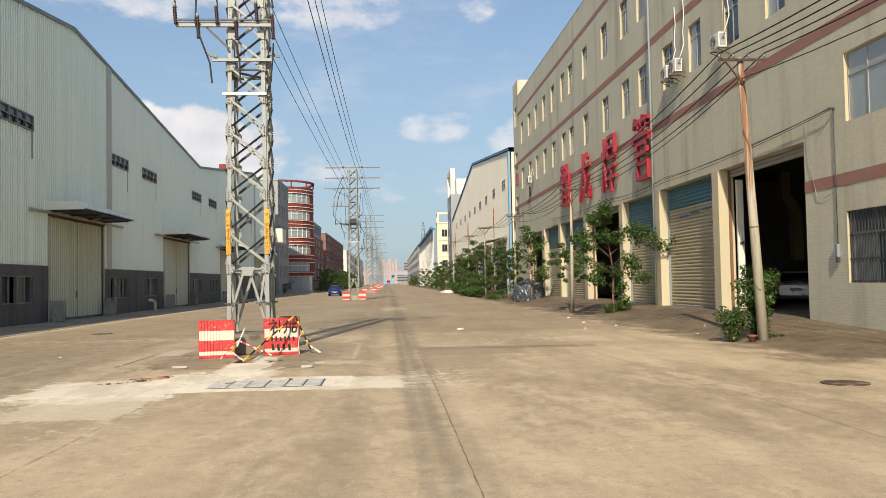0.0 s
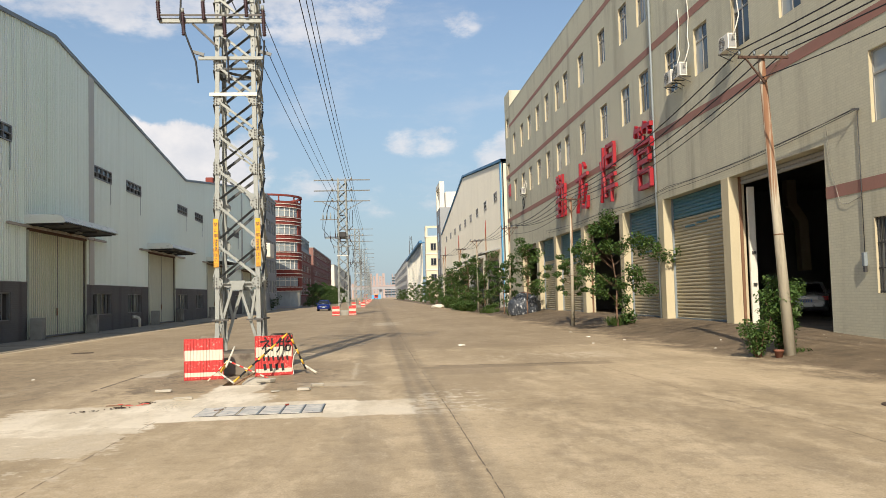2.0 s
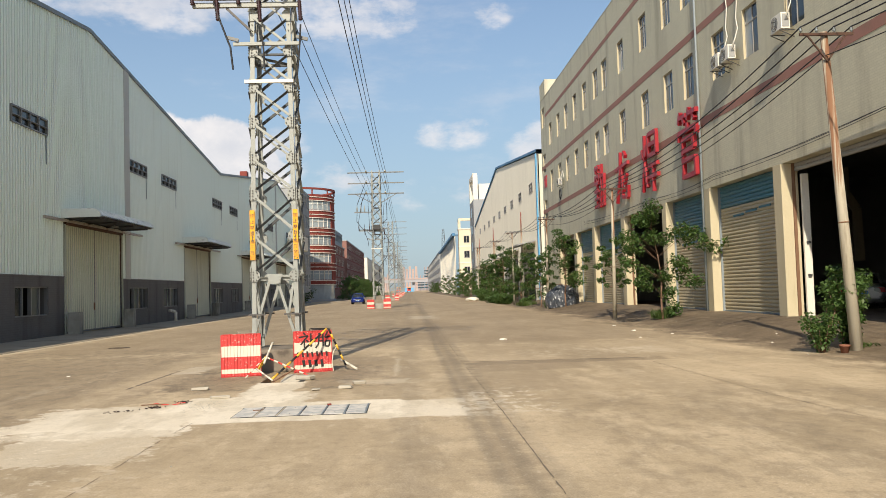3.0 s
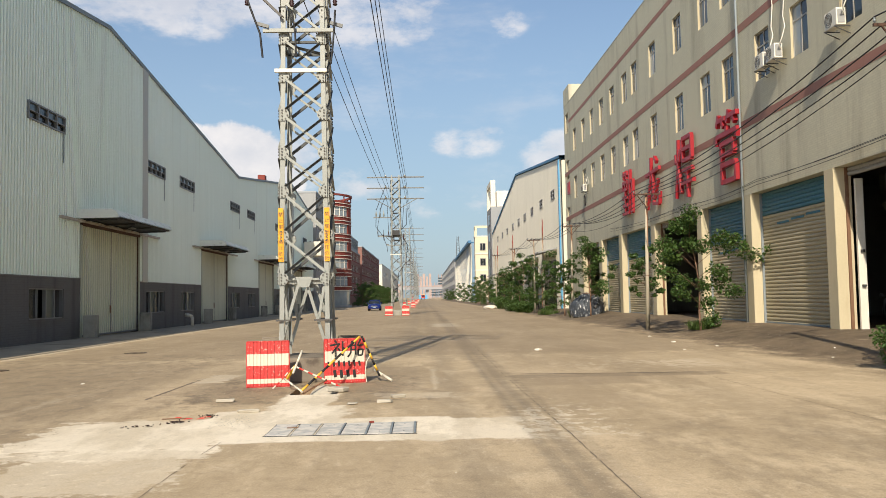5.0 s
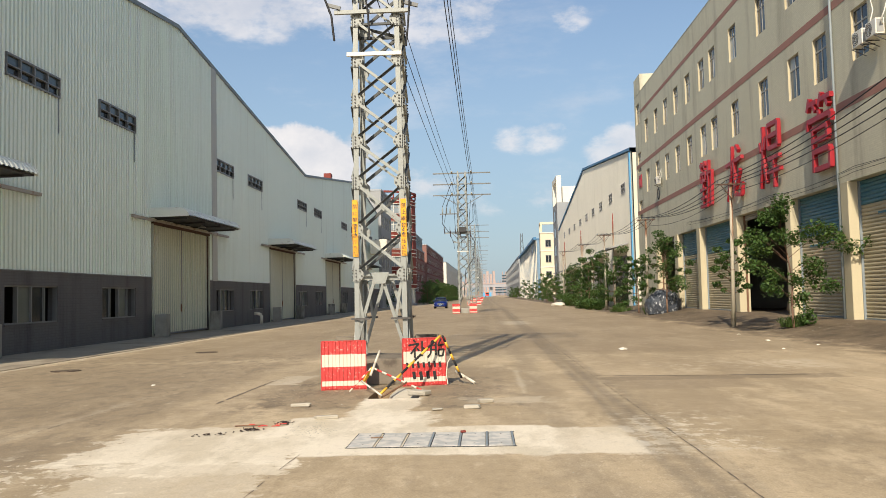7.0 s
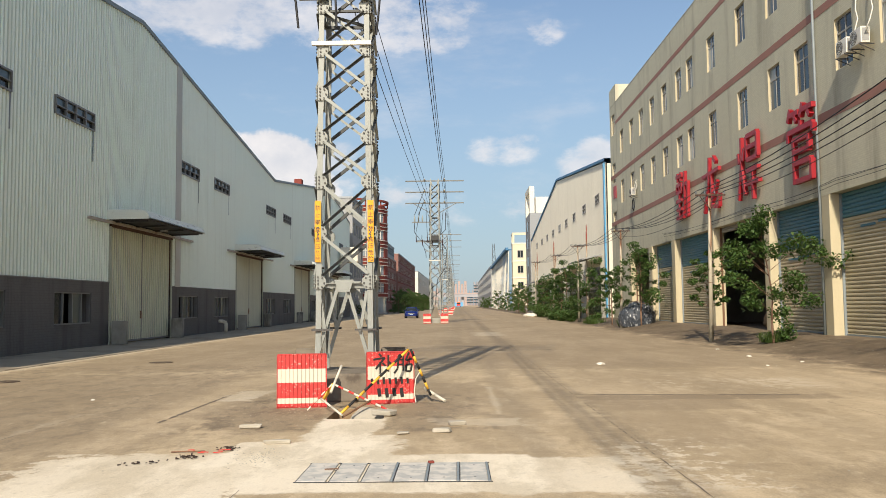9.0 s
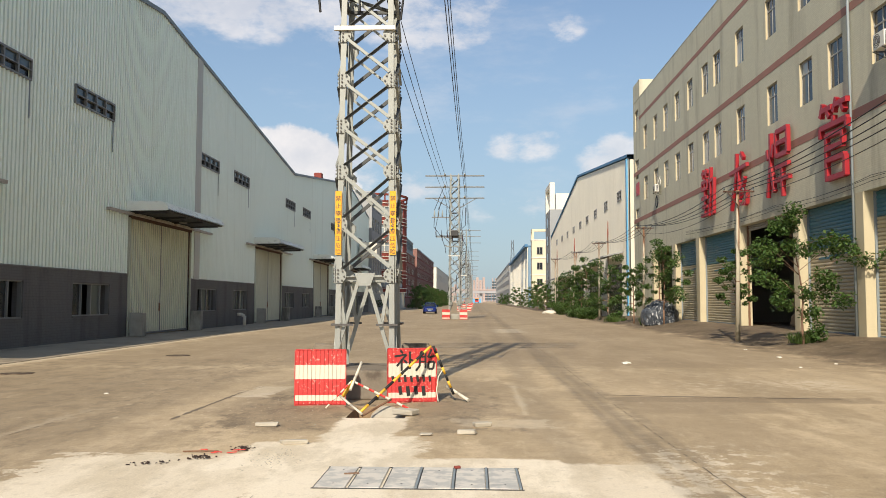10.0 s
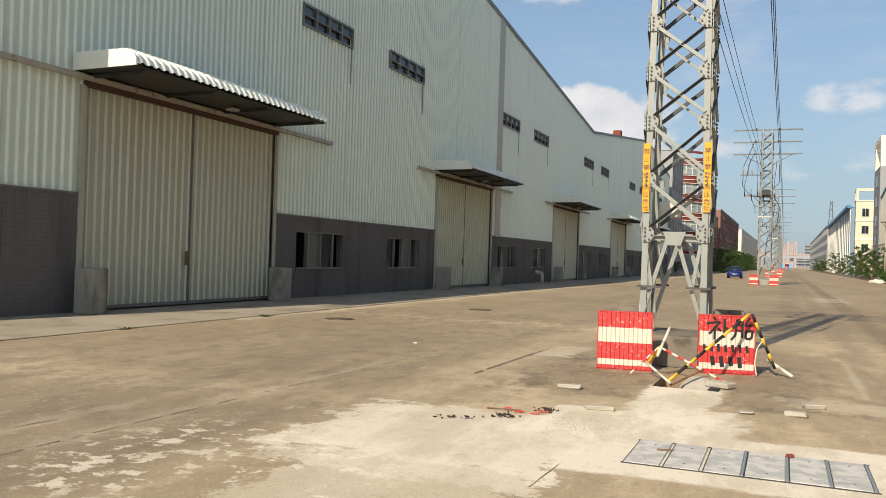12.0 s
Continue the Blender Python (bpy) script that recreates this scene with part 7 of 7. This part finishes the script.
def build_far_right():
    # clad shed next to the factory: gable roofline along the road, rows of small vents
    x = 11.6
    shed = thing("clad_shed", "weathered white clad shed with a blue downpipe and small louvred windows", "warehouse", (x + far_shift(119), 119, 0), FAR_TURN)
    to = Matrix.Translation((-x, -119, 0))
    y0, y1, peak = 79.2, 157.5, 116.0

    def verge(y):
        return 14.3 + 3.75 * (y - y0) / (peak - y0) if y < peak else 18.05 - 5.0 * (y - peak) / (y1 - peak)
    vents = [82.9, 91.1, 98.8, 105.9, 112.8, 120.3, 128.3, 136.4, 145.0]
    pitch = 0.6
    bm = B()
    y = y0
    while y < y1 - 0.01:
        mid = y + pitch / 2
        spans = [(0.0, 11.15), (11.95, None)] if any(v < mid < v + 2.3 for v in vents) else [(0.0, None)]
        for lo, hi in spans:
            prof = ((0, 0.0), (pitch * 0.40, 0.0), (pitch * 0.70, -0.05), (pitch * 0.85, -0.05), (pitch, 0.0))
            low = [bm.verts.new((x + d, y + s, lo)) for s, d in prof]
            top = [bm.verts.new((x + d, y + s, hi or verge(y + s))) for s, d in prof]
            for i in range(4):
                bm.faces.new((low[i], low[i + 1], top[i + 1], top[i]))
        y += pitch
    part("cladding", bm, FAR_WHITE, shed, "streaked white cladding", to)
    bm = B()
    for a, b in ((y0, peak), (peak, y1)):
        v = [bm.verts.new(p) for p in ((x - 0.15, a, verge(a) + 0.1), (x - 0.15, b, verge(b) + 0.1), (x + 30, b, verge(b) + 0.1), (x + 30, a, verge(a) + 0.1))]
        bm.faces.new(v)
        w = [bm.verts.new((p.co.x, p.co.y, p.co.z + 0.25)) for p in v]
        bm.faces.new(w[::-1])
        bm.faces.new((v[0], v[1], w[1], w[0]))
    part("roof", bm, ROOF_BLUE, shed, "dark blue-grey roof edge", to)
    bm = B()
    box(bm, x + 0.1, x + 30, y0, y0 + 0.2, 0, 14.2)
    box(bm, x + 0.1, x + 30, y1 - 0.2, y1, 0, 13.0)
    box(bm, x + 30, x + 30.2, y0, y1, 0, 13.0)
    part("wall", bm, FAR_WHITE, shed, "", to)
    part("downpipe", boxed(x - 0.18, x - 0.06, y0 + 0.25, y0 + 0.75, 0.0, 14.3), PIPE_BLUE, shed, "broad blue downpipe", to)
    for v in vents:
        bm = B()
        pierced(bm, x - 0.08, x + 0.05, v, v + 2.3, 11.1, 12.0, [(a, b, lo, hi) for a, b in ((v + 0.1, v + 1.1), (v + 1.2, v + 2.2)) for lo, hi in ((11.18, 11.52), (11.58, 11.92))])
        w = part("window", bm, FAR_GREY, shed, "small grey louvred window", to)
        part("pane", boxed(x + 0.06, x + 0.09, v, v + 2.3, 11.14, 11.96), PANE_DARK, w)
    # lean-to roofs and shop fronts under the trees
    for a, b, z in ((82.0, 92.0, 6.1), (95.0, 106.0, 5.9), (110.0, 122.0, 5.7), (126.0, 150.0, 5.4)):
        bm = B()
        ends = [[bm.verts.new(p) for p in ((x - 0.08, y, z), (x - 0.08, y, z + 0.12), (x - 1.9, y, z - 0.28), (x - 1.9, y, z - 0.42))] for y in (a, b)]
        for k in range(4):
            bm.faces.new((ends[0][k], ends[0][(k + 1) % 4], ends[1][(k + 1) % 4], ends[1][k]))
        bm.faces.new(ends[0])
        bm.faces.new(ends[1][::-1])
        part("awning", bm, FAR_GREY, shed, "sloping grey sheet awning", to)
        # no opening here: the doorway's shade is put into a dark sheet
        part("doorway_sheet", boxed(x - 0.12, x - 0.06, a + 1.0, b - 1.5, 0.0, z - 1.0), PANE_DARK, shed, "dark sheet standing for a shaded doorway", to)
    # tall narrow grey block, cream block, ribbed blue block, long far block
    block = thing("stair_block", "tall grey and white stair block with an open frame on top", "building", (11.4 + far_shift(162), 162, 0), FAR_TURN)
    to = Matrix.Translation((-11.4, -162, 0))
    part("wall", boxed(11.4, 20, 158.0, 168.0, 0, 18.5), FAR_GREY, block, "grey render", to)
    part("upper_wall", boxed(12.6, 22, 159.0, 168.0, 18.5, 21.6), FAR_WHITE, block, "white upper storey", to)
    bm = B()
    for y in (158.0, 166.9):
        box(bm, 11.4, 12.3, y, y + 1.1, 18.5, 23.5)
    box(bm, 11.4, 12.3, 159.1, 166.9, 22.6, 23.5)
    part("frame", bm, FAR_WHITE, block, "white open concrete frame", to)
    for r in range(5):
        part("window", boxed(11.34, 11.42, 161.5, 164.5, 2.2 + 3.3 * r, 4.0 + 3.3 * r), PANE_DARK, block, "", to)
    x, y, depth, tall = 12.75, 215.0, 4.0, 17.2
    cream = thing("cream_block", "cream rendered stair block with small dark windows and open roof frame", "building", (x, y, 0), FAR_TURN)
    part("wall", boxed(0, 12, 0, depth, 0, tall), FAR_CREAM, cream)
    for z in (4.2, 8.2, 12.4, 16.9):
        part("band", boxed(-0.12, 12, -0.12, depth, z, z + 0.3), FAR_WHITE, cream, "pale string course")
    part("plinth", boxed(-0.06, 12, -0.06, depth, 0, 1.1), FAR_GREY, cream)
    for z in (5.4, 9.5, 13.4):
        for wx in (1.2, 5.0):
            bm = B()
            for dims in ((0, 1.5, 0, 0.12), (0, 1.5, 1.78, 1.9), (0, 0.12, 0.12, 1.78), (1.38, 1.5, 0.12, 1.78), (0.70, 0.80, 0.12, 1.78)):
                box(bm, wx + dims[0], wx + dims[1], -0.14, 0.0, z + dims[2], z + dims[3])
            w = part("window", bm, WINDOW_GREY, cream, "small grey-framed window")
            part("pane", boxed(wx + 0.1, wx + 1.4, -0.06, -0.004, z + 0.1, z + 1.8), PANE_DARK, w)
    for fx in (0.0, 3.9):
        for fy in (0.0, depth - 0.5):
            part("roof_post", boxed(fx, fx + 0.5, fy, fy + 0.5, tall + 0.004, 19.2), FAR_CREAM, cream)
    part("roof_beam", boxed(0, 4.4, 0, 0.5, 19.2, 19.8), FAR_CREAM, cream)
    part("roof_beam", boxed(0, 0.5, 0.504, depth, 19.2, 19.8), FAR_CREAM, cream)
    storey_building("ribbed_block", "long blue-panelled block with blue roof edge and white pilasters", 11.2, 224, 340, 16.0, 25, FAR_BLUE, 3, 16, 1, 3.0, 2.6, None, ROOF_BLUE, 2.0, FAR_WHITE)
    solid("roof_fascia", boxed(-0.8, -0.05, -58.5, 58.5, 15.9, 16.6), ROOF_BLUE, "deep blue roof edge of the long block", "roof", kind="structure", at=pose(11.2 + far_shift(282), 282, 0, 0, 0, FAR_TURN))
    storey_building("far_block", "long grey far block with rows of windows", 11.0, 350, 620, 17.5, 25, FAR_GREY, 4, 26, 1, 5.0, 2.2)


build_far_right()


def build_far_left():
    # grey block and awning at the end of the warehouse
    storey_building("grey_block", "grey rendered block with narrow bluish windows", -18.2, 133.0, 146.0, 18.4, 20, FAR_GREY, 5, 4, -1, 2.0, 2.0)
    bm = B()
    box(bm, -0.2, 2.2, -2.0, 2.0, 7.6, 9.6)
    solid("white_box", bevelled(bm, 0.15), FAR_WHITE, "white box bay on the wall at the end of the warehouse", "box bay", kind="structure", at=pose(-17.6 + far_shift(119.0), 119.0, 0))
    # round brick tower
    tower = thing("round_tower", "round red-brick corner tower with white bands and curved windows", "building", (-22.9 + far_shift(166.0), 166.0, 0))
    r, storeys, rise, base = 7.2, 5, 3.35, 3.2
    n = 36
    bm = B()

    def ring_wall(bm, radius, z0, z1, thick=0.4, a0=0, a1=n, skip=()):
        for k in range(a0, a1):
            if k in skip:
                continue
            t0, t1 = k * math.tau / n, (k + 1) * math.tau / n
            pts = [(radius * math.cos(t), radius * math.sin(t)) for t in (t0, t1)] + [((radius - thick) * math.cos(t), (radius - thick) * math.sin(t)) for t in (t1, t0)]
            v = [[bm.verts.new((x, y, z)) for x, y in pts] for z in (z0, z1)]
            bm.faces.new(v[0][::-1])
            bm.faces.new(v[1])
            for i in range(4):
                bm.faces.new((v[0][i], v[0][(i + 1) % 4], v[1][(i + 1) % 4], v[1][i]))
    glazed = [k for k in range(n) if (k % 9) in (1, 2, 3, 4, 5, 6)]
    ring_wall(bm, r, 0.0, 0.4)
    part("base", bm, FAR_GREY, tower, "low grey plinth ring")
    bm = B()
    for s in range(storeys):
        z = base + s * rise
        ring_wall(bm, r, z, z + 0.95)
        ring_wall(bm, r, z + 0.95, z + 2.65, skip=set(glazed))
        ring_wall(bm, r, z + 2.65, z + rise)
    ring_wall(bm, r, base + storeys * rise - 0.002, base + storeys * rise + 0.6)
    part("wall", bm, RED_BRICK, tower, "red brick drum")
    for s in range(storeys + 1):
        for dz in (0.0, 0.75, 2.7):
            if s == storeys and dz > 0.5:
                continue
            bm = B()
            ring_wall(bm, r + 0.12, base + s * rise + dz, base + s * rise + dz + 0.11, 0.1)
            part("band", bm, WINDOW_WHITE, tower, "white ring band")
    for s in range(storeys):
        z = base + 0.95 + s * rise
        bm = B()
        ring_wall(bm, r - 0.15, z, z + 1.7, 0.05)
        part("pane", bm, PANE_PALE, tower, "curved pale window band")
        bm = B()
        for k in glazed:
            t0 = k * math.tau / n
            c = Vector(((r - 0.1) * math.cos(t0), (r - 0.1) * math.sin(t0), z))
            bar(bm, c, c + Vector((0, 0, 1.7)), 0.09, 0.09, (0, 1, 0))
        ring_wall(bm, r - 0.08, z + 1.1, z + 1.18, 0.06)
        part("window", bm, WINDOW_WHITE, tower, "white window bars")
    bm = B()
    ring_wall(bm, r - 0.3, 0.4, base, 0.06)
    part("shop_front", bm, PANE_PALE, tower, "tall pale ground-floor glazing")
    bm = B()
    ring_wall(bm, r + 0.25, base + storeys * rise + 1.5, base + storeys * rise + 1.85, 0.5)
    for k in range(0, n, 3):
        t0 = k * math.tau / n
        c = Vector((r * math.cos(t0), r * math.sin(t0), base + storeys * rise + 0.6))
        bar(bm, c, c + Vector((0, 0, 0.95)), 0.25, 0.25, (0, 1, 0))
    part("crown_ring", bm, RED_BRICK, tower, "open ring on the roof")
    bm = B()
    lathe(bm, (0, 0, base - 0.2 + storeys * rise), (0, 0, base + storeys * rise), ((0, r - 0.45), (1, r - 0.45)), 36)
    part("roof", bm, ROOF_GREY, tower)
    storey_building("red_wing", "red-brick wing behind the warehouse", -24.5, 147.0, 158.0, 17.5, 14, RED_BRICK, 5, 3, -1, 2.4, 1.9, WINDOW_WHITE)
    storey_building("brick_block", "brown-brick block with a bluish top storey and rows of windows", -18.4, 184.0, 221.0, 12.9, 25, BROWN_BRICK, 4, 9, -1, 3.2, 1.6, RED_BRICK, pale=True)
    storey_building("glass_storey", "bluish glazed set-back storey above the brown block", -18.9, 184.0, 221.0, 16.4, 24, PIPE_GREY, 1, 12, -1, 2.4, 1.8, None, z0=13.4)
    storey_building("brick_block", "red-brown block with long rows of windows", -18.4, 229.0, 310.0, 15.6, 25, BROWN_BRICK, 5, 18, -1, 3.4, 1.5, RED_BRICK, pale=True)
    storey_building("white_block", "white rendered hall past the brick blocks", -18.6, 335.0, 520.0, 15.0, 30, FAR_WHITE, 2, 14, -1, 4.0, 2.5)


build_far_left()


def build_distance():
    """The flyover and the town at the end of the road."""
    fly = thing("flyover", "pale concrete flyover crossing the far end of the road", "bridge", (far_shift(760), 760, 0))
    part("deck", boxed(-260, 260, -5, 5, 8.5, 11.0), FAR_HAZE, fly)
    part("parapet", boxed(-260, 260, -5.3, -5.0, 11.0, 12.0), FAR_PINK, fly)
    for x in range(-240, 260, 30):
        part("pier", boxed(x - 1.2, x + 1.2, -1.5, 1.5, 0, 8.5), FAR_HAZE, fly)
    hoard = solid("blue_hoarding", bevelled(boxed(-9, 6, -0.3, 0.3, 0, 3.6), 0.05, 1), PIPE_BLUE, "blue site hoarding below the flyover", "fence", at=pose(-6 + far_shift(745), 745, 0))
    rng = random.Random(12)
    for x, y, w, h in ((-3, 900, 17, 27), (17, 930, 8, 27), (-34, 930, 16, 20), (42, 940, 20, 20), (9, 960, 8, 18), (-85, 900, 40, 24), (95, 900, 40, 24)):
        storey = thing("apartment_block", "pale pink block of flats in the distance", "building", (x + far_shift(y), y, 0), group="far flats")
        bm = B()
        for k in range(5):
            a, b = -w / 2 + w * k / 5, -w / 2 + w * (k + 1) / 5
            box(bm, a, b - 0.9, 0 if k % 2 else -1.5, 14, 0, h - (3 if k % 2 else 0))
        part("wall", bm, FAR_PINK, storey)
        floors = int(h / 3.2)
        strip = B()
        for f in range(1, floors):
            for k in range(5):
                a = -w / 2 + w * k / 5
                box(strip, a + 1.2, a + w / 5 - 2.0, (-0.1 if k % 2 else -1.6), (0 if k % 2 else -1.5), f * 3.1, f * 3.1 + 1.5)
        tagged(part("glazing", strip, PANE_BLUE, storey), kind="stuff")
    # lorries standing at the far end
    for x, y in ((-9.5, 520), (-3.2, 560)):
        lorry = thing("lorry", "orange lorry far down the road", "lorry", (x + far_shift(y), y, 0), group="far lorries")
        part("cab", bevelled(boxed(-1.2, 1.2, -2.0, 0.0, 0.9, 3.2), 0.15), TAPE_RED, lorry)
        part("load_bed", bevelled(boxed(-1.25, 1.25, 0.1, 6.0, 1.0, 3.4), 0.05, 1), TAPE_YELLOW, lorry)
        part("windscreen", boxed(-1.05, 1.05, -2.03, -1.99, 1.9, 2.9), PANE_DARK, lorry)
        for sx in (-1.1, 1.1):
            for y2 in (-1.2, 2.8, 4.4):
                bm = B()
                rod(bm, (sx - 0.15, y2, 0.5), (sx + 0.15, y2, 0.5), 0.5, n=16)
                part("wheel", bm, TYRE, lorry)
    # lattice radio mast on the right skyline
    radio = thing("radio_mast", "thin lattice mast on the far skyline", "mast", (24.0 + far_shift(640), 640.0, 0))
    bm = B()
    for sx, sy in ((-1, -1), (1, -1), (1, 1), (-1, 1)):
        bar(bm, (sx * 3, sy * 3, 0), (sx * 0.6, sy * 0.6, 48), 0.3, 0.3)
    for z in range(0, 46, 4):
        k = 3 - 2.4 * z / 48
        bar(bm, (-k, -k, z), (k, -k, z + 4), 0.15, 0.15)
        bar(bm, (k, -k, z), (-k, -k, z + 4), 0.15, 0.15)
    part("lattice", bm, DARK_STEEL, radio)


build_distance()
